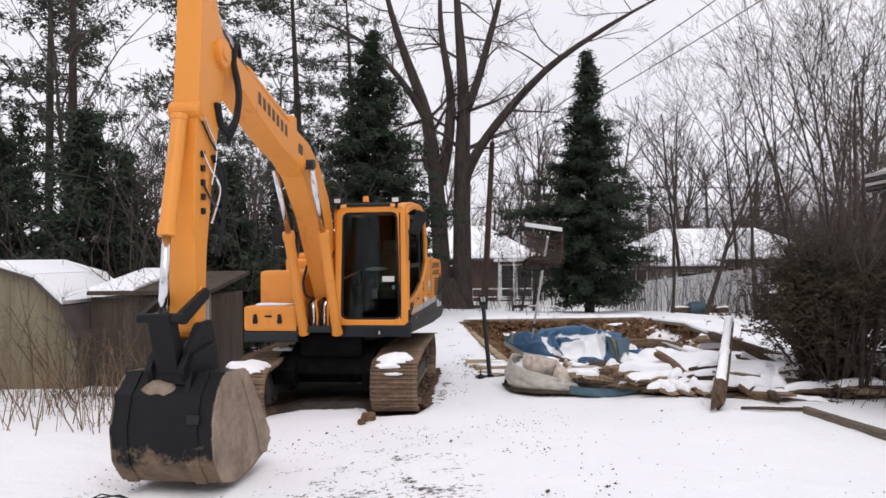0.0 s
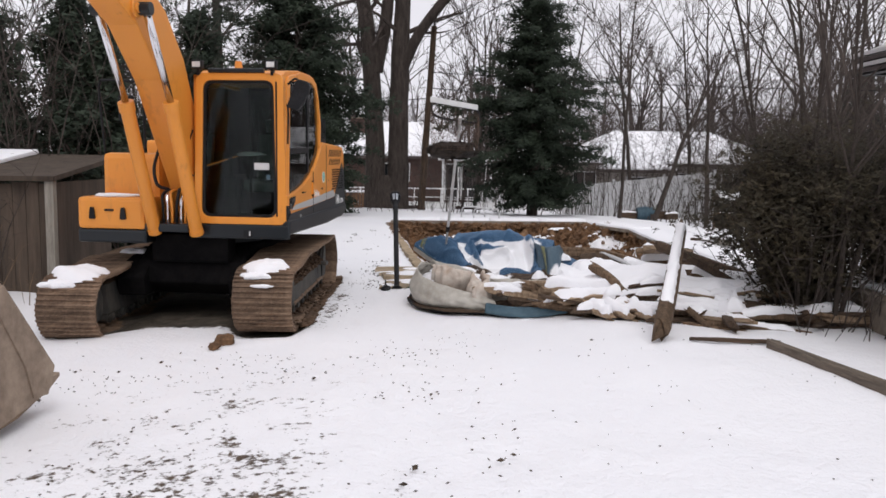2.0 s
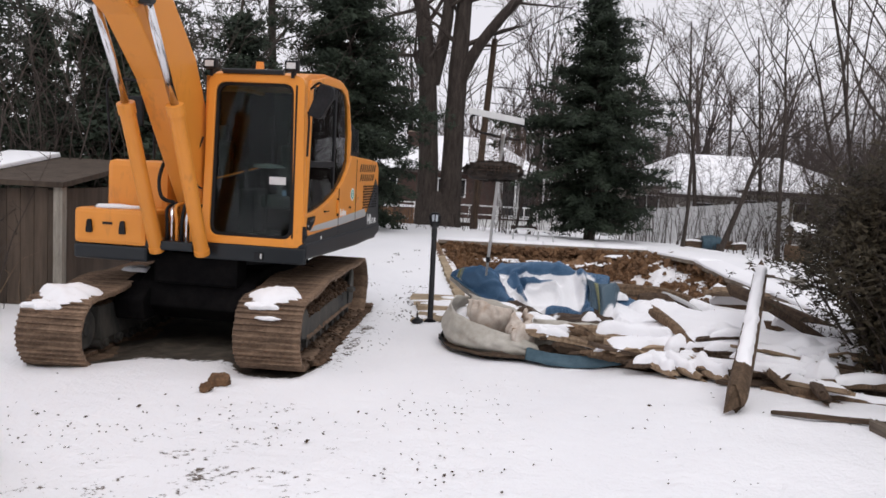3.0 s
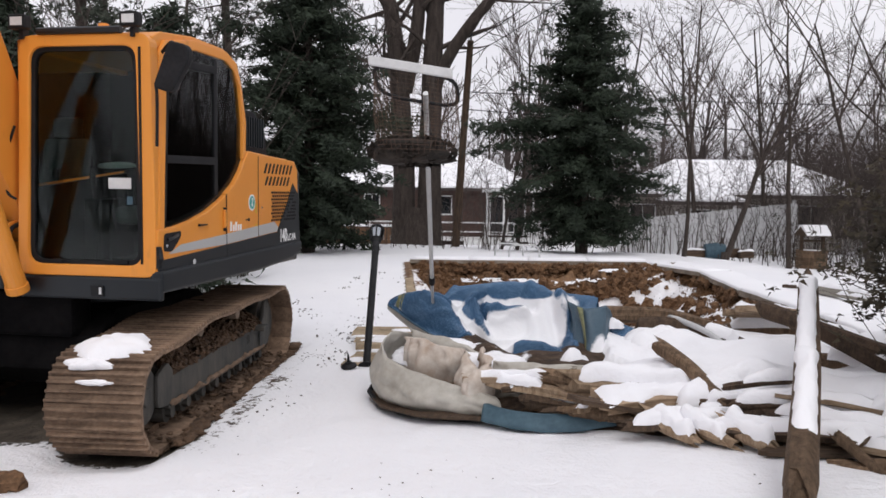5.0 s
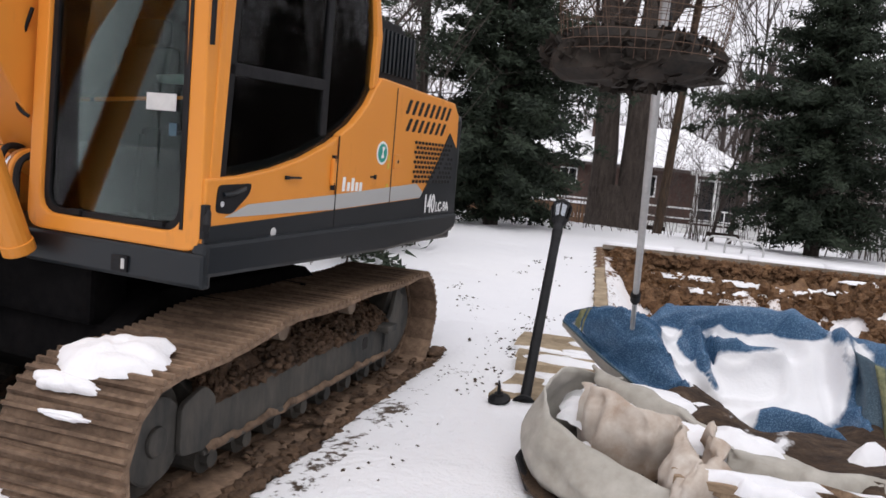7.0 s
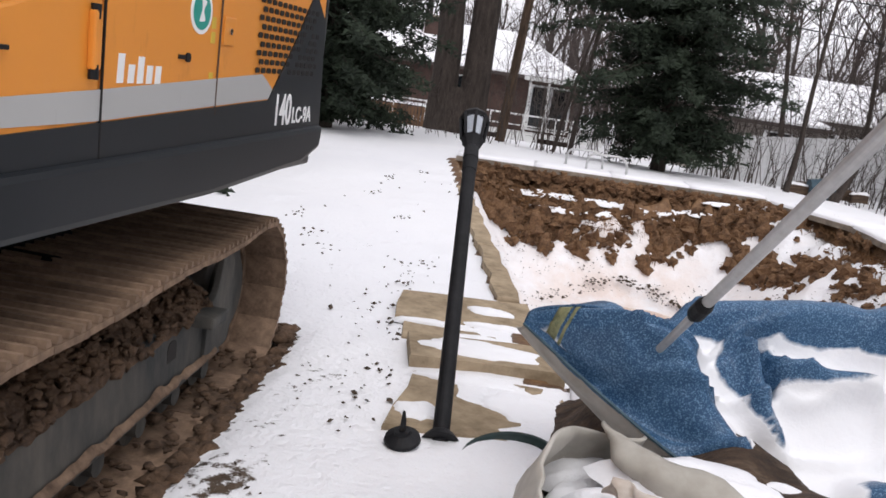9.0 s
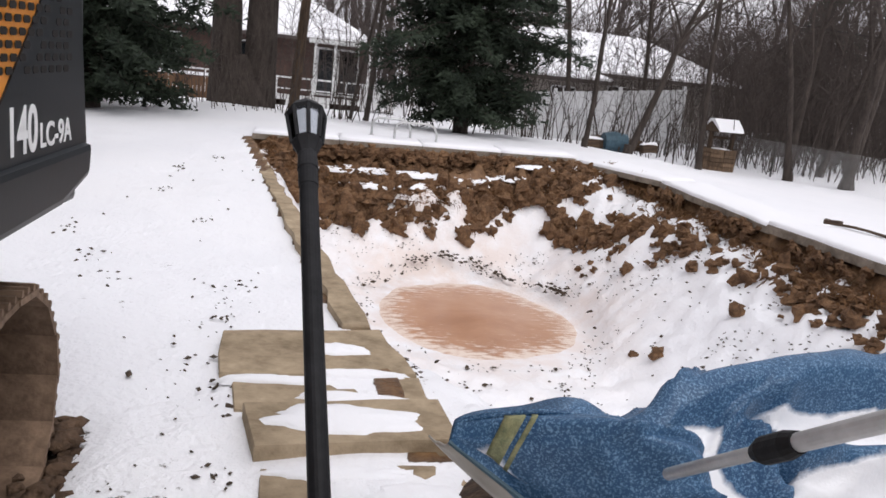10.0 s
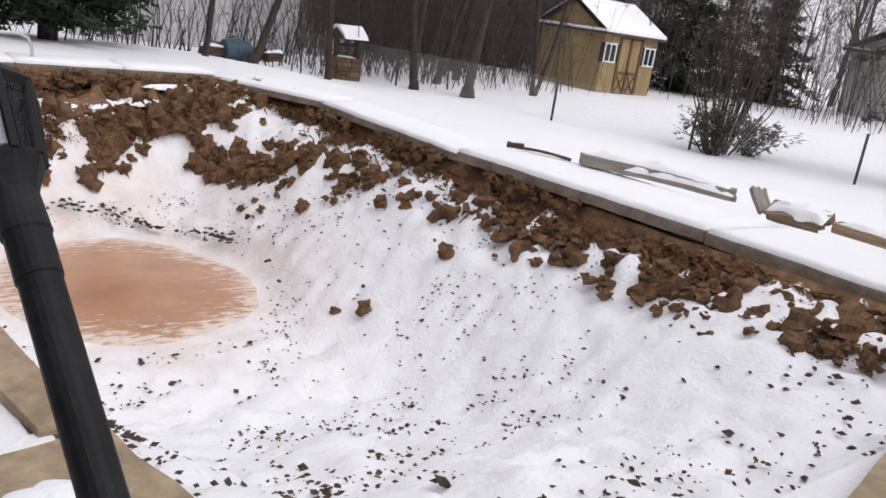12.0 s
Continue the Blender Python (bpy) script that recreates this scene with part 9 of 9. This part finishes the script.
def utility_pole():
    p = thing("utility_pole", "dark wooden utility pole with sagging wires", "utility pole")
    z = lz(0.05, 33.7)
    part("pole", Geo().tube([(0.0, 33.7, z - 0.2), (0.22, 33.7, 3.2), (0.45, 33.7, 6.97)], [0.15, 0.13, 0.11], 12), DARKWOOD, p)
    part("insulator", Geo().tube([(0.47, 33.7, 6.9), (0.48, 33.7, 7.25)], [0.03, 0.02], 8), BLACK, p)
    for a, b, sag in (((0.45, 33.6, 6.8), (16, 10, 14.5), 0.5), ((0.45, 33.6, 6.4), (16.5, 10, 13.6), 0.6), ((0.35, 33.6, 4.6), (40, 36, 3.6), 0.5), ((0.45, 33.6, 6.6), (-30, 48, 7.5), 0.8), ((0.3, 33.6, 4.2), (-24, 40, 4.4), 0.5), ((0.38, 33.6, 5.2), (40, 30, 5.2), 0.6)):
        a, b = Vector(a), Vector(b)
        part("wire", Geo().tube([a.lerp(b, t) - Vector((0, 0, sag * 4 * t * (1 - t))) for t in np.linspace(0, 1, 14)], 0.016, 5, False), BLACK, p)


utility_pole()


def yard_clutter():
    z = lz(8.3, 31.2)
    b = thing("barrel", "faded blue barrel lying by the trees", "barrel", pose(8.35, 31.2, z + 0.24))
    part("body", Geo().tube([(-0.3, 0, 0), (0, 0, 0.02), (0.3, 0, 0)], [0.24, 0.27, 0.24], 18), TEALLINER, b)
    for k, (dx, dy, s) in enumerate(((-0.55, 0.1, 0.16), (0.55, 0.15, 0.2), (0.95, -0.05, 0.15), (-0.2, 0.45, 0.2))):
        board((8.35 + dx, 31.2 + dy, z + s), (1, 0.2 * k, 0), 0.6, s * 1.4, s * 1.4, DARKWOOD, 700 + k, k % 2 == 0, "dark log stacked by the trees", name="log", group="logs by the trees")
    dk = thing("coiled_cable", "thin dark cable curled on the snow by the bucket", "cable", pose(-2.9, 5.55, lz(-2.9, 5.55) + 0.03))
    part("strand", Geo().tube([(-0.7, 0.0, 0), (-0.45, 0.12, 0.03), (-0.2, 0.02, 0.05), (0.05, 0.14, 0.06), (0.25, 0.05, 0.02)], 0.009, 6), BLACK, dk)
    part("strand", Geo().tube([(-0.3, -0.1, 0), (-0.1, 0.1, 0.08), (0.1, 0.15, 0.03), (0.15, -0.1, 0.0)], 0.007, 6), BLACK, dk)


yard_clutter()


def gazebo():
    g = thing("gazebo", "dark metal gazebo with a pale striped roof edge on a patio", "gazebo")
    for x, y in ((6.42, 10.75), (6.75, 10.75), (6.25, 7.0), (9.2, 10.8), (9.0, 6.8)):
        part("post", Geo().box(x - 0.035, x + 0.035, y - 0.035, y + 0.035, lz(x, y), 3.1), BLACK, g, "thin black metal post")
    x0, x1, y0, y1, z = 6.05, 10.1, 6.4, 11.1, 3.2
    c = ((x0 + x1) / 2, (y0 + y1) / 2, 4.3)
    e = [(x0, y0, z), (x1, y0, z), (x1, y1, z), (x0, y1, z)]
    part("canopy", Geo().add([(a, b, h - 0.02) for a, b, h in e] + [(c[0], c[1], c[2] - 0.02)] + [(a, b, h + 0.02) for a, b, h in e] + [(c[0], c[1], c[2] + 0.02)], [(1, 0, 4), (2, 1, 4), (3, 2, 4), (0, 3, 4), (5, 6, 9), (6, 7, 9), (7, 8, 9), (8, 5, 9)] + [(i, (i + 1) % 4, 5 + (i + 1) % 4, 5 + i) for i in range(4)]), SIDING, g, "grey canopy panels")
    for k in range(4):
        zz = z - 0.20 + k * 0.062
        part("fascia_strip", Geo().box(x0 - 0.03 - 0.01 * k, x0 + 0.0, y0, y1, zz, zz + 0.045).box(x0, x1, y1, y1 + 0.03 + 0.01 * k, zz, zz + 0.045), STRIPEROOF if k % 2 else ROOFDARK, g)
    part("ceiling_rim", Geo().box(x0 + 0.03, x0 + 0.15, y0, y1, z - 0.22, z - 0.03).box(x0 + 0.1, x1, y1 - 0.15, y1 - 0.03, z - 0.22, z - 0.03), BLACK, g)
    pt = Geo().prism([(5.35, 5.0), (10.5, 5.0), (10.5, 11.6), (6.4, 11.6), (5.75, 10.2)], lz(5.5, 8) - 0.35, 0.52, 2)
    solid("patio", pt, CONCGREY, "raised concrete patio edge with snow", "patio", kind="structure", bevel=0.02)
    solid("patio_snow", Geo().prism([(5.5, 5.05), (10.4, 5.05), (10.4, 11.5), (6.5, 11.5), (5.9, 10.15)], 0.524, 0.56, 2), SNOW, "snow lying on the raised patio", "snow", kind="structure", bevel=0.015)
    solid("brick", Geo().box(-0.12, 0.12, -0.08, 0.08, 0, 0.13), BROWNTRIM, "red-brown brick on the patio edge", "brick", bevel=0.008, m=pose(5.95, 9.3, 0.56, 0, 0, 20))
    mt = thing("straw_mat", "crumpled straw-coloured mat on the patio edge", "mat", pose(5.85, 8.5, 0.57))
    part("weave", Geo().sheet(lambda u, v: (u * 0.7 - 0.3, v * 1.1 - 0.5, 0.03 + 0.06 * noise.noise(Vector((u * 4, v * 4, 2)))), 14, 18), TANTWIG, mt, thick=0.02)


gazebo()
